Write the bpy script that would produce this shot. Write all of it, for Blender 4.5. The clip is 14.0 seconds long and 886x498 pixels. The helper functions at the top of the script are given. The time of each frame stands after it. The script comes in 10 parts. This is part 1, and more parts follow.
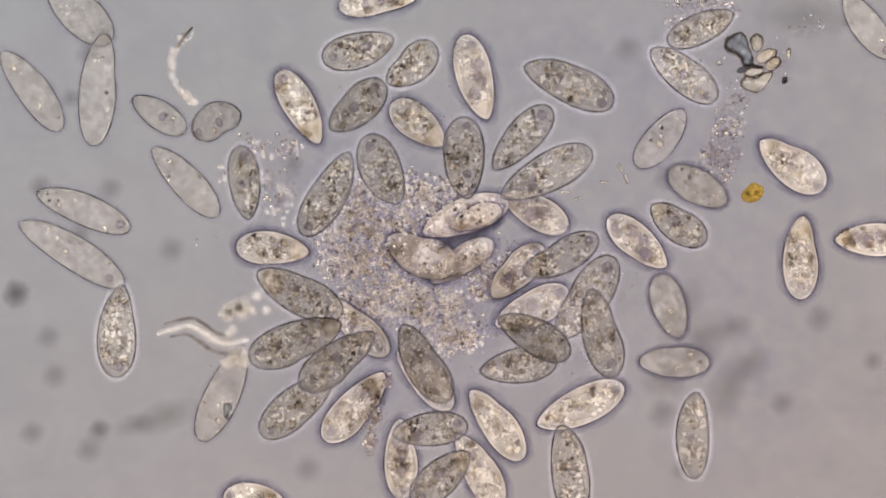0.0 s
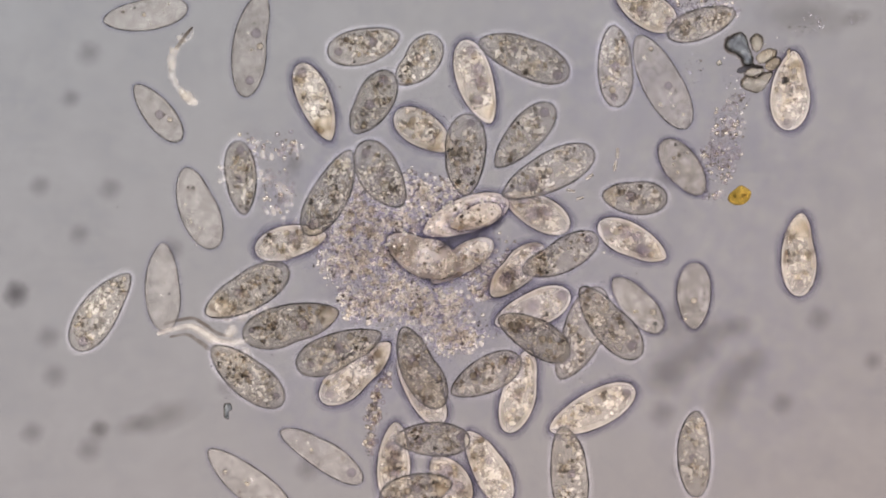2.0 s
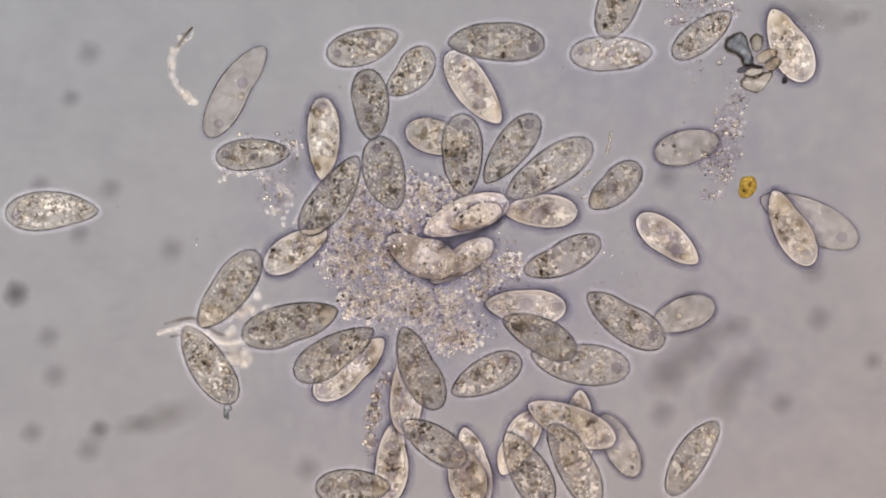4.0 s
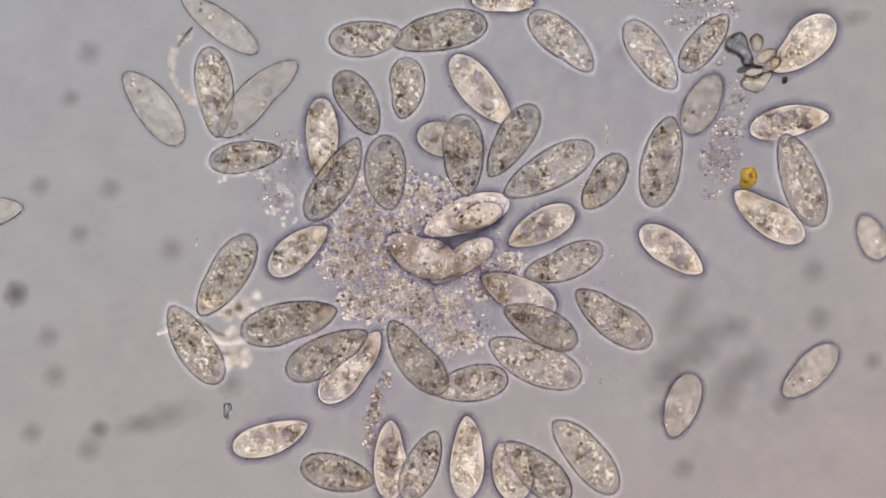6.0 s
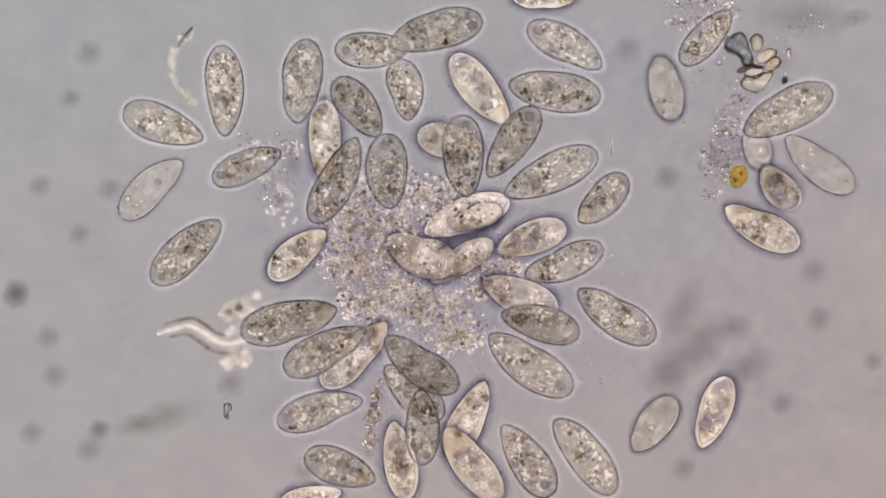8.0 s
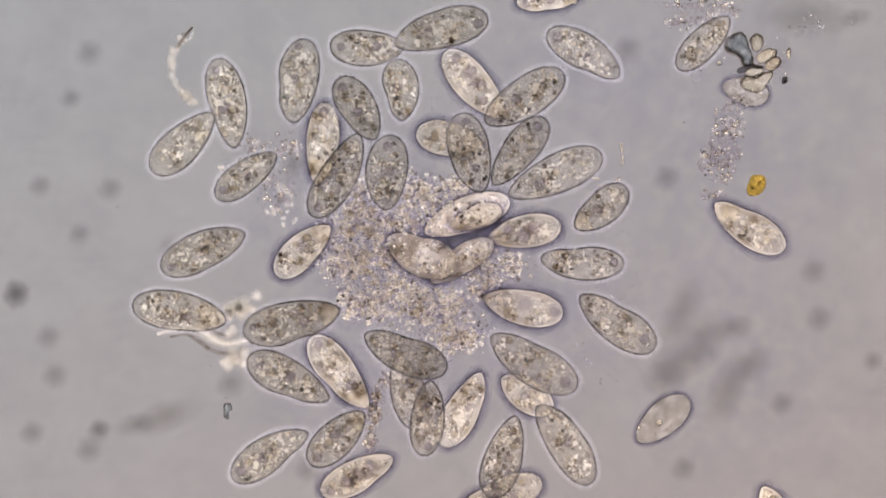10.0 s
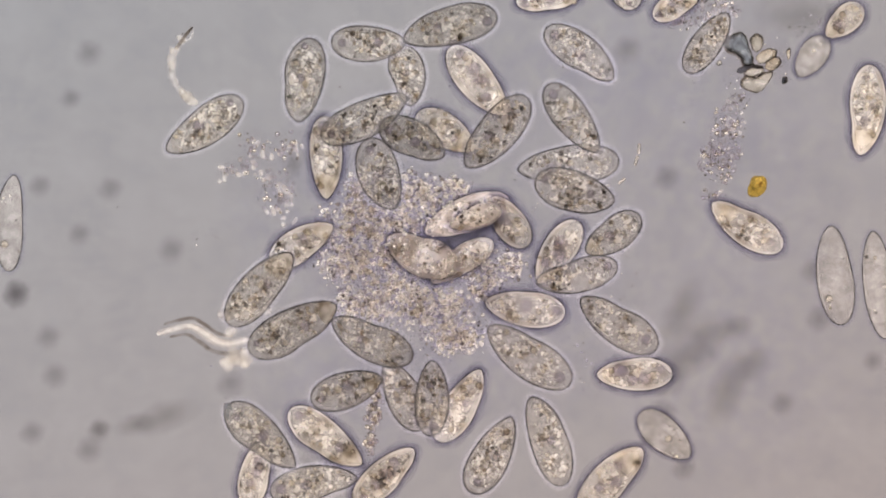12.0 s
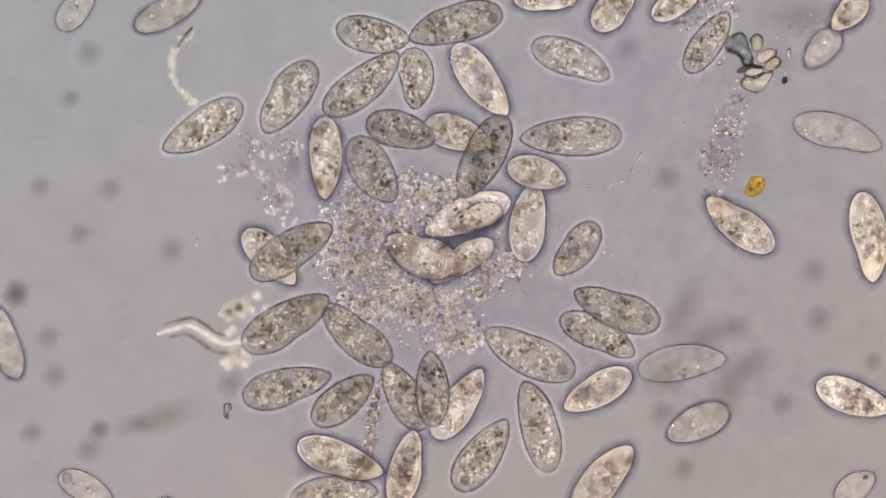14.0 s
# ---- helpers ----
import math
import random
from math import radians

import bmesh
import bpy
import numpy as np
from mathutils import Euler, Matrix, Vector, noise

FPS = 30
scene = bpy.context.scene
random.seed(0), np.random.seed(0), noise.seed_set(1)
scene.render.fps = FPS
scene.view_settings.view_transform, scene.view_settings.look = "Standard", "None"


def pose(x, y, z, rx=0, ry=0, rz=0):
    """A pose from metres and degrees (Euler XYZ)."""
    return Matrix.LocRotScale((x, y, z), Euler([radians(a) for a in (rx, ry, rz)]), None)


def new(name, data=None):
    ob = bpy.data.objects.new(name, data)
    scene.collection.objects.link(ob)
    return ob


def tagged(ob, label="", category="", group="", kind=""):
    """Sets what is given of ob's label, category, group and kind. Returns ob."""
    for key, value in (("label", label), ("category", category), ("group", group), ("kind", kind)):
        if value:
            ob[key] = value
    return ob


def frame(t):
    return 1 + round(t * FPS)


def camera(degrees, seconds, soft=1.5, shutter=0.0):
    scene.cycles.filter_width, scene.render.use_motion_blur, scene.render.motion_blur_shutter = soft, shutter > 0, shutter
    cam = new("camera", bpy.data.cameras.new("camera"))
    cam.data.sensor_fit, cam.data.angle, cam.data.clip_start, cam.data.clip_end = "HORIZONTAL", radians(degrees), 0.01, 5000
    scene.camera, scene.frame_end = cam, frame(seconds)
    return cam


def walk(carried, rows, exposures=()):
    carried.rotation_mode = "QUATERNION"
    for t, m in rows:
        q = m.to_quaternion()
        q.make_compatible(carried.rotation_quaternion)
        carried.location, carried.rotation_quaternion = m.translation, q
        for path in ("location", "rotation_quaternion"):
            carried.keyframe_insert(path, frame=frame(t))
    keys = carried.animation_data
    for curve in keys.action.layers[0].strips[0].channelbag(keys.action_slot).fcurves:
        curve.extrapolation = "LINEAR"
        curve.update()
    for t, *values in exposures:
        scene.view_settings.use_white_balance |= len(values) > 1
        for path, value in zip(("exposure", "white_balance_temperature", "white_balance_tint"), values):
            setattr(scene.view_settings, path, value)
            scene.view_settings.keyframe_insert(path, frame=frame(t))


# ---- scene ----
# A microscope slide seen from above, built at 1000 : 1 (one metre stands for one millimetre).
cam = camera(7.18, 14.0, soft=1.78)
walk(cam, [(0.0, pose(0, 0, 10)), (14.0, pose(0, 0, 10))],
     exposures=[(0.0, -0.05), (0.5, -0.06), (1.0, -0.04), (1.5, -0.08), (2.5, -0.04), (5.5, -0.01), (8.0, 0.03), (10.5, 0.01), (14.0, -0.01)])

# ---- light: the microscope's lamp and condenser shine up through the slide ----
world = bpy.data.worlds.new("dark_room")
world.use_nodes = True
world.node_tree.nodes["Background"].inputs["Color"].default_value = (0.5, 0.5, 0.55, 1)
world.node_tree.nodes["Background"].inputs["Strength"].default_value = 0.02
scene.world = world
scene.cycles.transparent_max_bounces = 40

U = 0.0008  # size of one pixel of the camera's view on the slide


# ---- materials ----
def nodes_of(name):
    m = bpy.data.materials.new(name)
    m.use_nodes = True
    m.node_tree.nodes.clear()
    return m, m.node_tree.nodes, m.node_tree.links


def ramp(nodes, stops):
    n = nodes.new("ShaderNodeValToRGB")
    e = n.color_ramp.elements
    while len(e) < len(stops):
        e.new(0.5)
    for k, (p, c) in zip(e, stops):
        k.position = p
        k.color = (*c, 1) if len(c) == 3 else c
    return n


def noise_node(nodes, links, coord, scale, detail=3.0, rough=0.55):
    n = nodes.new("ShaderNodeTexNoise")
    n.inputs["Scale"].default_value = scale
    n.inputs["Detail"].default_value = detail
    n.inputs["Roughness"].default_value = rough
    links.new(coord, n.inputs["Vector"])
    return n


def lamp_material():
    """Grey field of the condenser, bluish towards one corner; an unseen bright outer ring is added."""
    m, nodes, links = nodes_of("lamp_field")
    co = nodes.new("ShaderNodeTexCoord")
    sep = nodes.new("ShaderNodeSeparateXYZ")
    links.new(co.outputs["Object"], sep.inputs[0])
    mr = nodes.new("ShaderNodeMapRange")
    mr.inputs["From Min"].default_value, mr.inputs["From Max"].default_value = -1.577, 1.577
    links.new(sep.outputs["X"], mr.inputs["Value"])
    add = nodes.new("ShaderNodeMath")
    add.operation = "MULTIPLY_ADD"
    links.new(sep.outputs["Y"], add.inputs[0])
    add.inputs[1].default_value = -0.725
    links.new(mr.outputs[0], add.inputs[2])
    col = ramp(nodes, FIELD)
    links.new(add.outputs[0], col.inputs[0])
    flat = nodes.new("ShaderNodeVectorMath")
    flat.operation = "MULTIPLY"
    flat.inputs[1].default_value = (1, 1, 0)
    links.new(co.outputs["Object"], flat.inputs[0])
    ln = nodes.new("ShaderNodeVectorMath")
    ln.operation = "LENGTH"
    links.new(flat.outputs[0], ln.inputs[0])
    ring = nodes.new("ShaderNodeMapRange")
    ring.inputs["From Min"].default_value, ring.inputs["From Max"].default_value = 0.95, 1.15
    ring.inputs["To Min"].default_value, ring.inputs["To Max"].default_value = 1.0, FILL_RING
    links.new(ln.outputs["Value"], ring.inputs["Value"])
    em = nodes.new("ShaderNodeEmission")
    links.new(col.outputs[0], em.inputs["Color"])
    links.new(ring.outputs[0], em.inputs["Strength"])
    out = nodes.new("ShaderNodeOutputMaterial")
    links.new(em.outputs[0], out.inputs["Surface"])
    return m


def clear_material(name, tint_a, tint_b, scatter, share, scale, detail=4.0, lo=0.38, hi=0.62, blobs=0.0, islands=0.0, vary=0.0):
    """Translucent living matter: light passes with a mottled tint, and a share of it is scattered.
    blobs: how strongly fine vesicles show; islands: how far loose grains differ from one another; vary: how far one thing may be darker than the next."""
    m, nodes, links = nodes_of(name)
    co = nodes.new("ShaderNodeTexCoord")
    info = nodes.new("ShaderNodeObjectInfo")
    shift = nodes.new("ShaderNodeVectorMath")
    shift.operation = "ADD"
    links.new(co.outputs["Object"], shift.inputs[0])
    links.new(info.outputs["Random"], shift.inputs[1])
    n1 = noise_node(nodes, links, shift.outputs[0], scale, detail, 0.65)
    fac = n1.outputs["Fac"]
    if blobs:
        vo = nodes.new("ShaderNodeTexVoronoi")
        vo.inputs["Scale"].default_value = scale * 1.5
        links.new(shift.outputs[0], vo.inputs["Vector"])
        vm = nodes.new("ShaderNodeMapRange")
        vm.inputs["From Min"].default_value, vm.inputs["From Max"].default_value = 0.1, 0.75
        vm.inputs["To Min"].default_value, vm.inputs["To Max"].default_value = blobs, -blobs
        links.new(vo.outputs["Distance"], vm.inputs["Value"])
        ad = nodes.new("ShaderNodeMath")
        ad.operation = "ADD"
        links.new(fac, ad.inputs[0])
        links.new(vm.outputs[0], ad.inputs[1])
        fac = ad.outputs[0]
    if islands:
        geo = nodes.new("ShaderNodeNewGeometry")
        im = nodes.new("ShaderNodeMapRange")
        im.inputs["To Min"].default_value, im.inputs["To Max"].default_value = -islands, islands
        links.new(geo.outputs["Random Per Island"], im.inputs["Value"])
        ad = nodes.new("ShaderNodeMath")
        ad.operation = "ADD"
        links.new(fac, ad.inputs[0])
        links.new(im.outputs[0], ad.inputs[1])
        fac = ad.outputs[0]
    r1 = ramp(nodes, [(lo, tint_a), (hi, tint_b)])
    links.new(fac, r1.inputs[0])
    tr = nodes.new("ShaderNodeBsdfTransparent")
    if vary:
        deep = nodes.new("ShaderNodeMath")
        deep.operation = "MULTIPLY"
        deep.inputs[1].default_value = vary
        links.new(info.outputs["Random"], deep.inputs[0])
        dim = nodes.new("ShaderNodeMixRGB")
        dim.blend_type = "MULTIPLY"
        links.new(deep.outputs[0], dim.inputs[0])
        links.new(r1.outputs[0], dim.inputs[1])
        dim.inputs[2].default_value = (0.70, 0.69, 0.665, 1)
        links.new(dim.outputs[0], tr.inputs["Color"])
    else:
        links.new(r1.outputs[0], tr.inputs["Color"])
    sc = nodes.new("ShaderNodeBsdfTranslucent")
    tint = nodes.new("ShaderNodeMixRGB")
    tint.blend_type = "MULTIPLY"
    tint.inputs[0].default_value = 0.6
    tint.inputs[1].default_value = (*scatter, 1)
    links.new(r1.outputs[0], tint.inputs[2])
    links.new(tint.outputs[0], sc.inputs["Color"])
    mix = nodes.new("ShaderNodeMixShader")
    n2 = noise_node(nodes, links, shift.outputs[0], scale * 0.35, 2.0)
    mr = nodes.new("ShaderNodeMapRange")
    mr.inputs["From Min"].default_value, mr.inputs["From Max"].default_value = 0.3, 0.7
    mr.inputs["To Min"].default_value, mr.inputs["To Max"].default_value = share * 0.6, share * 1.4
    links.new(n2.outputs["Fac"], mr.inputs["Value"])
    links.new(mr.outputs[0], mix.inputs[0])
    links.new(tr.outputs[0], mix.inputs[1])
    links.new(sc.outputs[0], mix.inputs[2])
    out = nodes.new("ShaderNodeOutputMaterial")
    links.new(mix.outputs[0], out.inputs["Surface"])
    return m


def grainy_material(name, dark, mid, bright, scatter, share, scale, cuts, patch=0.03, rough=(0.42, 0.58)):
    """Grainy plasm: each tiny grain is dark, clear or bright by chance; in patches the plasm is smooth.
    cuts: below the first a grain is dark, above the second it is bright; rough: the patch noise from smooth to grainy."""
    m, nodes, links = nodes_of(name)
    co = nodes.new("ShaderNodeTexCoord")
    info = nodes.new("ShaderNodeObjectInfo")
    shift = nodes.new("ShaderNodeVectorMath")
    shift.operation = "ADD"
    links.new(co.outputs["Object"], shift.inputs[0])
    links.new(info.outputs["Random"], shift.inputs[1])
    warp = noise_node(nodes, links, shift.outputs[0], scale * 0.9, 2.0)
    bend = nodes.new("ShaderNodeVectorMath")
    bend.operation = "MULTIPLY_ADD"
    links.new(warp.outputs["Color"], bend.inputs[0])
    bend.inputs[1].default_value = (1.1 / scale,) * 3
    links.new(shift.outputs[0], bend.inputs[2])
    vo = nodes.new("ShaderNodeTexVoronoi")
    vo.feature = "SMOOTH_F1"
    vo.inputs["Smoothness"].default_value = 0.35
    vo.inputs["Scale"].default_value = scale
    links.new(bend.outputs[0], vo.inputs["Vector"])
    sep = nodes.new("ShaderNodeSeparateColor")
    links.new(vo.outputs["Color"], sep.inputs[0])
    wide = noise_node(nodes, links, shift.outputs[0], patch * K, 2.0)
    mask = nodes.new("ShaderNodeMapRange")
    mask.inputs["From Min"].default_value, mask.inputs["From Max"].default_value = rough
    mask.inputs["To Min"].default_value, mask.inputs["To Max"].default_value = 0.12, 1.0
    links.new(wide.outputs["Fac"], mask.inputs["Value"])
    # towards the middle value where the mask is low
    off = nodes.new("ShaderNodeMath")
    off.operation = "SUBTRACT"
    links.new(sep.outputs[0], off.inputs[0])
    off.inputs[1].default_value = 0.5
    val = nodes.new("ShaderNodeMath")
    val.operation = "MULTIPLY_ADD"
    links.new(off.outputs[0], val.inputs[0])
    links.new(mask.outputs[0], val.inputs[1])
    val.inputs[2].default_value = 0.5
    tint = ramp(nodes, [(cuts[0] - 0.08, dark), (cuts[0] + 0.08, mid), (cuts[1], mid), (cuts[1] + 0.1, bright)])
    links.new(val.outputs[0], tint.inputs[0])
    much = ramp(nodes, [(cuts[0], (share * 0.02,) * 3), (0.5, (share * 0.09,) * 3), (cuts[1], (share * 0.2,) * 3), (cuts[1] + 0.12, (share,) * 3)])
    links.new(val.outputs[0], much.inputs[0])
    tr = nodes.new("ShaderNodeBsdfTransparent")
    links.new(tint.outputs[0], tr.inputs["Color"])
    sc = nodes.new("ShaderNodeBsdfTranslucent")
    sc.inputs["Color"].default_value = (*scatter, 1)
    mix = nodes.new("ShaderNodeMixShader")
    links.new(much.outputs[0], mix.inputs[0])
    links.new(tr.outputs[0], mix.inputs[1])
    links.new(sc.outputs[0], mix.inputs[2])
    out = nodes.new("ShaderNodeOutputMaterial")
    links.new(mix.outputs[0], out.inputs["Surface"])
    return m


def smudge_material(name, tint, dense, scale=2.2, mottle=0.0):
    """A tint that thins out towards its rim; serves dirt, mucus, haze and painted shade."""
    m, nodes, links = nodes_of(name)
    co = nodes.new("ShaderNodeTexCoord")
    n1 = noise_node(nodes, links, co.outputs["Object"], scale / U / 60, 2.0)
    ln = nodes.new("ShaderNodeVectorMath")
    ln.operation = "LENGTH"
    links.new(co.outputs["Generated"], ln.inputs[0])
    sub = nodes.new("ShaderNodeVectorMath")
    sub.operation = "SUBTRACT"
    sub.inputs[1].default_value = (0.5, 0.5, 0.5)
    links.new(co.outputs["Generated"], sub.inputs[0])
    flat = nodes.new("ShaderNodeVectorMath")
    flat.operation = "MULTIPLY"
    flat.inputs[1].default_value = (2, 2, 0)
    links.new(sub.outputs[0], flat.inputs[0])
    links.new(flat.outputs[0], ln.inputs[0])
    wob = nodes.new("ShaderNodeMath")
    wob.operation = "MULTIPLY_ADD"
    links.new(n1.outputs["Fac"], wob.inputs[0])
    wob.inputs[1].default_value = 0.5
    links.new(ln.outputs["Value"], wob.inputs[2])
    r = ramp(nodes, [(0.3, (dense,) * 3), (0.7, (dense * 0.45,) * 3), (1.12, (0, 0, 0))])
    mrr = nodes.new("ShaderNodeMath")
    mrr.operation = "MULTIPLY"
    mrr.inputs[1].default_value = 0.85
    links.new(wob.outputs[0], mrr.inputs[0])
    links.new(mrr.outputs[0], r.inputs[0])
    a = nodes.new("ShaderNodeBsdfTransparent")
    b = nodes.new("ShaderNodeBsdfTransparent")
    b.inputs["Color"].default_value = (*tint, 1)
    mix = nodes.new("ShaderNodeMixShader")
    if mottle:
        fine = noise_node(nodes, links, co.outputs["Object"], mottle / U, 4.0, 0.75)
        fr = ramp(nodes, [(0.38, (0.0,) * 3), (0.57, (1.0,) * 3)])
        links.new(fine.outputs["Fac"], fr.inputs[0])
        mul = nodes.new("ShaderNodeMath")
        mul.operation = "MULTIPLY"
        links.new(r.outputs[0], mul.inputs[0])
        links.new(fr.outputs[0], mul.inputs[1])
        links.new(mul.outputs[0], mix.inputs[0])
    else:
        links.new(r.outputs[0], mix.inputs[0])
    links.new(a.outputs[0], mix.inputs[1])
    links.new(b.outputs[0], mix.inputs[2])
    out = nodes.new("ShaderNodeOutputMaterial")
    links.new(mix.outputs[0], out.inputs["Surface"])
    return m


FIELD = [(0.0, (0.416, 0.411, 0.427)), (0.5, (0.434, 0.400, 0.403)), (1.0, (0.453, 0.388, 0.373))]
# strength of the unseen outer ring, added to brighten whatever scatters its light
FILL_RING = 19.5
LAMP = lamp_material()
K = 1 / U
CYTO = [
    clear_material("cytoplasm_grey", (0.80, 0.786, 0.765), (0.969, 0.966, 0.956), (0.93, 0.916, 0.88), 0.085, 0.06 * K, lo=0.34, hi=0.62, blobs=0.08, vary=0.45),
    clear_material("cytoplasm_pale", (0.77, 0.754, 0.73), (1.0, 0.991, 0.97), (0.935, 0.917, 0.85), 0.172, 0.06 * K, lo=0.32, hi=0.58, blobs=0.10, vary=0.30),
    clear_material("cytoplasm_faint", (0.78, 0.765, 0.745), (1.0, 0.988, 0.975), (0.84, 0.82, 0.77), 0.09, 0.05 * K, lo=0.33, hi=0.63, blobs=0.05, vary=0.25),
    clear_material("cytoplasm_crammed", (0.93, 0.915, 0.89), (1.0, 0.995, 0.99), (1.0, 0.98, 0.94), 0.25, 0.12 * K, lo=0.36, hi=0.54, blobs=0.12),
    clear_material("cytoplasm_milky", (0.74, 0.722, 0.685), (0.985, 0.97, 0.945), (0.93, 0.91, 0.85), 0.095, 0.04 * K, lo=0.34, hi=0.6, blobs=0.12, vary=0.3),
]
ENDO = [
    grainy_material("endoplasm_grey", (0.59, 0.555, 0.51), (0.96, 0.956, 0.95), (1.0, 0.995, 0.98), (1.0, 0.975, 0.895), 0.60, 0.165 * K, (0.26, 0.63)),
    grainy_material("endoplasm_pale", (0.64, 0.60, 0.57), (0.967, 0.961, 0.953), (1.0, 0.995, 0.98), (1.0, 0.97, 0.885), 0.62, 0.145 * K, (0.26, 0.59)),
    grainy_material("endoplasm_crammed", (0.66, 0.61, 0.55), (0.97, 0.97, 0.96), (1.0, 0.995, 0.98), (1.0, 0.975, 0.91), 0.90, 0.15 * K, (0.24, 0.50), 0.06, (0.2, 0.4)),
]
TAIL = clear_material("bright_tail", (0.95, 0.93, 0.88), (1.0, 0.99, 0.97), (1.0, 0.975, 0.92), 0.27, 0.06 * K)
PELL = [
    clear_material("pellicle_dark", (0.13, 0.115, 0.11), (0.38, 0.35, 0.33), (0.1, 0.1, 0.1), 0.05, 0.05 * K),
    clear_material("pellicle_soft", (0.38, 0.36, 0.38), (0.80, 0.78, 0.78), (0.6, 0.59, 0.58), 0.14, 0.018 * K),
    clear_material("pellicle_faint", (0.26, 0.25, 0.24), (0.60, 0.58, 0.57), (0.5, 0.5, 0.45), 0.10, 0.04 * K),
]
# bright rim light put into the colour; the strong one also serves as rod core
INNER_BRIGHT = [
    clear_material("inner_bright_thin", (0.92, 0.91, 0.89), (1.0, 0.99, 0.98), (1.0, 0.97, 0.93), 0.14, 0.03 * K),
    clear_material("inner_bright_strong", (0.92, 0.90, 0.87), (1.0, 0.99, 0.97), (0.99, 0.975, 0.93), 0.32, 0.025 * K),
    clear_material("inner_bright_faint", (0.93, 0.92, 0.91), (1.0, 1.0, 0.99), (0.92, 0.91, 0.88), 0.08, 0.03 * K),
]
SOFT = clear_material("soft_white", (0.965, 0.96, 0.955), (1.0, 1.0, 0.995), (0.98, 0.965, 0.92), 0.055, 0.05 * K)
SOFT_EDGE = clear_material("soft_dark_edge", (0.80, 0.77, 0.74), (0.94, 0.93, 0.92), (0.3, 0.28, 0.25), 0.04, 0.05 * K)
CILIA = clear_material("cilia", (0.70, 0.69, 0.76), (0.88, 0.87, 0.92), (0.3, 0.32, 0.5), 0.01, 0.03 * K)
# painted optical halo: bright round grey cells, dark round pale ones, faint round others
HALO = [
    clear_material("halo_bright", (0.985, 0.985, 0.992), (1.0, 1.0, 1.0), (0.97, 0.97, 1.0), 0.042, 0.02 * K),
    clear_material("halo_dark", (0.868, 0.864, 0.892), (0.928, 0.925, 0.944), (0.3, 0.32, 0.5), 0.005, 0.02 * K),
    clear_material("halo_faint", (0.968, 0.968, 0.979), (0.986, 0.986, 0.992), (0.3, 0.32, 0.5), 0.005, 0.02 * K),
]
PALE = clear_material("pale_granules", (0.98, 0.955, 0.90), (1.0, 1.0, 0.985), (1.0, 0.98, 0.925), 0.46, 0.2 * K, islands=0.22)
DARK = clear_material("dark_granules", (0.22, 0.17, 0.12), (0.74, 0.66, 0.55), (0.4, 0.33, 0.25), 0.10, 0.2 * K, islands=0.22)
PALE_DULL = clear_material("debris_grains", (0.955, 0.945, 0.905), (1.0, 0.995, 0.97), (1.0, 0.97, 0.89), 0.32, 0.2 * K, islands=0.25)
DARK_DULL = clear_material("debris_dark_grains", (0.52, 0.49, 0.47), (0.85, 0.815, 0.77), (0.4, 0.35, 0.3), 0.12, 0.2 * K, islands=0.22)
VACUOLE = clear_material("vacuole", (0.70, 0.68, 0.73), (0.92, 0.905, 0.95), (0.78, 0.75, 0.79), 0.12, 0.12 * K, lo=0.32, hi=0.62, blobs=0.1)
RIMS = clear_material("vacuole_rim", (0.45, 0.41, 0.42), (0.75, 0.71, 0.70), (0.3, 0.3, 0.3), 0.05, 0.1 * K)
SHADE = clear_material("grain_shade", (0.72, 0.67, 0.61), (0.90, 0.87, 0.83), (0.3, 0.28, 0.25), 0.04, 0.2 * K, islands=0.25)
LILAC = clear_material("lilac_grains", (0.88, 0.872, 0.915), (0.975, 0.97, 0.985), (0.72, 0.70, 0.72), 0.15, 0.2 * K, islands=0.2)
VESICLE = clear_material("food_vacuole", (0.72, 0.68, 0.61), (1.0, 0.985, 0.95), (0.97, 0.95, 0.88), 0.30, 0.07 * K, lo=0.25, hi=0.60, blobs=0.1)


# ---- mesh helpers ----
def part(name, bm, material, parent, label="", smooth=True):
    me = bpy.data.meshes.new(name)
    if smooth:
        for f in bm.faces:
            f.smooth = True
    bm.to_mesh(me)
    bm.free()
    me.materials.append(material)
    ob = new(name, me)
    ob.parent = parent
    if label:
        tagged(ob, label)
    return ob


def at(px, py, z=0.0):
    """A place at height z that falls on pixel px, py of the camera's view."""
    k = U * (10 - z) / 10
    return ((px - 784) * k, (441 - py) * k, z)


def ball(bm, x, y, z, r, squash=1.0, sub=1):
    bmesh.ops.create_icosphere(bm, subdivisions=sub, radius=r, matrix=pose(x, y, z) @ Matrix.Diagonal((1, 1, squash, 1)))


def grain(bm, x, y, z, r, rnd, lumpy):
    made = bmesh.ops.create_icosphere(bm, subdivisions=1, radius=r, matrix=pose(x, y, z))
    for v in made["verts"]:
        d = v.co - Vector((x, y, z))
        v.co = Vector((x, y, z)) + d * (1 + rnd.uniform(-lumpy, lumpy))


def unit_ball(sub):
    bm = bmesh.new()
    bmesh.ops.create_icosphere(bm, subdivisions=sub, radius=1.0)
    v = np.array([v.co[:] for v in bm.verts])
    f = np.array([[v.index for v in f.verts] for f in bm.faces])
    bm.free()
    return v, f


BALLS = [unit_ball(1), unit_ball(2)]


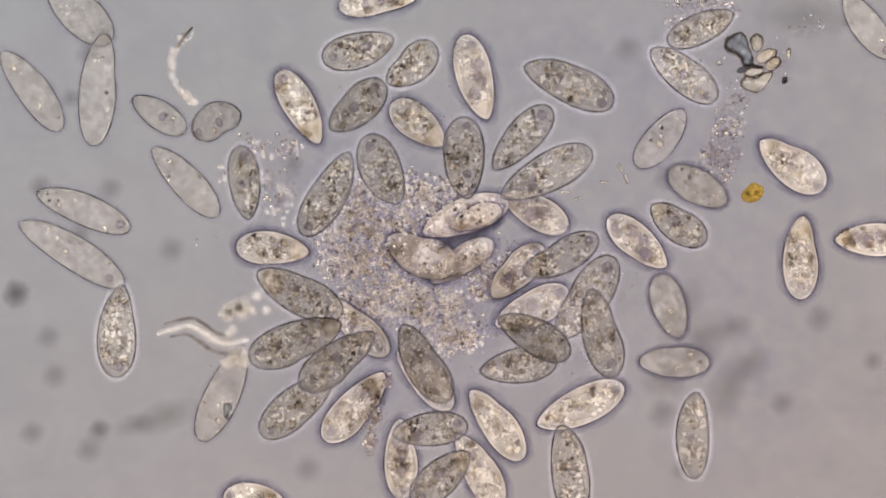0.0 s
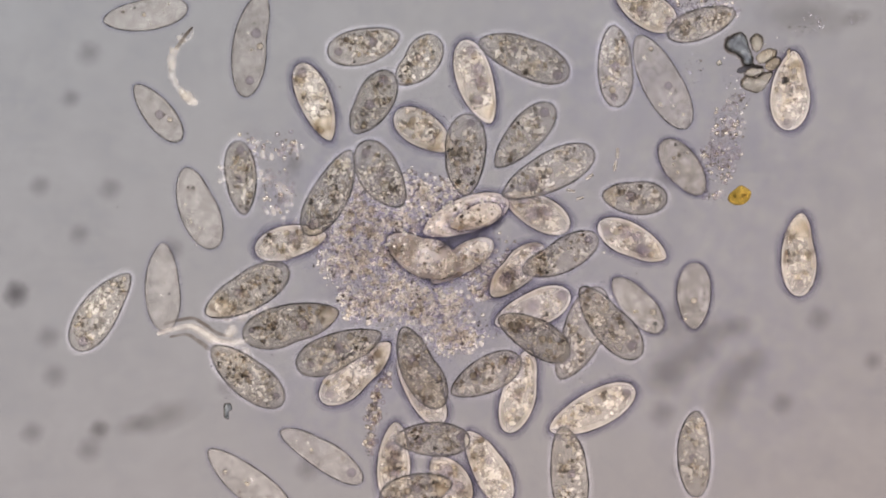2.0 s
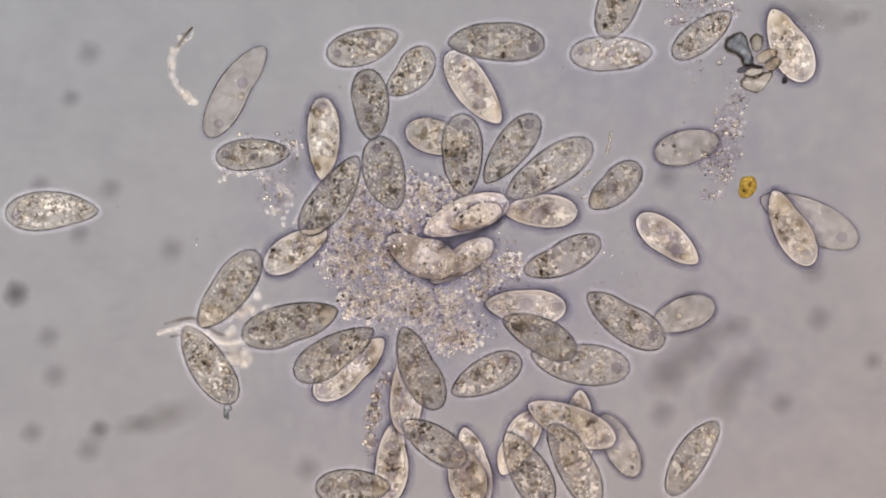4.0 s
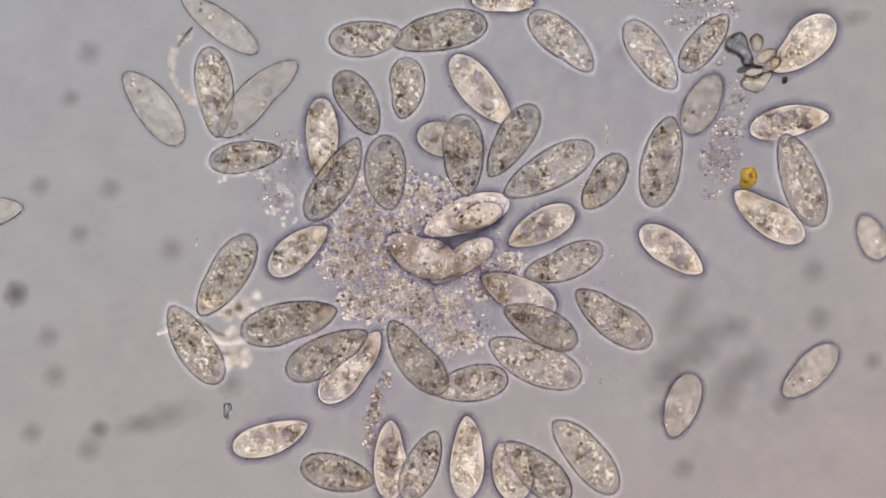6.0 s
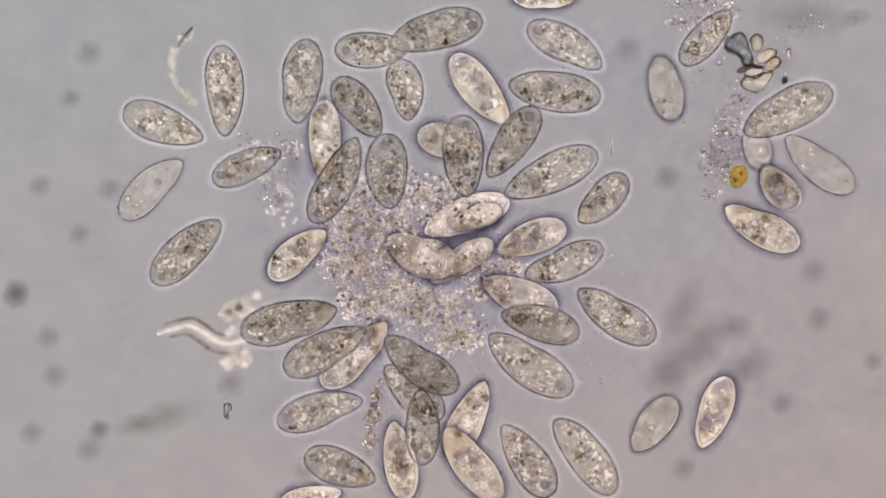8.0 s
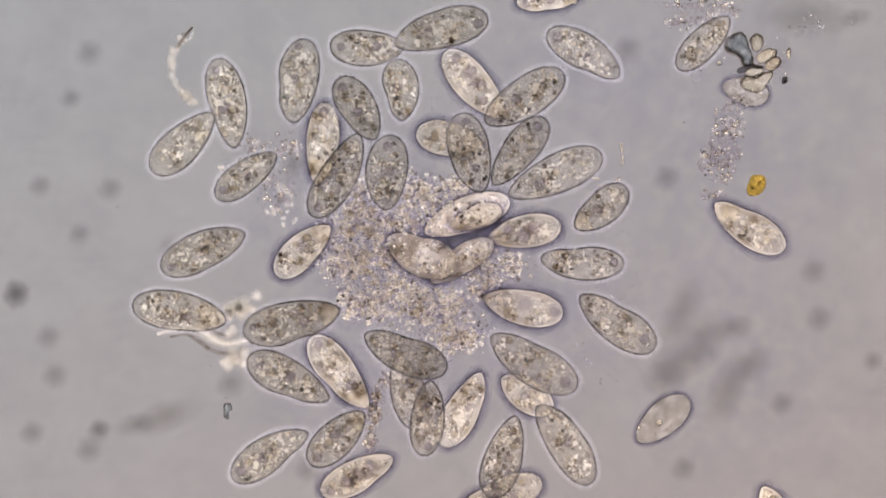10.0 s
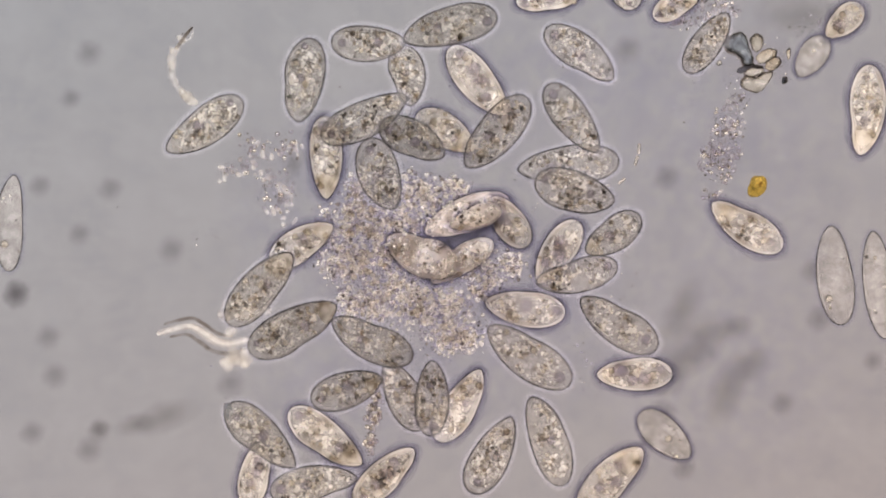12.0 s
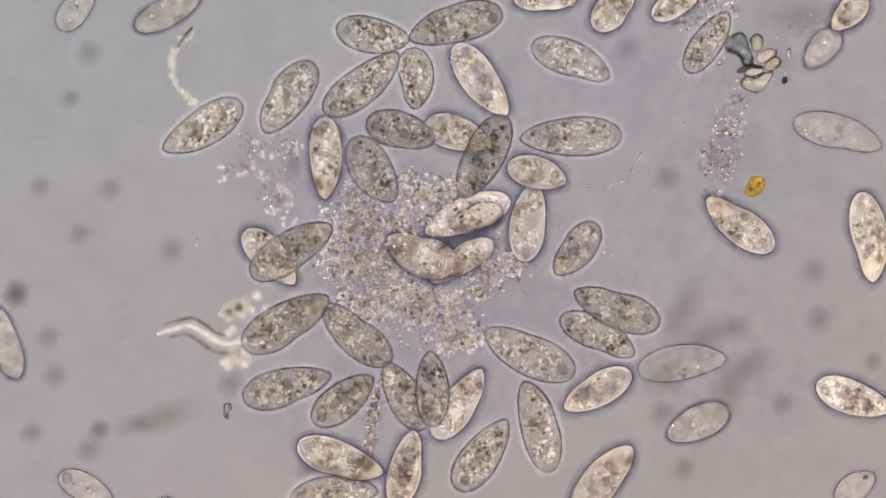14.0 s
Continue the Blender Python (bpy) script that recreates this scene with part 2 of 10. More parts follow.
def grains_mesh(name, places, radii, rng, lumpy, material, parent, label):
    """Many lumpy grains in one mesh; the larger ones are rounder."""
    places, radii = np.asarray(places, float), np.asarray(radii, float)
    verts, faces, base = [], [], 0
    for (bv, bf), w in zip(BALLS, (radii < 1.9 * U, radii >= 1.9 * U)):
        n, k = int(w.sum()), len(bv)
        if not n:
            continue
        v = bv[None] * (1 + rng.uniform(-lumpy, lumpy, (n, k, 1))) * radii[w][:, None, None] + places[w][:, None, :]
        f = bf[None] + (base + np.arange(n) * k)[:, None, None]
        verts += v.reshape(-1, 3).tolist()
        faces += f.reshape(-1, 3).tolist()
        base += n * k
    me = bpy.data.meshes.new(name)
    me.from_pydata(verts, [], faces)
    me.polygons.foreach_set("use_smooth", [True] * len(me.polygons))
    me.materials.append(material)
    ob = new(name, me)
    ob.parent = parent
    return tagged(ob, label, kind="stuff") if label else ob


def rings_mesh(name, places, radii, material, parent, label):
    """A dark ring round each of many grains, painted as the refraction at its edge."""
    turn = np.arange(9) * 2 * np.pi / 9
    round_ = np.stack([np.cos(turn), np.sin(turn), np.zeros(9)], 1)
    sides = [(1.0, 0.45), (1.32, 0.0), (1.0, -0.45)]
    n = len(places)
    if not n:
        return
    v = np.stack([round_ * a + np.array((0, 0, b)) for a, b in sides], 1).reshape(-1, 3)
    f = np.array([(3 * i + q, 3 * i + (q + 1) % 3, 3 * ((i + 1) % 9) + (q + 1) % 3, 3 * ((i + 1) % 9) + q) for i in range(9) for q in range(3)])
    v = v[None] * radii[:, None, None] + places[:, None, :]
    f = f[None] + (np.arange(n) * 27)[:, None, None]
    me = bpy.data.meshes.new(name)
    me.from_pydata(v.reshape(-1, 3).tolist(), [], f.reshape(-1, 4).tolist())
    me.materials.append(material)
    ob = new(name, me)
    ob.parent = parent
    return tagged(ob, label, kind="stuff")


def profile(s, point):
    """Half width of a cell along its length: round and full at 0, drawn out to a small tip at 1."""
    full = 0.49 - 0.12 * point
    if s < full:
        return math.sqrt(max(1 - ((full - s) / full) ** 2, 0)) ** 0.94
    u = min((s - full) / (1 - full), 1)
    return (0.92 - 0.40 * point) * math.sqrt(max(1 - u * u, 0)) + (0.08 + 0.40 * point) * (1 - u ** 2.1)


# ---- the cells ----
def cell(length, width, bend, point, look_kind, seed, doing, rimmed=False):
    """A slipper-shaped ciliate: clear body, pellicle, fringe of cilia, vacuoles and granules. Head towards +x."""
    rnd = random.Random(seed)
    L, W = length * U, width * U
    crammed = look_kind == 3
    look_kind = 1 if crammed else look_kind
    milky = look_kind == 4
    look_kind = 2 if milky else look_kind
    root = new("ciliate")
    rings, segs = 20, 16
    groove = rnd.choice((0.0, 0.04, 0.08, 0.15))
    where = rnd.uniform(0.5, 0.72)

    def dent(s):
        return 1 - groove * math.exp(-(((s - where) / 0.16) ** 2))

    def axis(s):
        return (0.5 - s) * L, bend * L * math.sin(math.pi * s) * (0.4 + s)

    def hull(bm, grow=1.0, flat=0.62, lo=0.0, hi=1.0):
        loops = []
        for i in range(rings + 1):
            f = 0.5 - 0.5 * math.cos(math.pi * i / rings)
            s = lo + (hi - lo) * f
            cx, cy = axis(s)
            h = profile(s, point) * W / 2 * grow
            if lo or hi < 1:
                h *= min(1, 3 * math.sqrt(f * (1 - f)))
            if i in (0, rings):
                loops.append([bm.verts.new((cx, cy, 0))])
            else:
                loops.append([bm.verts.new((cx, cy + h * math.cos(2 * math.pi * k / segs) * (dent(s) if math.cos(2 * math.pi * k / segs) > 0 else 1), flat * h * math.sin(2 * math.pi * k / segs))) for k in range(segs)])
        for a, b in zip(loops, loops[1:]):
            for k in range(segs):
                j = (k + 1) % segs
                if len(a) == 1:
                    bm.faces.new((a[0], b[j], b[k]))
                elif len(b) == 1:
                    bm.faces.new((a[k], a[j], b[0]))
                else:
                    bm.faces.new((a[k], a[j], b[j], b[k]))

    bm = bmesh.new()
    hull(bm)
    part("body", bm, CYTO[4 if milky else 3 if crammed else look_kind], root)
    if look_kind < 2:
        bm = bmesh.new()
        hull(bm, 0.85, 0.5, 0.07, 0.95)
        part("endoplasm", bm, ENDO[2 if crammed else look_kind], root, "grainy yellowish inner plasm")
        # bright cone that paints the glow of an out-of-focus tail end
        if not crammed and rnd.random() < (0.25, 0.7)[look_kind]:
            bm = bmesh.new()
            hull(bm, 0.92, 0.56, rnd.uniform(0.66, 0.8), 0.992)
            part("tail", bm, TAIL, root, "tail end with brightness painted in")

    # outline of the widest section
    n = 40
    outline = []
    for side in (1, -1):
        for i in range(n):
            s = 0.5 - 0.5 * math.cos(math.pi * i / n)
            s = s if side == 1 else 1 - s
            cx, cy = axis(s)
            outline.append(Vector((cx, cy + side * profile(s, point) * W / 2 * (dent(s) if side == 1 else 1), 0)))
    count = len(outline)
    # pellicle tube: the skin's edge-on darkness put into colour, as seen from above
    thick = (1.25, 1.15, 1.0)[look_kind] * U
    bm = bmesh.new()
    prev = []
    for i, p in enumerate(outline):
        t = (outline[(i + 1) % count] - outline[i - 1]).normalized()
        o = Vector((t.y, -t.x, 0)) * -1
        wob = thick * rnd.uniform(0.7, 1.3)
        prev.append([bm.verts.new(p + o * wob), bm.verts.new(p + Vector((0, 0, wob * 2))), bm.verts.new(p - o * wob), bm.verts.new(p - Vector((0, 0, wob * 2)))])
    for i in range(count):
        a, b = prev[i], prev[(i + 1) % count]
        for k in range(4):
            j = (k + 1) % 4
            bm.faces.new((a[k], a[j], b[j], b[k]))
    part("pellicle", bm, PELL[0 if rimmed else 1 if milky else look_kind], root, "cell skin with its edge-on darkness painted in" if look_kind == 0 else "")

    # bright rim light painted just inside the skin, thinning inwards in three steps
    bm = bmesh.new()
    for layer, wide in enumerate(((1.6, 2.8, 4.2), (2.2, 4.5, 7.5), (1.5, 2.5, 4.0))[look_kind]):
        rows = []
        for i, p in enumerate(outline):
            s = 0.5 - p.x / L
            cx, cy = axis(min(max(s, 0.02), 0.98))
            d = Vector((cx * 0.82 + p.x * 0.18, cy, 0)) - p
            reach_in = min(wide * U * (1.1 + 0.4 * math.sin(i * 0.31 + seed)), d.length * 0.8)
            q = p + (d.normalized() * reach_in if d.length > 1e-6 else d)
            lift = Vector((0, 0, 0.004 + 0.0015 * layer))
            start = p + d * min(1.3 * U / max(d.length, 1e-6), 0.3)
            rows.append((bm.verts.new(start + lift), bm.verts.new(q + lift)))
        for i in range(count):
            a, b = rows[i], rows[(i + 1) % count]
            bm.faces.new((a[0], b[0], b[1], a[1]))
    part("cortex", bm, INNER_BRIGHT[look_kind], root, "painted bright rim just inside the skin", smooth=False)

    # optical halo painted as sheets of growing width, so that it thins outwards
    reach = (0.9, 1.25, 0.8)[look_kind]
    outs = []
    for i in range(count):
        t = (outline[(i + 1) % count] - outline[i - 1]).normalized()
        outs.append(Vector((t.y, -t.x, 0)))
    bm = bmesh.new()
    inner = [bm.verts.new(p) for p in outline]
    for layer, wide in enumerate((1.0, 1.6, 2.3, 3.2, 4.3, 5.8, 7.8, 10.5)):
        lift = Vector((0, 0, (layer - 3.5) * 0.0008))
        outer = [bm.verts.new(p + o * wide * reach * U * (1 + 0.12 * math.sin(i * 0.55 + seed + layer)) + lift) for i, (p, o) in enumerate(zip(outline, outs))]
        for i in range(count):
            j = (i + 1) % count
            bm.faces.new((inner[i], inner[j], outer[j], outer[i]))
    part("slime_coat", bm, HALO[1 if milky else look_kind], root, "thin sheets that paint the optical halo round the cell")

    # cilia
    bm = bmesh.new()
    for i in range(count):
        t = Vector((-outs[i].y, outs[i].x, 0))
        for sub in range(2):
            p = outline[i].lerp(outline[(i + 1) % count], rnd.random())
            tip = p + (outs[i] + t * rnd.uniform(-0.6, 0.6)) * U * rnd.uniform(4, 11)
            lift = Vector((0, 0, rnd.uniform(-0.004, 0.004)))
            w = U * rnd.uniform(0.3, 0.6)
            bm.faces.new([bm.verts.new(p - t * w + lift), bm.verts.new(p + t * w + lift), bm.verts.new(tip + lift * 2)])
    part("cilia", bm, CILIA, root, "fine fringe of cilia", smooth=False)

    def inside(lo, hi, room):
        s = rnd.uniform(lo, hi)
        cx, cy = axis(s)
        h = max(profile(s, point) * W / 2 * room, 0)
        return cx, cy + rnd.uniform(-h, h), rnd.uniform(-0.25, 0.3) * h

    # granules, mostly in nests; the clear margin stays free of them
    rng = np.random.default_rng(seed)
    area = length * width / 10000
    load_pale, load_dark = rnd.uniform(0.65, 1.35), rnd.choice((0.5, 0.8, 1.0, 1.5))

    def strew(n, sizes, room, crowd, spread):
        nests = [inside(0.16, 0.86, 0.66) for k in range(max(2, int(n / crowd)))]
        spots, radii = [], []
        for i in range(n):
            x, y, z = inside(0.10, 0.93, room)
            if rnd.random() < 0.72:
                a = rnd.choice(nests)
                x, y, z = a[0] + rnd.gauss(0, spread) * U, a[1] + rnd.gauss(0, spread) * U, a[2] + rnd.gauss(0, 2) * U
                s = min(max(0.5 - x / L, 0.07), 0.94)
                h = profile(s, point) * W / 2 * room
                cx, cy = axis(s)
                x, y = cx, min(max(y, cy - h), cy + h * (1 - groove))
            spots.append((x, y, z))
            radii.append(U * rnd.choice(sizes) * rnd.uniform(0.8, 1.25))
        return np.array(spots), np.array(radii)

    small = (0.8, 0.9, 1.0, 1.1, 1.3, 1.5, 1.8, 2.1, 2.5, 3.0)
    n = int(110 * area) if crammed else int((80, 100, 9)[look_kind] * area * load_pale)
    spots, radii = strew(n, small + (4.2,) if look_kind == 1 else small, 0.82, 11, 5.5)
    grains_mesh("granules", spots, radii, rng, 0.38, PALE, root, "pale yellow food grains")
    w = radii > 2.3 * U
    rings_mesh("grain_rims", spots[w], radii[w], SHADE, root, "brownish rings that paint refraction round the grains")
    n = int((66, 46, 3)[look_kind] * area * load_dark * (0.45 if crammed else 1)) + 3
    spots, radii = strew(n, (0.8, 0.9, 1.1, 1.3, 1.6, 2.0, 2.5, 3.2), 0.78, 9, 6.0)
    grains_mesh("granules", spots, radii, rng, 0.3, DARK, root, "dark brown food grains")

    # food vacuoles
    def bubble(name, cx, cy, cz, r, skin, rim, label):
        bm = bmesh.new()
        ball(bm, cx, cy, cz, U * r, 0.8, 2)
        v = part(name, bm, skin, root, label)
        bm = bmesh.new()
        ringv = []
        for k in range(16):
            a = 2 * math.pi * k / 16
            d = Vector((math.cos(a), math.sin(a), 0))
            c = Vector((cx, cy, cz)) + d * U * r
            ringv.append([bm.verts.new(c + d * U * 0.7), bm.verts.new(c + Vector((0, 0, U))), bm.verts.new(c - d * U * 0.7), bm.verts.new(c - Vector((0, 0, U)))])
        for k in range(16):
            a, b = ringv[k], ringv[(k + 1) % 16]
            for q in range(4):
                bm.faces.new((a[q], a[(q + 1) % 4], b[(q + 1) % 4], b[q]))
        part("rim", bm, rim, v)

    for k in range(0 if crammed else rnd.choice(((2, 3, 4), (2, 4, 5), (0, 1, 1))[look_kind])):
        x, y, z = inside(0.2, 0.85, 0.6)
        bubble("food_vacuole", x, y, abs(z) + 0.1 * W, rnd.uniform(3.2, 6.5), VESICLE, RIMS, "round food vacuole")

    # vacuoles: one near the blunt end, one further back
    for s, r in ((rnd.uniform(0.10, 0.16), rnd.uniform(5, 9)), (rnd.uniform(0.42, 0.7), rnd.uniform(5, 10))):
        if crammed or rnd.random() < (0.25, 0.25, 0.8)[look_kind]:
            continue
        cx, cy = axis(s)
        y = cy + rnd.uniform(-0.12, 0.12) * W
        bubble("vacuole", cx, y, 0.1 * W, r, VACUOLE, RIMS, "round clear vacuole")
    if look_kind == 1 and not crammed and rnd.random() < 0.35:
        for k in range(3):
            x, y = axis(0.36 + 0.17 * k)
            bubble("vacuole", x, y + rnd.uniform(-0.16, 0.16) * W, 0.12 * W, rnd.uniform(8.5, 12), VACUOLE, RIMS, "large lilac vacuole")
    words = ("grey-brown granular slipper-shaped ciliate with dark outline",
             "pale bright slipper-shaped ciliate full of yellowish grains",
             "milky pale smooth slipper-shaped ciliate" if milky else "faint glassy slipper-shaped ciliate with few grains")
    size = "short " if length < 118 else "long " if length > 165 else ""
    text = "crammed granular ciliate burrowed into the debris clump" if crammed else size + words[look_kind] + " " + doing
    return tagged(root, text, "ciliate", "ciliates round the debris")


# ---- setting ----
def plate(name, half, z0, z1, material):
    bm = bmesh.new()
    bmesh.ops.create_cube(bm, size=1, matrix=pose(0, 0, (z0 + z1) / 2) @ Matrix.Diagonal((2 * half, 2 * half, z1 - z0, 1)))
    me = bpy.data.meshes.new(name)
    bm.to_mesh(me)
    bm.free()
    me.materials.append(material)
    return new(name, me)


bm = bmesh.new()
bmesh.ops.create_cone(bm, cap_ends=True, segments=96, radius1=1.7, radius2=1.7, depth=0.05, matrix=pose(0, 0, -1.025))
me = bpy.data.meshes.new("backdrop_lamp_field")
bm.to_mesh(me)
bm.free()
me.materials.append(LAMP)
lamp = new("backdrop_lamp_field", me)
tagged(lamp, "round grey lamp field below the slide with an added unseen bright ring", "lamp field", kind="structure")


def glass_material():
    m, nodes, links = nodes_of("slide_glass")
    tr = nodes.new("ShaderNodeBsdfTransparent")
    co = nodes.new("ShaderNodeTexCoord")
    wide = noise_node(nodes, links, co.outputs["Object"], 0.011 * K, 3.0, 0.6)
    fine = noise_node(nodes, links, co.outputs["Object"], 0.09 * K, 3.0, 0.6)
    both = nodes.new("ShaderNodeMath")
    both.operation = "MULTIPLY_ADD"
    links.new(fine.outputs["Fac"], both.inputs[0])
    both.inputs[1].default_value = 0.45
    links.new(wide.outputs["Fac"], both.inputs[2])
    smear = ramp(nodes, [(0.50, (0.930, 0.932, 0.945)), (0.70, (0.972, 0.968, 0.968)), (0.92, (1.0, 0.998, 1.0))])
    links.new(both.outputs[0], smear.inputs[0])
    links.new(smear.outputs[0], tr.inputs["Color"])
    gl = nodes.new("ShaderNodeBsdfGlossy")
    gl.inputs["Roughness"].default_value = 0.03
    mix = nodes.new("ShaderNodeMixShader")
    mix.inputs[0].default_value = 0.02
    links.new(tr.outputs[0], mix.inputs[1])
    links.new(gl.outputs[0], mix.inputs[2])
    out = nodes.new("ShaderNodeOutputMaterial")
    links.new(mix.outputs[0], out.inputs["Surface"])
    return m


slide = plate("floor_glass_slide", 1.3, -0.12, -0.02, glass_material())
tagged(slide, "clear glass microscope slide under the water film", "glass slide", kind="structure")


CELLS = []
CELLS.append(cell(150, 56, -0.008, 0.44, 2, 1, "swimming past"))
CELLS.append(cell(125, 50, 0.002, 0.49, 2, 2, "swimming past"))
CELLS.append(cell(130, 58, 0.024, 0.23, 2, 3, "swimming past"))
CELLS.append(cell(184, 70, -0.007, 0.23, 2, 4, "swimming past"))
CELLS.append(cell(151, 68, -0.017, 0.29, 2, 5, "swimming past"))
CELLS.append(cell(176, 55, 0.018, 0.24, 2, 6, "swimming past"))
CELLS.append(cell(163, 68, -0.022, 0.98, 0, 7, "swimming past"))
CELLS.append(cell(155, 62, -0.017, 0.54, 2, 8, "swimming past"))
CELLS.append(cell(170, 52, 0.028, 0.39, 2, 9, "swimming past"))
CELLS.append(cell(183, 60, -0.019, 0.54, 2, 10, "swimming past"))
CELLS.append(cell(151, 62, 0.024, 0.54, 1, 11, "swimming past"))
CELLS.append(cell(127, 60, 0.026, 0.52, 1, 12, "swimming past"))
CELLS.append(cell(125, 55, 0.006, 0.35, 4, 13, "swimming past"))
CELLS.append(cell(142, 55, -0.026, 0.32, 2, 14, "swimming past"))
CELLS.append(cell(111, 60, -0.011, 0.66, 1, 15, "swimming past"))
CELLS.append(cell(164, 62, -0.015, 0.96, 1, 16, "swimming past"))
CELLS.append(cell(140, 55, -0.006, 0.71, 1, 17, "swimming past"))
CELLS.append(cell(132, 70, 0.005, 0.36, 1, 18, "swimming past"))
CELLS.append(cell(189, 72, 0.007, 0.53, 2, 19, "swimming past"))
CELLS.append(cell(193, 62, 0.026, 0.53, 2, 20, "swimming past"))
CELLS.append(cell(214, 60, 0.024, 0.28, 2, 21, "swimming past"))
CELLS.append(cell(166, 56, 0.015, 0.48, 2, 22, "swimming past"))
CELLS.append(cell(173, 58, 0.027, 0.23, 2, 23, "swimming past"))
CELLS.append(cell(199, 66, -0.008, 0.25, 2, 24, "swimming past"))
CELLS.append(cell(152, 72, 0.003, 0.30, 2, 25, "swimming past"))
CELLS.append(cell(184, 62, 0.018, 0.42, 2, 26, "swimming past"))
CELLS.append(cell(133, 60, 0.030, 0.45, 1, 27, "swimming past"))
CELLS.append(cell(122, 60, 0.006, 0.95, 1, 28, "swimming past"))
CELLS.append(cell(157, 74, 0.006, 0.89, 1, 29, "swimming past"))
CELLS.append(cell(136, 50, -0.021, 0.99, 1, 30, "swimming past"))
CELLS.append(cell(119, 62, -0.000, 0.89, 1, 31, "swimming past"))
CELLS.append(cell(178, 66, 0.004, 0.24, 2, 32, "swimming past"))
CELLS.append(cell(172, 70, -0.004, 0.25, 2, 33, "swimming past"))
CELLS.append(cell(182, 62, -0.003, 1.00, 4, 34, "swimming past"))
CELLS.append(cell(157, 55, -0.003, 0.37, 2, 35, "swimming past"))
CELLS.append(cell(141, 60, -0.014, 0.36, 2, 36, "swimming past"))
CELLS.append(cell(160, 64, 0.019, 0.60, 3, 37, "feeding at clump"))
CELLS.append(cell(134, 74, -0.030, 0.75, 3, 38, "feeding at clump"))
CELLS.append(cell(130, 50, 0.030, 0.60, 3, 39, "feeding at clump"))
# added small cell standing in for the dark fold of the upper burrowed one
CELLS.append(cell(94, 43, 0.017, 0.65, 3, 40, "feeding at clump"))
CELLS.append(cell(184, 62, -0.028, 0.30, 2, 41, "swimming past"))
CELLS.append(cell(145, 58, -0.013, 0.67, 1, 42, "feeding at clump"))
CELLS.append(cell(128, 62, 0.027, 0.57, 0, 43, "feeding at clump"))
CELLS.append(cell(107, 62, -0.029, 0.71, 0, 44, "feeding at clump"))
CELLS.append(cell(123, 64, -0.014, 0.54, 0, 45, "feeding at clump"))
CELLS.append(cell(153, 65, 0.018, 0.58, 1, 46, "feeding at clump"))
CELLS.append(cell(166, 68, 0.026, 0.62, 0, 47, "swimming past"))
CELLS.append(cell(143, 62, 0.011, 0.40, 0, 48, "swimming past"))
CELLS.append(cell(124, 52, 0.002, 0.46, 0, 49, "swimming past"))
CELLS.append(cell(141, 72, -0.001, 0.80, 1, 50, "swimming past"))
CELLS.append(cell(118, 62, -0.005, 0.75, 1, 51, "feeding at clump"))
CELLS.append(cell(141, 72, 0.026, 0.55, 0, 52, "swimming past"))
CELLS.append(cell(145, 60, 0.008, 0.82, 0, 53, "swimming past"))
CELLS.append(cell(176, 68, 0.005, 0.76, 0, 54, "feeding at clump"))
CELLS.append(cell(130, 60, 0.011, 0.76, 1, 55, "swimming past"))
CELLS.append(cell(130, 72, 0.029, 0.46, 0, 56, "feeding at clump"))
CELLS.append(cell(165, 64, 0.028, 0.66, 0, 57, "swimming past"))
CELLS.append(cell(127, 54, -0.002, 0.60, 0, 58, "swimming past"))
CELLS.append(cell(128, 60, -0.018, 0.82, 1, 59, "feeding at clump"))
CELLS.append(cell(164, 68, -0.006, 0.53, 0, 60, "swimming past"))
CELLS.append(cell(171, 72, 0.011, 0.71, 0, 61, "feeding at clump"))
CELLS.append(cell(157, 66, -0.012, 0.54, 0, 62, "swimming past"))
CELLS.append(cell(157, 66, 0.005, 0.97, 0, 63, "swimming past"))
CELLS.append(cell(159, 66, 0.019, 0.77, 1, 64, "feeding at clump"))
CELLS.append(cell(154, 66, -0.021, 0.60, 0, 65, "feeding at clump"))
CELLS.append(cell(138, 58, 0.028, 0.75, 1, 66, "swimming past"))
CELLS.append(cell(130, 58, 0.010, 0.60, 0, 67, "feeding at clump"))
CELLS.append(cell(140, 60, 0.007, 0.44, 1, 68, "feeding at clump"))
CELLS.append(cell(128, 62, 0.004, 0.63, 0, 69, "swimming past"))
CELLS.append(cell(134, 62, -0.001, 0.81, 0, 70, "swimming past"))
CELLS.append(cell(146, 62, 0.025, 0.74, 1, 71, "feeding at clump"))
CELLS.append(cell(166, 66, -0.012, 0.51, 1, 72, "swimming past"))
CELLS.append(cell(163, 66, 0.029, 0.30, 0, 73, "swimming past"))
CELLS.append(cell(149, 56, -0.029, 0.12, 0, 74, "swimming past"))
CELLS.append(cell(143, 58, -0.028, 0.44, 0, 75, "feeding at clump"))
CELLS.append(cell(133, 60, 0.002, 0.53, 1, 76, "swimming past"))
CELLS.append(cell(112, 58, -0.015, 0.52, 0, 77, "swimming past"))
CELLS.append(cell(142, 65, -0.013, 0.67, 1, 78, "feeding at clump"))
CELLS.append(cell(139, 62, 0.022, 0.70, 0, 79, "swimming past"))
CELLS.append(cell(173, 72, -0.022, 0.53, 0, 80, "feeding at clump"))
CELLS.append(cell(157, 66, -0.012, 0.69, 0, 81, "feeding at clump"))
CELLS.append(cell(117, 60, 0.011, 0.40, 4, 82, "swimming past"))
CELLS.append(cell(147, 64, -0.015, 0.65, 1, 83, "swimming past"))
CELLS.append(cell(115, 60, 0.003, 0.20, 4, 84, "swimming past"))
CELLS.append(cell(148, 66, 0.011, 0.97, 0, 85, "swimming past"))
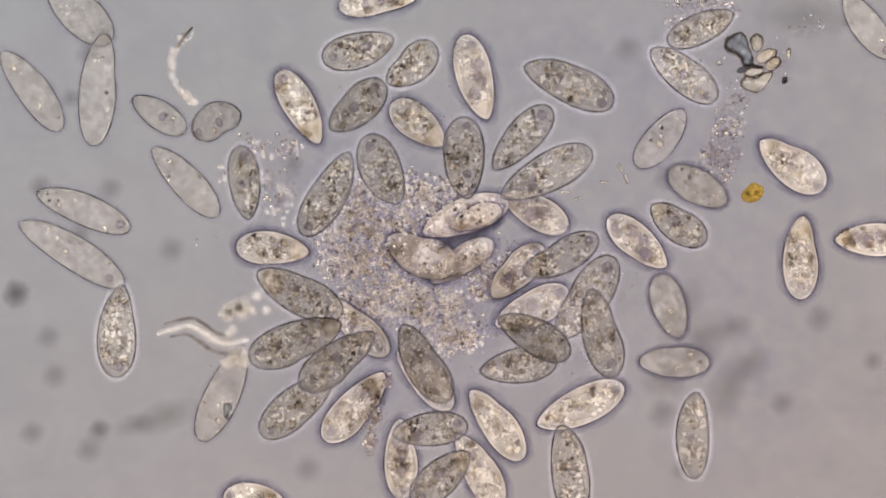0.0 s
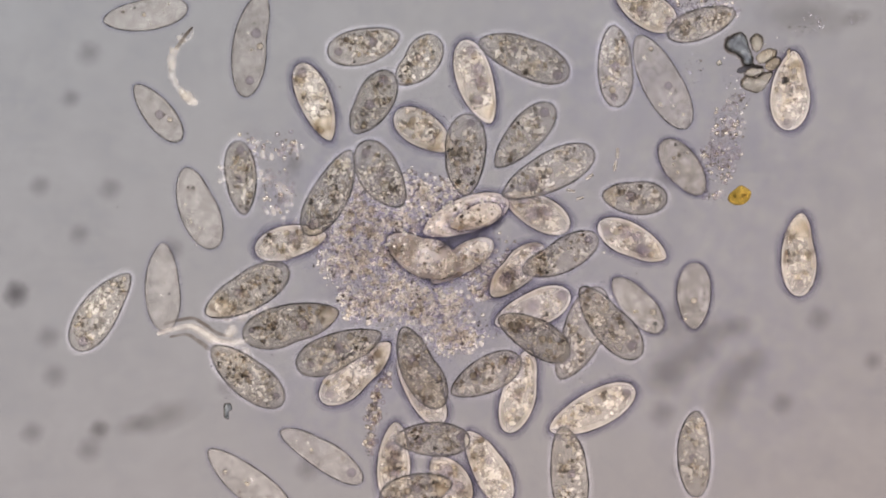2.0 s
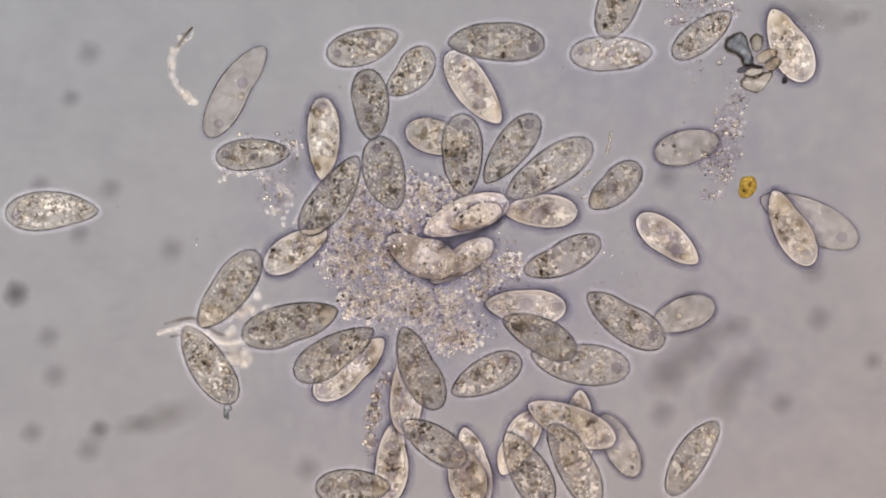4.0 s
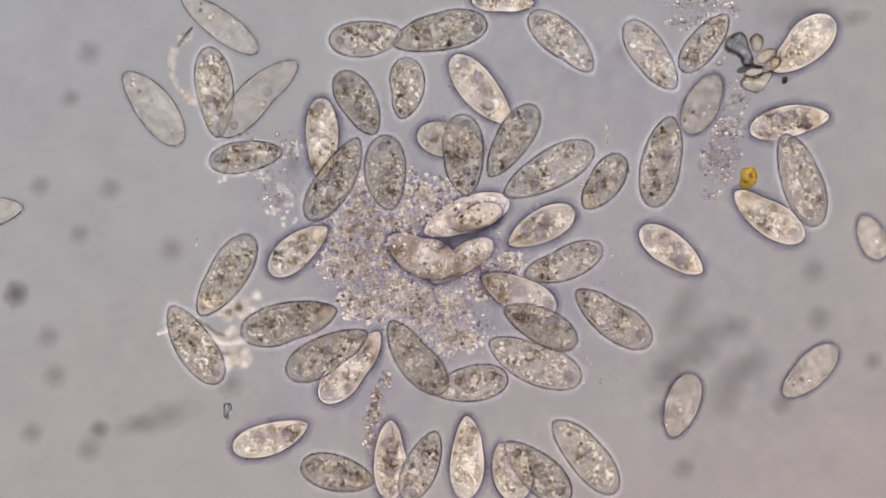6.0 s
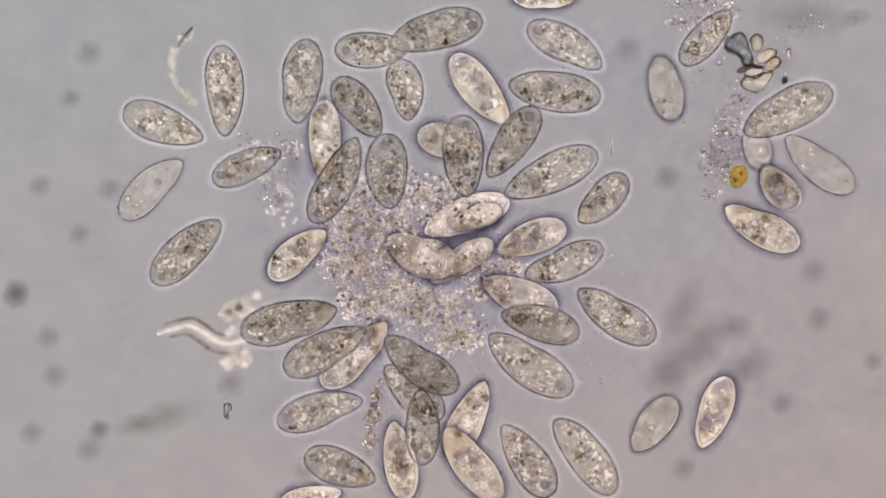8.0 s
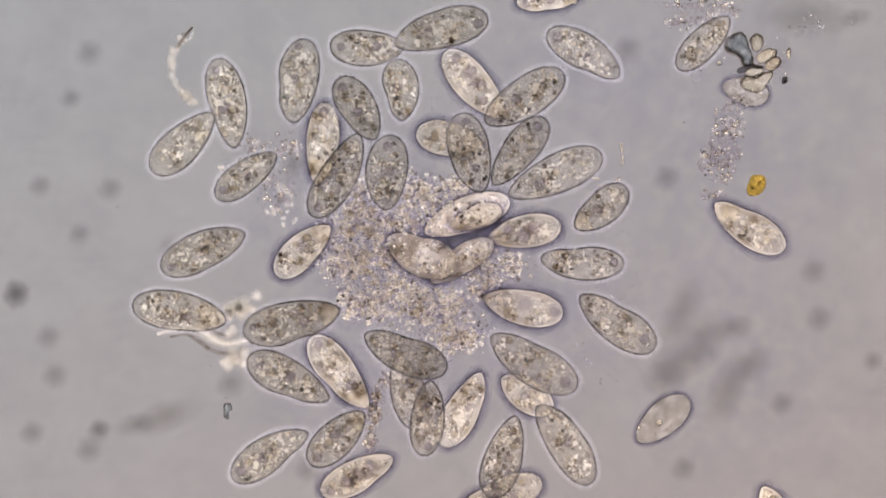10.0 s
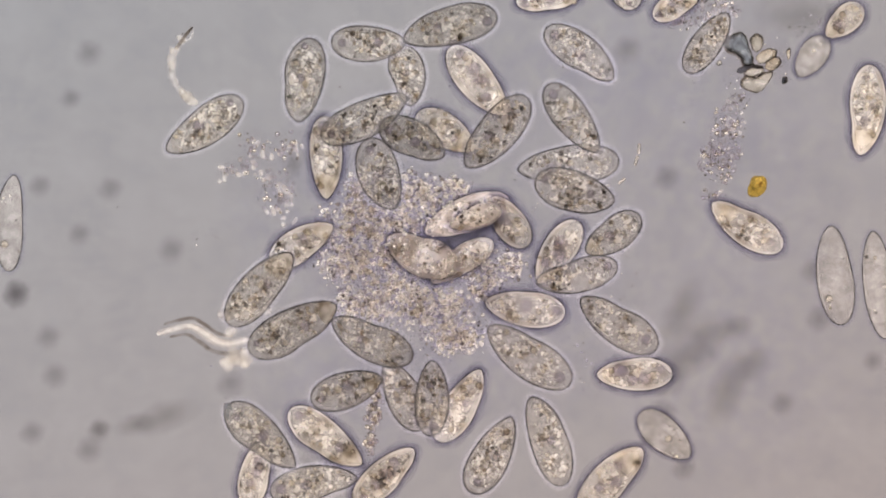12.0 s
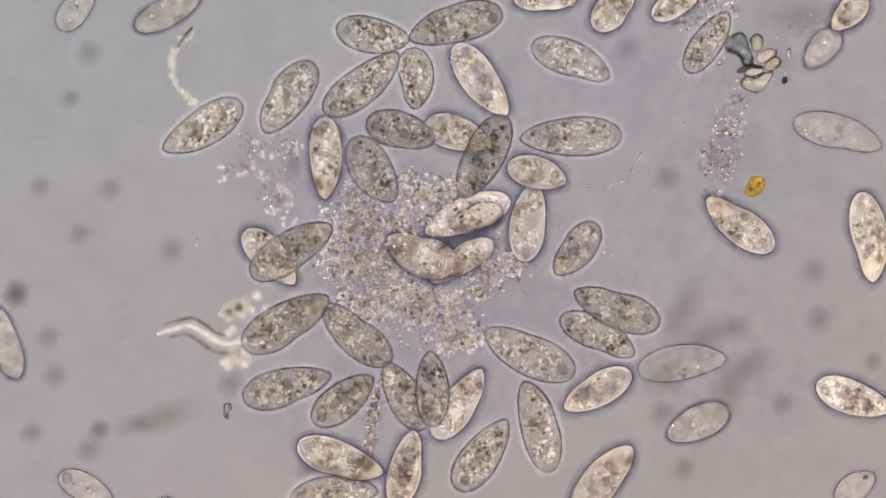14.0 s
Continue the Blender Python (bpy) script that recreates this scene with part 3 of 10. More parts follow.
CELLS.append(cell(105, 68, 0.025, 0.60, 1, 86, "swimming past"))
CELLS.append(cell(148, 66, 0.013, 0.93, 0, 87, "swimming past"))
CELLS.append(cell(158, 62, -0.026, 0.49, 2, 88, "swimming past"))
CELLS.append(cell(165, 50, 0.005, 0.42, 2, 89, "swimming past"))
CELLS.append(cell(160, 66, -0.021, 0.66, 0, 90, "swimming past"))
CELLS.append(cell(159, 66, 0.028, 0.38, 2, 91, "swimming past"))
CELLS.append(cell(146, 70, 0.019, 0.39, 0, 92, "swimming past"))
CELLS.append(cell(147, 62, -0.025, 0.39, 0, 93, "swimming past"))
CELLS.append(cell(160, 70, -0.004, 0.39, 0, 94, "swimming past"))
CELLS.append(cell(142, 58, -0.027, 0.49, 1, 95, "swimming past"))
CELLS.append(cell(169, 72, 0.019, 0.42, 0, 96, "swimming past"))
CELLS.append(cell(84, 50, 0.012, 0.63, 4, 97, "swimming past"))
CELLS.append(cell(127, 58, -0.005, 0.25, 4, 98, "swimming past"))
CELLS.append(cell(156, 70, 0.003, 0.43, 2, 99, "swimming past"))
CELLS.append(cell(152, 62, -0.027, 0.72, 2, 100, "swimming past"))
CELLS.append(cell(139, 62, 0.007, 0.20, 2, 101, "swimming past"))
CELLS.append(cell(187, 62, 0.006, 0.37, 2, 102, "swimming past"))
CELLS.append(cell(155, 62, -0.027, 0.80, 0, 103, "swimming past"))
CELLS.append(cell(110, 44, 0.011, 0.54, 1, 104, "swimming past"))
CELLS.append(cell(157, 66, -0.017, 0.22, 1, 105, "swimming past"))
CELLS.append(cell(110, 40, 0.015, 0.69, 1, 106, "swimming past"))
CELLS.append(cell(188, 62, 0.022, 0.35, 2, 107, "swimming past"))
CELLS.append(cell(178, 58, 0.013, 0.43, 4, 108, "swimming past"))
CELLS.append(cell(146, 62, -0.028, 0.50, 2, 109, "swimming past"))
CELLS.append(cell(180, 44, -0.016, 0.51, 4, 110, "swimming past"))
CELLS.append(cell(161, 70, -0.024, 0.38, 2, 111, "swimming past"))
CELLS.append(cell(161, 66, -0.027, 0.45, 1, 112, "swimming past"))
CELLS.append(cell(106, 58, -0.017, 0.43, 1, 113, "swimming past"))
CELLS.append(cell(176, 65, -0.017, 0.44, 2, 114, "swimming past"))
CELLS.append(cell(79, 46, -0.016, 0.57, 1, 115, "swimming past"))
CELLS.append(cell(125, 50, 0.018, 0.60, 1, 116, "swimming past"))
CELLS.append(cell(95, 64, 0.009, 0.87, 1, 117, "swimming past"))
CELLS.append(cell(92, 62, -0.008, 0.37, 1, 118, "swimming past"))
CELLS.append(cell(139, 60, -0.019, 0.22, 2, 119, "swimming past"))
CELLS.append(cell(133, 50, -0.018, 0.38, 1, 120, "swimming past"))
CELLS.append(cell(192, 56, -0.009, 0.35, 2, 121, "swimming past"))
CELLS.append(cell(94, 60, 0.007, 0.35, 2, 122, "swimming past"))
CELLS.append(cell(198, 62, -0.019, 0.43, 4, 123, "swimming past"))
CELLS.append(cell(87, 45, -0.007, 0.51, 2, 124, "swimming past"))
CELLS.append(cell(130, 50, -0.023, 0.49, 4, 125, "swimming past"))
CELLS.append(cell(84, 50, -0.028, 0.51, 2, 126, "swimming past"))
CELLS.append(cell(94, 50, -0.008, 0.53, 2, 127, "swimming past"))
CELLS.append(cell(82, 50, -0.003, 0.90, 1, 128, "swimming past"))
CELLS.append(cell(117, 56, 0.010, 0.54, 1, 129, "swimming past"))
CELLS.append(cell(101, 60, 0.030, 0.37, 1, 130, "swimming past"))
CELLS.append(cell(90, 46, -0.016, 0.40, 1, 131, "swimming past"))
CELLS.append(cell(158, 60, 0.012, 0.44, 2, 132, "swimming past"))
CELLS.append(cell(183, 60, -0.013, 0.45, 2, 133, "swimming past"))
CELLS.append(cell(202, 66, 0.017, 0.26, 2, 134, "swimming past"))
CELLS.append(cell(165, 55, 0.009, 0.35, 4, 135, "swimming past"))
CELLS.append(cell(161, 62, -0.026, 0.47, 2, 136, "swimming past"))
CELLS.append(cell(156, 62, -0.028, 0.49, 2, 137, "swimming past"))
CELLS.append(cell(142, 62, 0.026, 0.82, 1, 138, "swimming past"))
CELLS.append(cell(107, 50, -0.001, 0.53, 2, 139, "swimming past"))
CELLS.append(cell(130, 50, 0.009, 0.37, 4, 140, "swimming past"))
CELLS.append(cell(190, 68, 0.020, 0.35, 2, 141, "swimming past"))
CELLS.append(cell(165, 62, -0.028, 0.98, 1, 142, "swimming past"))
CELLS.append(cell(143, 48, 0.008, 0.47, 1, 143, "swimming past"))
CELLS.append(cell(149, 50, -0.011, 0.42, 1, 144, "swimming past"))
CELLS.append(cell(152, 70, -0.020, 0.40, 1, 145, "swimming past"))
CELLS.append(cell(170, 50, -0.029, 0.39, 2, 146, "swimming past"))


# ---- debris and dirt ----
# the film's dark mottles also paint the shade between grains
FILM = smudge_material("mucus_shade_film", (0.93, 0.92, 0.935), 1.0, mottle=0.13)
VEIL = smudge_material("haze_veil", (0.94, 0.94, 0.98), 1.0, 0.5, mottle=0.022)
DUST = smudge_material("dust_blur", (0.30, 0.28, 0.29), 0.55)
DUST_FAINT = smudge_material("dust_blur_faint", (0.45, 0.43, 0.44), 0.30)
DUST_THIN = smudge_material("dust_smear", (0.44, 0.42, 0.40), 0.28)


def lens_disc(name, px, py, rx, ry, turn, z, material, parent=None, label=""):
    """A thin lens-shaped patch that lies flat."""
    bm = bmesh.new()
    bmesh.ops.create_uvsphere(bm, u_segments=24, v_segments=8, radius=1.0, matrix=Matrix.Diagonal((rx * U, ry * U, 0.004, 1)))
    ob = part(name, bm, material, parent, label)
    ob.matrix_basis = Matrix.Translation(at(px, py, z)) @ pose(0, 0, 0, 0, 0, turn)
    return ob


def soft_lobes(name, places, label, z, seed):
    """Out-of-focus swollen lobes: nested shells, so that they fade outwards. places: x, y, radius."""
    rng = np.random.default_rng(seed)
    root = new(name)
    for x, y, r in places:
        grains_mesh("lobe", [at(x, y, z)] * 5, [r * U * f for f in (0.45, 0.65, 0.85, 1.05, 1.3)], rng, 0.10, SOFT, root, "")
    return tagged(root, label, "debris")


def debris(name, spots, count, z, seed, label, sizes=(1.2, 3.6), shares=(0.70, 0.24, 0.06), film=True, lumpy=0.3, rimmed=1.0):
    """A clump of loose grains; spots are ellipses x, y, half width, half height."""
    rng = np.random.default_rng(seed)
    root = new(name)
    area = np.array([s[2] * s[3] for s in spots], float)
    pick = rng.choice(len(spots), count, p=area / area.sum())
    sp = np.array(spots, float)[pick]
    # uneven: grains gather in small nests
    nests = rng.normal(0, 0.45, (len(spots), 14, 2))
    loose = rng.normal(0, 0.5, (count, 2))
    near = nests[pick, rng.integers(0, 14, count)] + rng.normal(0, 0.14, (count, 2))
    off = np.where(rng.random((count, 1)) < 0.32, near, loose)
    far = np.linalg.norm(off, axis=1, keepdims=True)
    off = np.where(far > 1, off * rng.uniform(0.25, 1.0, (count, 1)) / np.maximum(far, 0.01), off)
    # where ellipses overlap the grains lie no denser
    px = np.stack([sp[:, 0] + off[:, 0] * sp[:, 2], sp[:, 1] + off[:, 1] * sp[:, 3]], 1)
    over = sum((((px - np.array(s[:2])) / np.array(s[2:])) ** 2).sum(1) < 1 for s in spots)
    keep = rng.random(count) < 1.0 / np.maximum(over, 1)
    sp, off, count = sp[keep], off[keep], int(keep.sum())
    zs = z + rng.uniform(-0.02, 0.03, count)
    k = U * (10 - zs) / 10
    xyz = np.stack([(sp[:, 0] + off[:, 0] * sp[:, 2] - 784) * k, (441 - sp[:, 1] - off[:, 1] * sp[:, 3]) * k, zs], 1)
    rad = rng.uniform(sizes[0], sizes[1], count) * U * rng.choice([0.7, 1.0, 1.3], count)
    kind = rng.choice(3, count, p=shares)
    for i, (mat, text) in enumerate(((PALE_DULL, "pale yellowish grains"), (LILAC, "greyish lilac grains"), (DARK_DULL, "dark brown grains"))):
        w = kind == i
        if w.any():
            grains_mesh("grain_mass", xyz[w], rad[w] * (1.0, 1.0, 0.8)[i], rng, lumpy, mat, root, text)
        w &= (rad > 2.2 * U) & (np.arange(count) < rimmed * count)
        if i < 2 and film and w.any():
            rings_mesh("grain_rims", xyz[w], rad[w], SHADE, root, "brownish rings that paint refraction round the grains")
    if film:
        m = count // 28
        grains_mesh("lump_mass", np.repeat(xyz[:m], 4, 0), np.tile((0.5, 0.75, 1.0, 1.3), m) * np.repeat(rng.uniform(0.9, 1.8, m) * sizes[1], 4) * U, rng, 0.12, SOFT, root, "soft whitish lumps")
        for x, y, rx, ry in spots:
            lens_disc("mucus", x, y, rx * 1.35, ry * 1.35, 0, 0.02, FILM, root, "thin lilac mucus film with mottled shade painted in")
    return tagged(root, label, "debris")


debris("debris_clump", [(640, 390, 62, 55), (615, 460, 58, 50), (690, 515, 95, 36), (745, 350, 55, 38), (760, 545, 80, 45), (805, 595, 55, 38), (735, 330, 45, 30), (795, 335, 38, 26), (700, 385, 42, 40), (640, 330, 30, 30), (840, 470, 40, 30), (850, 515, 25, 20), (650, 540, 60, 35), (590, 410, 35, 45), (692, 450, 42, 40), (868, 492, 26, 28), (905, 470, 24, 30), (738, 395, 30, 22)],
       5600, 0.04, 11, "large clump of yellowish and lilac grains amid the feeding ciliates", (1.2, 3.9), (0.56, 0.32, 0.12), lumpy=0.45, rimmed=0.16)
debris("debris_clump", [(650, 400, 95, 80), (625, 470, 85, 65), (720, 345, 95, 50), (700, 530, 130, 55), (790, 580, 95, 70), (845, 490, 50, 60), (820, 350, 45, 40), (890, 470, 60, 60), (690, 450, 60, 60)],
       1900, 0.03, 27, "loose outlying grains round the large clump", (0.8, 2.4), (0.36, 0.42, 0.22), lumpy=0.4)
# wide discs that paint the lilac haze and mottled tone behind the cells
veil = new("haze_veil")
for x, y, rx, ry, turn in ((760, 470, 430, 400, 0), (950, 560, 260, 230, 30), (600, 330, 250, 210, 10), (620, 690, 260, 190, 0), (1270, 260, 380, 340, 20), (1290, 640, 330, 280, 0), (1010, 120, 300, 200, 0)):
    lens_disc("film", x, y, rx, ry, turn, 0.0, VEIL, veil)
tagged(veil, "thin cloudy discs that paint lilac haze under the ciliates", "mucus")
# dark grains and discs that paint the shaded cleft between burrowed cells
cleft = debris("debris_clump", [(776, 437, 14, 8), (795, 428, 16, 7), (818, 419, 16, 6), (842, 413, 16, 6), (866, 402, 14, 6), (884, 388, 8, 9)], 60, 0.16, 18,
               "dark grains put in as the shade of the cleft between burrowed ciliates", (0.9, 2.0), (0.0, 0.45, 0.55), film=False)
CLEFT_SHADE = smudge_material("cleft_shade", (0.42, 0.41, 0.46), 0.62)
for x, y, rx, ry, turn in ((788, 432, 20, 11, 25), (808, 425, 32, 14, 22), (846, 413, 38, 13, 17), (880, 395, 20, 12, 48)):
    lens_disc("shade_disc", x, y, rx, ry, turn, 0.15, CLEFT_SHADE, cleft, "dark bluish disc of painted cleft shade")
debris("debris_clump", [(728, 432, 48, 30), (770, 398, 34, 20), (800, 372, 44, 18), (765, 470, 40, 18), (838, 458, 30, 18), (862, 366, 26, 16)], 330, 0.17, 28,
       "loose grains lying over the burrowed ciliates", (1.0, 3.0), (0.62, 0.20, 0.18), film=False, lumpy=0.45)
debris("debris_clump", [(445, 255, 26, 30), (505, 265, 38, 36), (490, 335, 42, 44), (405, 300, 16, 18), (435, 292, 22, 20)], 300, 0.04, 12,
       "loose pale grains in a smaller clump", (0.9, 2.8), (0.20, 0.66, 0.14), lumpy=0.4)
rng_l = random.Random(21)
soft_lobes("debris_lobes", [(x + rng_l.uniform(-9, 9), y + rng_l.uniform(-9, 9), rng_l.uniform(2.2, 5.0)) for k in range(3) for x, y in
           ((395, 318), (394, 302), (426, 308), (424, 316), (446, 304), (452, 250), (456, 272), (440, 285), (462, 312), (470, 325), (488, 268), (510, 262), (528, 262), (531, 268), (494, 325), (500, 332),
            (512, 340), (478, 368), (492, 372), (510, 366), (520, 350), (515, 388), (500, 395))], "soft pale swollen lobes strung through the smaller clump", 0.03, 22)
soft_lobes("debris_lobes", [(x + rng_l.uniform(-3, 3), y + rng_l.uniform(-3, 3), rng_l.uniform(2.5, 4.5)) for x, y in
           ((1294, 193), (1306, 190), (1313, 202), (1290, 208), (1300, 214), (1318, 214), (1286, 222), (1296, 228), (1308, 234), (1302, 240))], "knot of soft cream lobes above a thin scatter of grains", 0.03, 23)
debris("debris_clump", [(1285, 225, 34, 40), (1272, 285, 36, 44), (1280, 265, 40, 30), (1305, 180, 22, 18), (1262, 345, 24, 12)], 760, 0.05, 13,
       "thin scatter of small pale and dark grains", (0.9, 2.6), (0.13, 0.49, 0.38), lumpy=0.45)
debris("debris_string", [(682, 675, 12, 20), (668, 705, 13, 22), (660, 740, 14, 25), (655, 785, 12, 22)], 300, 0.05, 14,
       "string of yellowish grains below the large clump", (1.2, 3.4), (0.28, 0.44, 0.28), lumpy=0.4)
debris("debris_clump", [(1195, 8, 25, 14), (1235, 5, 30, 16), (1280, 12, 28, 14), (1300, 20, 14, 12), (1205, 34, 30, 20), (1250, 30, 26, 18)], 380, 0.04, 15,
       "pale granular film by the mineral splinters", (0.9, 2.4), (0.08, 0.57, 0.35))
debris("debris_scatter", [(360, 425, 40, 30), (800, 240, 40, 40), (1080, 480, 60, 60), (1060, 620, 60, 60), (955, 365, 28, 16), (945, 372, 20, 12), (1050, 675, 60, 25), (1095, 440, 30, 70), (1390, 120, 30, 40), (850, 660, 40, 20), (760, 180, 30, 30)], 230, 0.05, 16,
       "sparse tiny specks drifting between the ciliates", (0.8, 1.8), (0.10, 0.50, 0.40), film=False)
debris("debris_scatter", [(784, 441, 760, 420)], 130, 0.02, 17, "single tiny specks spread over the slide", (0.8, 1.6), (0.0, 0.45, 0.55), film=False)


debris("debris_scatter", [(1430, 45, 60, 25), (1515, 32, 22, 13), (1300, 150, 30, 25), (1230, 130, 30, 40)], 130, 0.02, 24, "faint lilac and dark specks by the mineral splinters", (0.8, 1.9), (0.05, 0.6, 0.35), film=False)


# blurred dirt on the underside of the slide
def dust(x, y, rx, ry, turn, material, words):
    ob = lens_disc("dust_speck", x, y, rx, ry, turn, -0.13, material)
    tagged(ob, words, "dust", "dust on the slide")


for x, y, r in ((85, 597, 24), (97, 665, 26), (157, 95, 26), (57, 767, 24), (157, 797, 26), (303, 443, 26), (70, 330, 22), (545, 830, 26), (1110, 88, 28), (1172, 732, 28),
                (1180, 315, 26), (1385, 715, 24), (1450, 565, 26), (1545, 640, 20), (408, 680, 28), (195, 335, 24), (140, 415, 22), (1210, 830, 24), (175, 765, 22), (1440, 480, 26), (125, 175, 20)):
    dust(x, y, r * 1.15, r * 1.15, 0, DUST_FAINT, "blurred round grey dust speck under the slide")
dust(28, 521, 30, 32, 0, DUST, "dark blurred round dust speck under the slide")
for x, y, rx, ry, turn in ((292, 738, 74, 34, 16), (240, 752, 46, 24, 10), (176, 758, 24, 20, 0), (1205, 640, 70, 40, 10), (1245, 600, 60, 48, 40), (1298, 580, 46, 28, 10), (1330, 645, 50, 34, 40), (1288, 690, 40, 80, -20), (1205, 555, 36, 80, -25),
                           (1425, 30, 110, 44, -6), (1515, 32, 36, 20, 10), (520, 293, 22, 30, 0), (1180, 670, 50, 40, 0)):
    dust(x, y, rx, ry, turn, DUST_THIN, "long blurred grey smear under the slide")


# ---- mineral splinters ----
STONE = [clear_material("splinter_dark", (0.46, 0.48, 0.51), (0.84, 0.88, 0.88), (0.6, 0.62, 0.6), 0.16, 0.05 * K, blobs=0.25),
         clear_material("splinter_olive", (0.76, 0.71, 0.62), (0.97, 0.95, 0.89), (0.82, 0.78, 0.68), 0.25, 0.05 * K, blobs=0.08),
         clear_material("splinter_pale", (0.66, 0.64, 0.58), (0.99, 0.98, 0.95), (0.8, 0.78, 0.70), 0.25, 0.05 * K, blobs=0.08),
         clear_material("splinter_black", (0.35, 0.35, 0.38), (0.60, 0.60, 0.62), (0.3, 0.3, 0.32), 0.08, 0.05 * K)]


def tube(bm, pts, radius, closed=False):
    """A four-sided tube along points."""
    rows = []
    n = len(pts)
    for i, p in enumerate(pts):
        a = pts[i - 1] if (i or closed) else p
        b = pts[(i + 1) % n] if (i < n - 1 or closed) else p
        t = (b - a).normalized()
        o = Vector((-t.y, t.x, 0)).normalized()
        r = radius[i] if isinstance(radius, list) else radius
        up = Vector((0, 0, r))
        rows.append([bm.verts.new(p + o * r), bm.verts.new(p + up), bm.verts.new(p - o * r), bm.verts.new(p - up)])
    for i in range(n if closed else n - 1):
        a, b = rows[i], rows[(i + 1) % n]
        for q in range(4):
            bm.faces.new((a[q], a[(q + 1) % 4], b[(q + 1) % 4], b[q]))
    if not closed:
        bm.faces.new(rows[0])
        bm.faces.new(rows[-1][::-1])


def rounded(corners, times=2):
    """Cut the corners of a polygon, so that it looks worn."""
    for k in range(times):
        out = []
        for i, (x, y) in enumerate(corners):
            u, w = corners[(i + 1) % len(corners)]
            out += [(0.87 * x + 0.13 * u, 0.87 * y + 0.13 * w), (0.13 * x + 0.87 * u, 0.13 * y + 0.87 * w)]
        corners = out
    return corners


def splinter(corners, high, kind, rim, label):
    rs = random.Random(int(corners[0][0] * 7 + corners[0][1]))
    corners = [(x + rs.uniform(-1.1, 1.1), y + rs.uniform(-1.1, 1.1)) for x, y in rounded(corners, 1)]
    cx = sum(c[0] for c in corners) / len(corners)
    cy = sum(c[1] for c in corners) / len(corners)
    root = new("mineral_splinter")
    root.matrix_basis = Matrix.Translation(at(cx, cy, 0.05))
    low = [Vector(((x - cx) * U, (cy - y) * U, 0)) for x, y in corners]
    n = len(low)
    bm = bmesh.new()
    levels = [(0.92, 0.0), (1.0, 0.4), (0.93, 0.75), (0.62 + rs.uniform(-0.1, 0.1), 1.0)]
    rings_v = [[bm.verts.new(p * f + Vector((0, 0, high * U * h * (1 + 0.25 * math.sin(3 * i / n * 6.28 + cx) * (h == 1.0))))) for i, p in enumerate(low)] for f, h in levels]
    for a, b in zip(rings_v, rings_v[1:]):
        for i in range(n):
            j = (i + 1) % n
            bm.faces.new((a[i], a[j], b[j], b[i]))
    bm.faces.new(rings_v[0][::-1])
    bm.faces.new(rings_v[-1])
    bmesh.ops.recalc_face_normals(bm, faces=bm.faces)
    part("stone", bm, STONE[kind], root, smooth=False)
    swell = [0.75 + 0.4 * math.sin(i / n * 6.28 + cx) for i in range(n)]
    # tubes that paint dark refraction and soft shade along the stone's rim
    for name, spread, mat in (("edge", (0.35, 0.8), EDGE_SOFT), ("edge_glow", (1.2, 1.7), SOFT_EDGE)):
        bm = bmesh.new()
        for f in spread:
            tube(bm, [p * (1 - 0.02 * rim) + Vector((0, 0, high * U * 0.5)) for p in low], [max(U * rim * f * k, 0.3 * U) for k in swell], True)
        part(name, bm, mat, root, "dark edge that paints refraction" if name == "edge" else "soft border with shade painted in")
    return tagged(root, label, "splinter", "mineral splinters")


EDGE_SOFT = clear_material("splinter_edge_soft", (0.44, 0.41, 0.39), (0.80, 0.77, 0.74), (0.2, 0.2, 0.2), 0.05, 0.05 * K)
splinter([(1282, 81), (1285, 69), (1296, 62), (1312, 57), (1321, 66), (1326, 84), (1333, 103), (1332, 116), (1318, 118), (1312, 104), (1303, 94), (1291, 92)], 16, 0, 3.2, "dark blue-grey mushroom-shaped mineral splinter with a black rim")
splinter([(1304, 129), (1306, 122), (1317, 117), (1330, 114), (1350, 118), (1349, 121), (1331, 119), (1321, 124), (1313, 131)], 10, 3, 1.5, "dark arched foot-shaped mineral splinter")
splinter([(1328, 73), (1331, 66), (1339, 60), (1348, 67), (1351, 78), (1347, 88), (1338, 93), (1331, 85)], 10, 2, 1.6, "small pale arched splinter with brown rim")
splinter([(1338, 104), (1346, 91), (1362, 86), (1373, 90), (1374, 98), (1362, 105), (1353, 113), (1342, 113)], 12, 1, 1.4, "olive mineral splinter with thin brown rim")
splinter([(1353, 121), (1358, 110), (1369, 102), (1379, 103), (1381, 112), (1375, 121), (1362, 127)], 10, 1, 1.4, "small olive mineral splinter with thin brown rim")
splinter([(1316, 131), (1326, 123), (1340, 119), (1353, 124), (1351, 129), (1336, 135), (1323, 135)], 9, 2, 0.9, "flat pale flake above a larger angular splinter")
splinter([(1312, 143), (1320, 135), (1337, 138), (1352, 130), (1367, 128), (1368, 134), (1358, 148), (1350, 160), (1337, 165), (1321, 160), (1313, 154)], 12, 2, 1.8, "large pale angular splinter with dark edges")
splinter([(1385, 138), (1391, 137), (1394, 143), (1389, 147), (1384, 144)], 6, 3, 1.2, "small blackish crumb beside the larger splinters")
splinter([(1393, 92), (1397, 84), (1399, 100), (1394, 108)], 6, 1, 0.9, "tiny brown splinter beside the larger ones")
splinter([(1383, 143), (1389, 141), (1391, 147), (1385, 149)], 5, 0, 0.9, "tiny dark splinter beside the larger ones")
splinter([(1268, 112), (1274, 106), (1278, 112), (1272, 117)], 5, 2, 0.7, "tiny brown-rimmed crumb beside the larger splinters")
splinter([(396, 716), (408, 714), (412, 724), (404, 730), (406, 742), (398, 740)], 6, 0, 0.9, "tiny grey flake stuck to the slide")
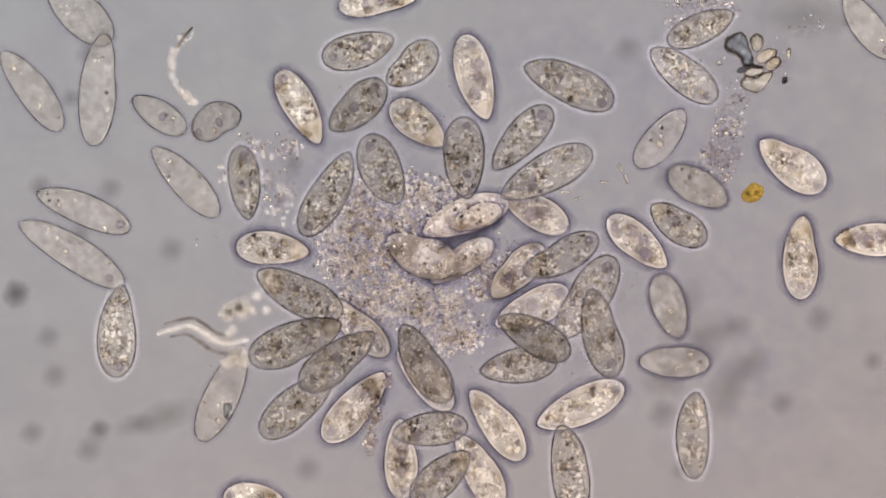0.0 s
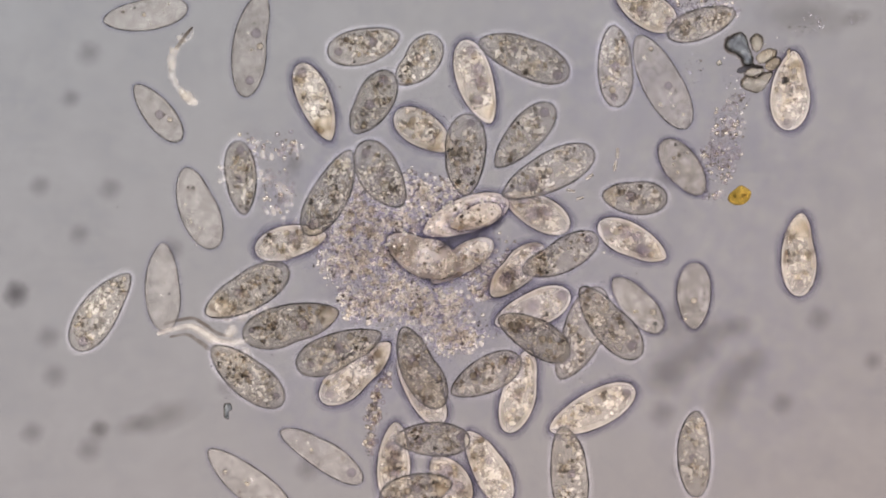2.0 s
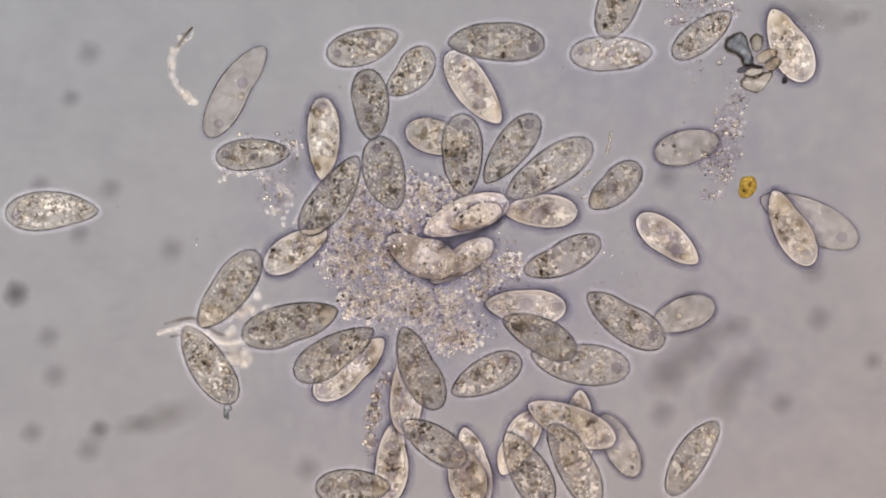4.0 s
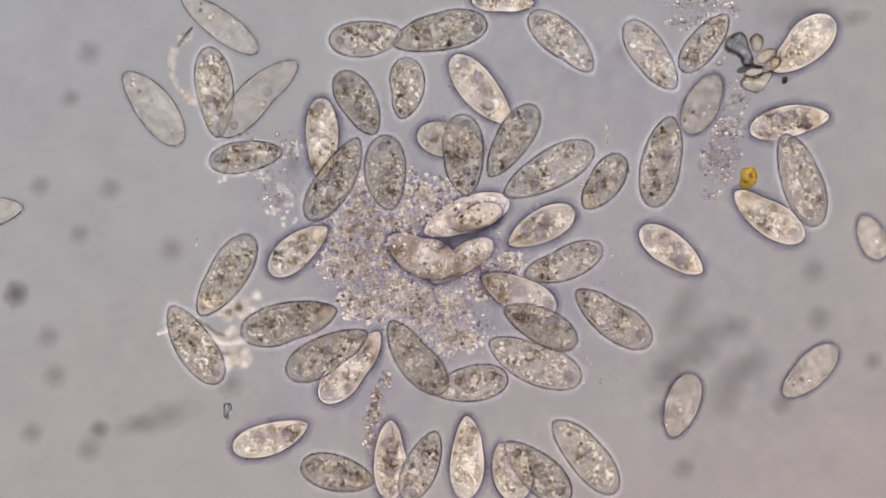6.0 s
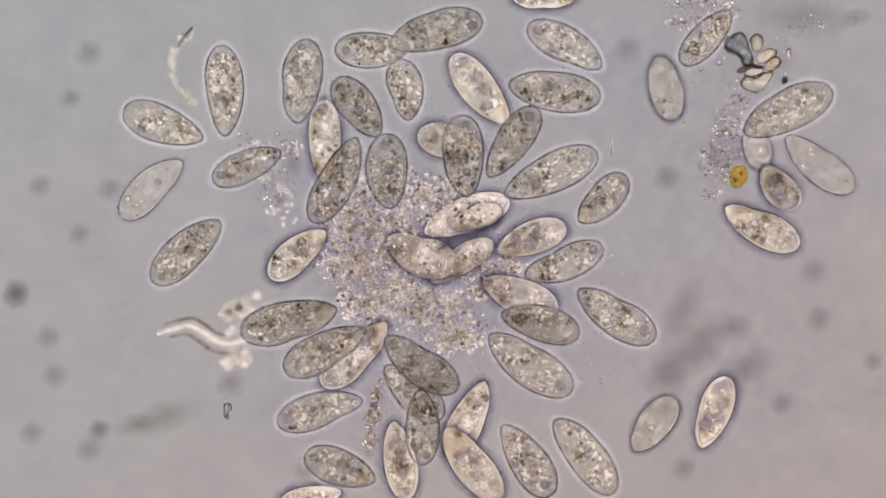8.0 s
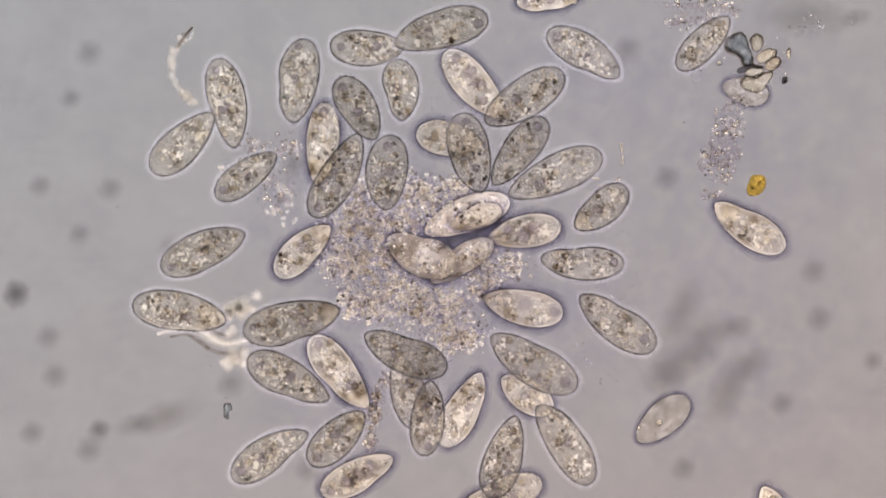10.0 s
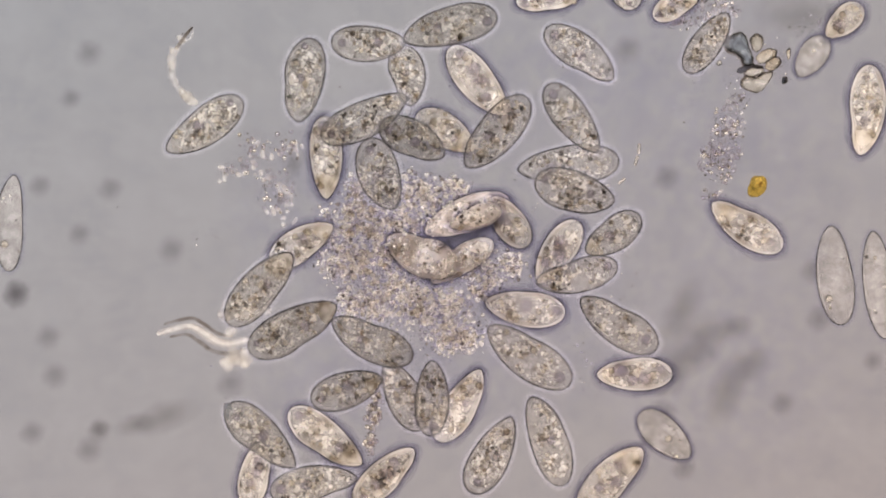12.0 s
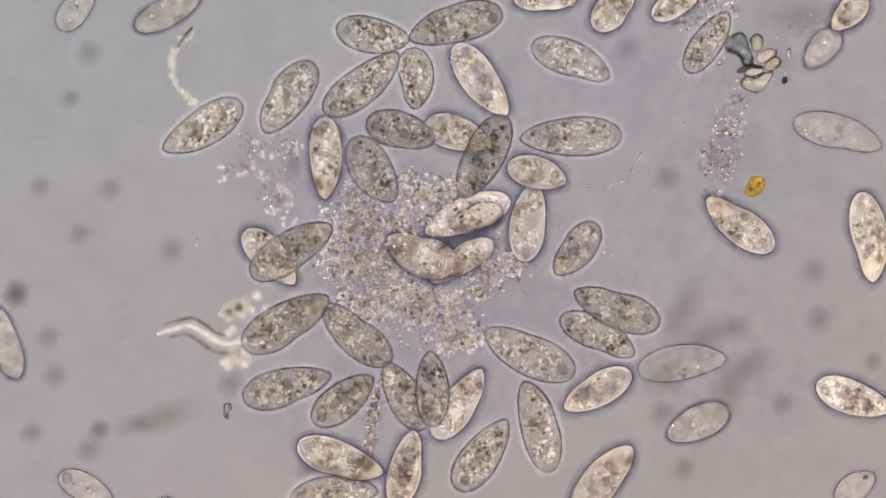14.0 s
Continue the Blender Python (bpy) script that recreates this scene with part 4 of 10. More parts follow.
# pale specks put in for the bright halo round the splinters
debris("debris_scatter", [(1335, 105, 60, 55), (1385, 110, 20, 40)], 110, 0.04, 19, "pale crumbs and film that paint the halo round the splinters", (0.6, 1.6), (0.6, 0.2, 0.2))

# ---- fibre, thread and rods ----
ROD = clear_material("rods", (0.62, 0.60, 0.58), (0.82, 0.80, 0.77), (0.8, 0.78, 0.74), 0.3, 0.1 * K)


def smooth_path(points, z, steps=6):
    pts = [Vector(at(x, y, z)) for x, y in points]
    out = []
    for i in range(len(pts) - 1):
        p0, p1, p2, p3 = pts[max(i - 1, 0)], pts[i], pts[i + 1], pts[min(i + 2, len(pts) - 1)]
        for k in range(steps):
            t = k / steps
            out.append(0.5 * (2 * p1 + (p2 - p0) * t + (2 * p0 - 5 * p1 + 4 * p2 - p3) * t * t + (3 * p1 - p0 - 3 * p2 + p3) * t ** 3))
    return out + [pts[-1]]


def strand(name, points, radii, z, material, label, parent, shells=(1.0,)):
    path = smooth_path(points, z)
    r = [U * float(np.interp(i / (len(path) - 1), np.linspace(0, 1, len(radii)), radii)) for i in range(len(path))]
    bm = bmesh.new()
    for f in shells:
        tube(bm, path, [q * f for q in r])
    return part(name, bm, material, parent, label)


FADE = (0.35, 0.6, 0.85, 1.1, 1.4)
fibre = new("fibre")
strand("strand", [(278, 592), (310, 582), (338, 578), (360, 590), (382, 604), (408, 609), (440, 601)], (4, 5.5, 7, 8, 8.5, 8, 5), 0.03, SOFT, "white frayed strand", fibre, FADE)
# two grey strands paint the shadowed borders of the fibre
strand("strand", [(290, 574), (316, 567), (342, 564), (364, 576), (388, 591), (412, 596)], (1.5, 2.6, 3, 3, 2.6, 1.5), 0.02, SOFT_EDGE, "grey strand painting the shade of the upper border", fibre, (0.6, 1.3))
strand("strand", [(300, 597), (330, 592), (350, 603), (374, 620), (406, 626), (436, 618)], (1.5, 2.6, 3.2, 3.6, 3.4, 1.5), 0.02, SOFT_EDGE, "grey strand painting the shade of the lower border", fibre, (0.6, 1.3))
strand("strand", [(330, 576), (350, 580), (370, 594), (392, 605), (416, 608)], (3, 5, 6.5, 6.5, 4), 0.035, SOFT, "bright core", fibre, (0.4, 0.7, 1.0))
rng_f = np.random.default_rng(3)
spots_f = [(cx + rng_f.normal(0, sx), cy + rng_f.normal(0, sy), rng_f.uniform(5.5, 10.5)) for cx, cy, sx, sy, m in ((428, 547, 13, 9, 15), (404, 554, 4, 4, 4), (424, 637, 12, 6, 11), (406, 590, 4, 4, 2)) for k in range(m)]
for x, y, r in spots_f:
    grains_mesh("blob", [at(x, y, 0.03)] * 5, [r * U * f for f in (0.45, 0.65, 0.85, 1.05, 1.3)], rng_f, 0.10, SOFT, fibre, "")
for x, y, r in ((412, 541, 11), (433, 535, 12), (428, 557, 12), (446, 548, 8), (404, 556, 8), (420, 640, 9)):
    grains_mesh("blob", [at(x, y, 0.04)] * 5, [r * U * f for f in (0.4, 0.6, 0.8, 1.0, 1.2)], rng_f, 0.16, SOFT, fibre, "")
tagged(fibre, "curved white fibre with pale swollen blobs at one end", "fibre")
thread = new("thread")
strand("strand", [(341, 48), (332, 58), (322, 72), (310, 87)], (1.2, 2.6, 3, 1.5), 0.05, SOFT_EDGE, "dark bent tip", thread, (0.25, 0.45, 0.7, 1.0, 1.4))
strand("strand", [(342, 52), (338, 66), (328, 74), (314, 86)], (1.5, 4, 4, 2), 0.045, SOFT, "pale side of the bent tip", thread, (0.5, 1.0))
strand("strand", [(309, 86), (303, 105), (304, 125), (309, 147), (319, 160)], (4, 6.5, 6, 5, 4), 0.05, SOFT, "pale middle of the thread", thread, (0.5, 0.9, 1.3))
strand("strand", [(318, 158), (328, 168), (338, 176), (350, 184)], (4, 7, 6.5, 4), 0.05, SOFT, "bright white end", thread, FADE)
rng_t = random.Random(8)
for k in range(26):
    f = rng_t.random()
    x = np.interp(f, (0, 0.3, 0.6, 1), (326, 304, 304, 334)) + rng_t.gauss(0, 4)
    y = np.interp(f, (0, 0.3, 0.6, 1), (62, 95, 135, 178)) + rng_t.gauss(0, 4)
    grains_mesh("blob", [at(x, y, 0.05)] * 3, [rng_t.uniform(3, 6) * U * q for q in (0.5, 0.8, 1.1)], rng_f, 0.2, SOFT, thread, "")
for x, y, r in ((322, 164, 6), (330, 172, 8), (340, 180, 7), (335, 166, 5)):
    grains_mesh("blob", [at(x, y, 0.055)] * 4, [r * U * f for f in (0.5, 0.75, 1.0, 1.25)], rng_f, 0.2, SOFT, thread, "")
dots = [(np.interp(f, (0, 0.3, 0.6, 1), (330, 300, 299, 330)) + rng_t.gauss(0, 4), np.interp(f, (0, 0.3, 0.6, 1), (55, 92, 135, 174)) + rng_t.gauss(0, 4)) for f in (rng_t.random() for k in range(13))]
grains_mesh("crumbs", [at(x, y, 0.065) for x, y in dots], [rng_t.uniform(0.8, 2.0) * U for k in dots], rng_f, 0.4, DARK_DULL, thread, "dark crumbs along the thread")
tagged(thread, "kinked dark and white thread on the slide", "thread")


def rod(long, thick):
    bm = bmesh.new()
    xs = [-0.5, -0.42, -0.1, 0.1, 0.42, 0.5]
    tube(bm, [Vector((x * long * U, 0, 0)) for x in xs], [thick * U * k for k in (0.45, 1, 1.05, 1, 1, 0.45)])
    root = new("bacterium")
    part("wall", bm, ROD, root)
    bm = bmesh.new()
    tube(bm, [Vector((x * long * 0.8 * U, 0, 0.6 * thick * U)) for x in xs], [thick * 0.5 * U] * 6)
    part("core", bm, INNER_BRIGHT[1], root, "pale bright core")
    return tagged(root, "tiny pale rod-shaped bacterium drifting over the slide", "bacterium", "drifting bacteria")


RODS = [rod(19, 3.2), rod(19, 3.2), rod(16, 3.0), rod(14, 2.6), rod(16, 3.0)]

# ---- yellow grain ----
GOLD = clear_material("yellow_grain", (0.56, 0.45, 0.15), (0.98, 0.89, 0.54), (0.80, 0.64, 0.27), 0.24, 0.09 * K, lo=0.30, hi=0.62, blobs=0.1)
bm = bmesh.new()
ball(bm, 0, 0, 0, 21 * U, 0.7, 3)
for v in bm.verts:
    v.co.y *= 0.74
    v.co *= 1 + 0.35 * noise.noise(v.co * 70)
yellow_grain = new("yellow_grain")
part("husk", bm, GOLD, yellow_grain)
bm = bmesh.new()
for k in range(5):
    grain(bm, rng_l.uniform(-9, 9) * U, rng_l.uniform(-6, 6) * U, 8 * U, rng_l.uniform(2, 4) * U, rng_l, 0.3)
tagged(part("speck", bm, DARK, yellow_grain, "brown specks"), kind="stuff")
tagged(yellow_grain, "amber yellow oval grain nudged by the ciliates", "grain")


# ---- what moves ----
def motions():
    walk(CELLS[0], [
        (0.00, pose(-0.2891, 0.4427, 0.002, 0, 0, 58.5)), (0.74, pose(-0.2891, 0.4427, 0.002, 0, 0, 58.5)), (1.00, pose(-0.2891, 0.3116, 0.002, 0, 0, 11.3)), (1.50, pose(-0.3531, 0.3407, 0.002, 0, 0, -28.1)),
        (2.00, pose(-0.4211, 0.3327, 0.002, 0, 0, 9.0)), (2.25, pose(-0.4211, 0.4427, 0.002, 0, 0, 57.6)), (14.00, pose(-0.4211, 0.4427, 0.002, 0, 0, 57.6))])
    walk(CELLS[1], [
        (0.00, pose(-0.3999, 0.1890, 0.050, 0, 32, -33.2)), (0.50, pose(-0.3797, 0.1707, 0.050, 0, 0, -21.4)), (0.75, pose(-0.3729, 0.1948, 0.050, 0, 0, -67.7)), (1.00, pose(-0.3662, 0.2189, 0.050, 0, 0, -114.0)),
        (1.50, pose(-0.4063, 0.2117, 0.050, 0, 0, -145.8)), (1.75, pose(-0.4042, 0.2018, 0.050, 0, 0, -98.4)), (2.00, pose(-0.4020, 0.1919, 0.050, 0, 0, -50.9)), (2.50, pose(-0.4760, 0.1385, 0.050, 0, 0, -39.4)),
        (3.00, pose(-0.5158, 0.1687, 0.050, 0, 0, -27.0)), (3.69, pose(-0.6984, 0.1687, 0.050, 0, 0, -10.8)), (14.00, pose(-0.6984, 0.1687, 0.050, 0, 0, -10.8))])
    walk(CELLS[2], [
        (0.00, pose(0.3073, 0.1567, 0.010, 0, 0, -129.4)), (0.50, pose(0.2873, 0.1706, 0.010, 0, 0, -80.3)), (1.00, pose(0.2466, 0.2138, 0.010, 0, 0, -65.9)), (1.50, pose(0.2206, 0.3005, 0.010, 0, 0, -90.0)),
        (1.76, pose(0.2206, 0.4304, 0.010, 0, 0, -90.0)), (14.00, pose(0.2206, 0.4304, 0.010, 0, 0, -90.0))])
    walk(CELLS[3], [
        (0.00, pose(0.3183, 0.4625, 0.014, 0, 0, -71.1)), (1.10, pose(0.3183, 0.4625, 0.014, 0, 0, -71.1)), (1.50, pose(0.3183, 0.2624, 0.014, 0, 0, -42.8)), (2.00, pose(0.3103, 0.2364, 0.014, 0, 0, -62.0)),
        (2.50, pose(0.3152, 0.2205, 0.014, 0, 0, -60.5)), (3.00, pose(0.2217, 0.2085, 0.014, 0, 0, 6.8)), (3.80, pose(0.2217, 0.4625, 0.014, 0, 0, 56.7)), (14.00, pose(0.2217, 0.4625, 0.014, 0, 0, 56.7))])
    walk(CELLS[4], [
        (0.00, pose(-0.7176, 0.1088, 0.002, 0, 0, -4.6)), (0.90, pose(-0.7176, 0.1088, 0.002, 0, 0, -4.6)), (1.50, pose(-0.4223, 0.1088, 0.002, 0, 0, -11.5)), (2.00, pose(-0.3447, 0.0580, 0.002, 0, 0, -70.1)),
        (2.50, pose(-0.3199, -0.0112, 0.002, 0, 0, -115.9)), (2.75, pose(-0.5394, -0.0412, 0.002, 0, 0, -68.9)), (3.00, pose(-0.7590, -0.0712, 0.002, 0, 0, -21.8)), (3.25, pose(-0.7176, -0.0712, 0.002, 0, 0, -8.7)),
        (14.00, pose(-0.7176, -0.0712, 0.002, 0, 0, -8.7))])
    walk(CELLS[5], [
        (0.00, pose(-0.5089, 0.0539, 0.006, 0, 0, -21.5)), (0.50, pose(-0.7787, 0.0328, 0.006, 0, 0, -12.5)), (1.00, pose(-0.7427, 0.0088, 0.006, 0, 0, 0.0)), (1.50, pose(-0.4609, 0.0148, 0.006, 0, 0, 4.9)),
        (2.05, pose(-0.7322, 0.0148, 0.006, 0, 0, 2.0)), (14.00, pose(-0.7322, 0.0148, 0.006, 0, 0, 2.0))])
    walk(CELLS[6], [
        (0.00, pose(-0.4584, -0.1158, 0.018, 0, 0, -93.9)), (0.50, pose(-0.4684, -0.1062, 0.018, 0, 0, -99.3)), (1.00, pose(-0.4763, -0.1078, 0.018, 0, 0, -106.5)), (1.50, pose(-0.4844, -0.1010, 0.018, 0, 0, -117.3)),
        (2.00, pose(-0.4820, -0.0882, 0.018, 0, 0, -126.3)), (2.50, pose(-0.4803, -0.0931, 0.018, 0, 0, -122.2)), (3.00, pose(-0.3953, 0.0288, 0.018, 0, 0, -133.1)), (3.20, pose(-0.3705, 0.0519, 0.018, 0, 0, -176.6)),
        (4.77, pose(-0.7239, 0.0519, 0.018, 0, 0, -178.7)), (14.00, pose(-0.7239, 0.0519, 0.018, 0, 0, -178.7))])
    walk(CELLS[7], [
        (0.00, pose(-0.7193, -0.0771, 0.014, 0, 0, -145.2)), (0.88, pose(-0.7193, -0.0771, 0.014, 0, 0, -145.2)), (1.50, pose(-0.4138, -0.0771, 0.014, 0, 0, -93.0)), (2.00, pose(-0.3947, -0.0539, 0.014, 0, 0, -88.8)),
        (2.50, pose(-0.4014, -0.0244, 0.014, 0, 0, -84.9)), (3.14, pose(-0.7193, -0.0244, 0.014, 0, 0, -34.0)), (14.00, pose(-0.7193, -0.0244, 0.014, 0, 0, -34.0))])
    walk(CELLS[8], [
        (0.00, pose(-0.3651, -0.4548, 0.002, 0, 0, -90.7)), (0.96, pose(-0.3651, -0.4548, 0.002, 0, 0, -90.7)), (1.50, pose(-0.3651, -0.1872, 0.002, 0, 0, -91.7)), (2.00, pose(-0.1723, -0.2932, 0.002, 0, 0, -31.8)),
        (2.33, pose(-0.1723, -0.4548, 0.002, 0, 0, -66.7)), (14.00, pose(-0.1723, -0.4548, 0.002, 0, 0, -66.7))])
    walk(CELLS[9], [
        (0.00, pose(-0.2471, -0.4626, 0.006, 0, 0, -71.0)), (0.25, pose(-0.2471, -0.4626, 0.006, 0, 0, -71.0)), (0.50, pose(-0.2471, -0.3370, 0.006, 0, 0, -42.5)), (1.00, pose(-0.2711, -0.4190, 0.006, 0, 0, -60.9)),
        (1.50, pose(-0.2791, -0.2291, 0.006, 0, 0, -64.1)), (2.00, pose(-0.2742, -0.3298, 0.006, 0, 0, -38.2)), (2.50, pose(-0.3298, -0.3110, 0.006, 0, 0, -62.7)), (2.81, pose(-0.3298, -0.4626, 0.006, 0, 0, -79.1)),
        (14.00, pose(-0.3298, -0.4626, 0.006, 0, 0, -79.1))])
    walk(CELLS[10], [
        (0.00, pose(0.0751, -0.2475, 0.069, 0, 0, -53.4)), (0.50, pose(0.0763, -0.2487, 0.069, 0, 0, -53.1)), (1.00, pose(0.0930, -0.2487, 0.069, 0, 0, -81.5)), (1.50, pose(0.1021, -0.2375, 0.069, 0, 0, -84.3)),
        (2.00, pose(0.1061, -0.1998, 0.069, 0, 0, -104.5)), (2.50, pose(0.1517, -0.1343, 0.069, 0, 0, -129.2)), (3.00, pose(0.1875, -0.0767, 0.069, 0, 0, -101.7)), (4.99, pose(0.1875, -0.4402, 0.069, 0, 0, -94.7)),
        (14.00, pose(0.1875, -0.4402, 0.069, 0, 0, -94.7))])
    walk(CELLS[11], [
        (0.00, pose(0.1051, -0.0321, 0.088, 0, 0, 44.9)), (0.50, pose(0.1045, -0.0321, 0.088, 0, 0, 43.8)), (1.00, pose(0.1045, -0.0315, 0.088, 0, 0, 44.9)), (1.50, pose(0.1039, -0.0309, 0.088, 0, 0, 45.0)),
        (2.00, pose(0.1045, -0.0309, 0.088, 0, 0, 43.7)), (2.50, pose(0.1039, -0.0303, 0.088, 0, 0, 43.8)), (3.00, pose(0.1069, -0.0285, 0.088, 0, 0, 43.7)), (4.74, pose(0.1069, -0.4254, 0.088, 0, 0, 71.5)),
        (14.00, pose(0.1069, -0.4254, 0.088, 0, 0, 71.5))])
    walk(CELLS[12], [
        (0.00, pose(0.3274, -0.1601, 0.002, 0, 0, -1.1)), (0.50, pose(0.3143, -0.1582, 0.002, 0, 0, -16.5)), (1.00, pose(0.3046, -0.1477, 0.002, 0, 0, -37.6)), (1.50, pose(0.2867, -0.0991, 0.002, 0, 0, -53.1)),
        (2.00, pose(0.2751, -0.0791, 0.002, 0, 0, -48.0)), (2.50, pose(0.2647, -0.0528, 0.002, 0, 0, -34.0)), (3.00, pose(0.2496, -0.0212, 0.002, 0, 0, -39.2)), (4.71, pose(0.2496, -0.4277, 0.002, 0, 0, -69.7)),
        (14.00, pose(0.2496, -0.4277, 0.002, 0, 0, -69.7))])
    walk(CELLS[13], [
        (0.00, pose(0.6024, 0.3166, 0.006, 0, 0, -54.2)), (0.50, pose(0.5704, 0.2558, 0.006, 0, 0, -7.6)), (1.00, pose(0.5964, 0.1219, 0.006, 0, 0, -48.5)), (1.50, pose(0.6024, 0.0787, 0.006, 0, 0, -71.6)),
        (1.75, pose(0.7122, 0.0787, 0.006, 0, 0, -28.6)), (14.00, pose(0.7122, 0.0787, 0.006, 0, 0, -28.6))])
    walk(CELLS[14], [
        (0.00, pose(-0.2669, -0.3556, 0.010, 0, 0, 173.8)), (0.25, pose(-0.2669, -0.4188, 0.010, 0, 0, 123.5)), (14.00, pose(-0.2669, -0.4188, 0.010, 0, 0, 123.5))])
    walk(CELLS[15], [
        (0.00, pose(-0.1297, -0.4463, 0.114, 0, 0, -98.6)), (0.64, pose(-0.1297, -0.4463, 0.114, 0, 0, -98.6)), (1.00, pose(-0.1297, -0.2693, 0.114, 0, 0, -111.4)), (1.36, pose(-0.1297, -0.4463, 0.114, 0, 0, -98.6)),
        (14.00, pose(-0.1297, -0.4463, 0.114, 0, 0, -98.6))])
    walk(CELLS[16], [
        (0.00, pose(-0.1178, -0.1091, 0.117, 0, 0, -44.4)), (0.50, pose(-0.1811, -0.0913, 0.117, 0, 0, -23.3)), (1.19, pose(-0.1811, -0.4317, 0.117, 0, 0, -63.3)), (14.00, pose(-0.1811, -0.4317, 0.117, 0, 0, -63.3))])
    walk(CELLS[17], [
        (0.00, pose(-0.1791, 0.4319, 0.006, 0, 0, -107.1)), (0.75, pose(-0.1791, 0.4319, 0.006, 0, 0, -107.1)), (1.00, pose(-0.1791, 0.3178, 0.006, 0, 0, -132.9)), (1.25, pose(-0.1791, 0.4319, 0.006, 0, 0, -107.1)),
        (14.00, pose(-0.1791, 0.4319, 0.006, 0, 0, -107.1))])
    walk(CELLS[18], [
        (0.00, pose(0.7400, -0.0112, 0.010, 0, 0, -13.1)), (2.25, pose(0.7400, -0.0112, 0.010, 0, 0, -13.1)), (2.50, pose(0.7081, -0.0112, 0.010, 0, 0, -32.7)), (3.00, pose(0.3493, 0.0408, 0.010, 0, 0, -33.4)),
        (5.20, pose(0.7400, 0.0408, 0.010, 0, 0, -13.3)), (14.00, pose(0.7400, 0.0408, 0.010, 0, 0, -13.3))])
    walk(CELLS[19], [
        (0.00, pose(0.3455, -0.4681, 0.014, 0, 0, -99.1)), (1.96, pose(0.3455, -0.4681, 0.014, 0, 0, -99.1)), (2.50, pose(0.3455, -0.2029, 0.014, 0, 0, -112.8)), (3.00, pose(0.2844, -0.2884, 0.014, 0, 0, -111.3)),
        (3.82, pose(0.2844, -0.4681, 0.014, 0, 0, -98.5)), (14.00, pose(0.2844, -0.4681, 0.014, 0, 0, -98.5))])
    walk(CELLS[20], [
        (0.00, pose(-0.5258, -0.0072, 0.002, 0, 0, -31.0)), (0.46, pose(-0.7552, -0.0072, 0.002, 0, 0, -12.4)), (14.00, pose(-0.7552, -0.0072, 0.002, 0, 0, -12.4))])
    walk(CELLS[21], [
        (0.00, pose(-0.3649, 0.0951, 0.006, 0, 0, -46.2)), (0.72, pose(-0.3649, 0.4522, 0.006, 0, 0, -72.5)), (14.00, pose(-0.3649, 0.4522, 0.006, 0, 0, -72.5))])
    walk(CELLS[22], [
        (0.00, pose(-0.5827, 0.2234, 0.010, 0, 0, -52.7)), (0.50, pose(-0.5807, 0.2054, 0.010, 0, 0, -38.7)), (0.80, pose(-0.7302, 0.2054, 0.010, 0, 0, -15.5)), (14.00, pose(-0.7302, 0.2054, 0.010, 0, 0, -15.5))])
    walk(CELLS[23], [
        (0.00, pose(-0.4866, 0.2253, 0.014, 0, 0, -95.8)), (0.50, pose(-0.4866, 0.4716, 0.014, 0, 0, -92.3)), (14.00, pose(-0.4866, 0.4716, 0.014, 0, 0, -92.3))])
    walk(CELLS[24], [
        (0.00, pose(-0.5151, 0.3348, 0.002, 0, 0, -43.7)), (0.25, pose(-0.5151, 0.4439, 0.002, 0, 0, -71.5)), (14.00, pose(-0.5151, 0.4439, 0.002, 0, 0, -71.5))])
    walk(CELLS[25], [
        (0.00, pose(-0.3130, -0.2038, 0.006, 0, 0, -114.1)), (0.52, pose(-0.3130, -0.4629, 0.006, 0, 0, -99.6)), (14.00, pose(-0.3130, -0.4629, 0.006, 0, 0, -99.6))])
    walk(CELLS[26], [
        (0.00, pose(0.7055, 0.1777, 0.019, 0, 0, -4.7)), (2.61, pose(0.7055, 0.1777, 0.019, 0, 0, -4.7)), (3.00, pose(0.5134, 0.1777, 0.019, 0, 0, -11.7)), (3.67, pose(0.7055, 0.1777, 0.019, 0, 0, -4.7)),
        (14.00, pose(0.7055, 0.1777, 0.019, 0, 0, -4.7))])
    walk(CELLS[27], [
        (0.00, pose(0.6032, 0.0127, 0.014, 0, 0, -0.0)), (0.25, pose(0.6995, 0.0127, 0.014, 0, 0, 0.0)), (14.00, pose(0.6995, 0.0127, 0.014, 0, 0, 0.0))])
    walk(CELLS[28], [
        (0.00, pose(0.7210, -0.2592, 0.002, 0, 0, -169.4)), (0.21, pose(0.7210, -0.2592, 0.002, 0, 0, -169.4)), (0.50, pose(0.5767, -0.2592, 0.002, 0, 0, -153.4)), (0.75, pose(0.5603, -0.2982, 0.002, 0, 0, -202.6)),
        (1.00, pose(0.5439, -0.3372, 0.002, 0, 0, -251.8)), (1.25, pose(0.5439, -0.4467, 0.002, 0, 0, -262.7)), (14.00, pose(0.5439, -0.4467, 0.002, 0, 0, -262.7))])
    walk(CELLS[29], [
        (0.00, pose(-0.0930, 0.3481, 0.020, 0, 0, -174.1)), (0.50, pose(-0.1070, 0.3453, 0.020, 0, 0, -165.8)), (0.75, pose(-0.1070, 0.4334, 0.020, 0, 0, -120.3)), (14.00, pose(-0.1070, 0.4334, 0.020, 0, 0, -120.3))])
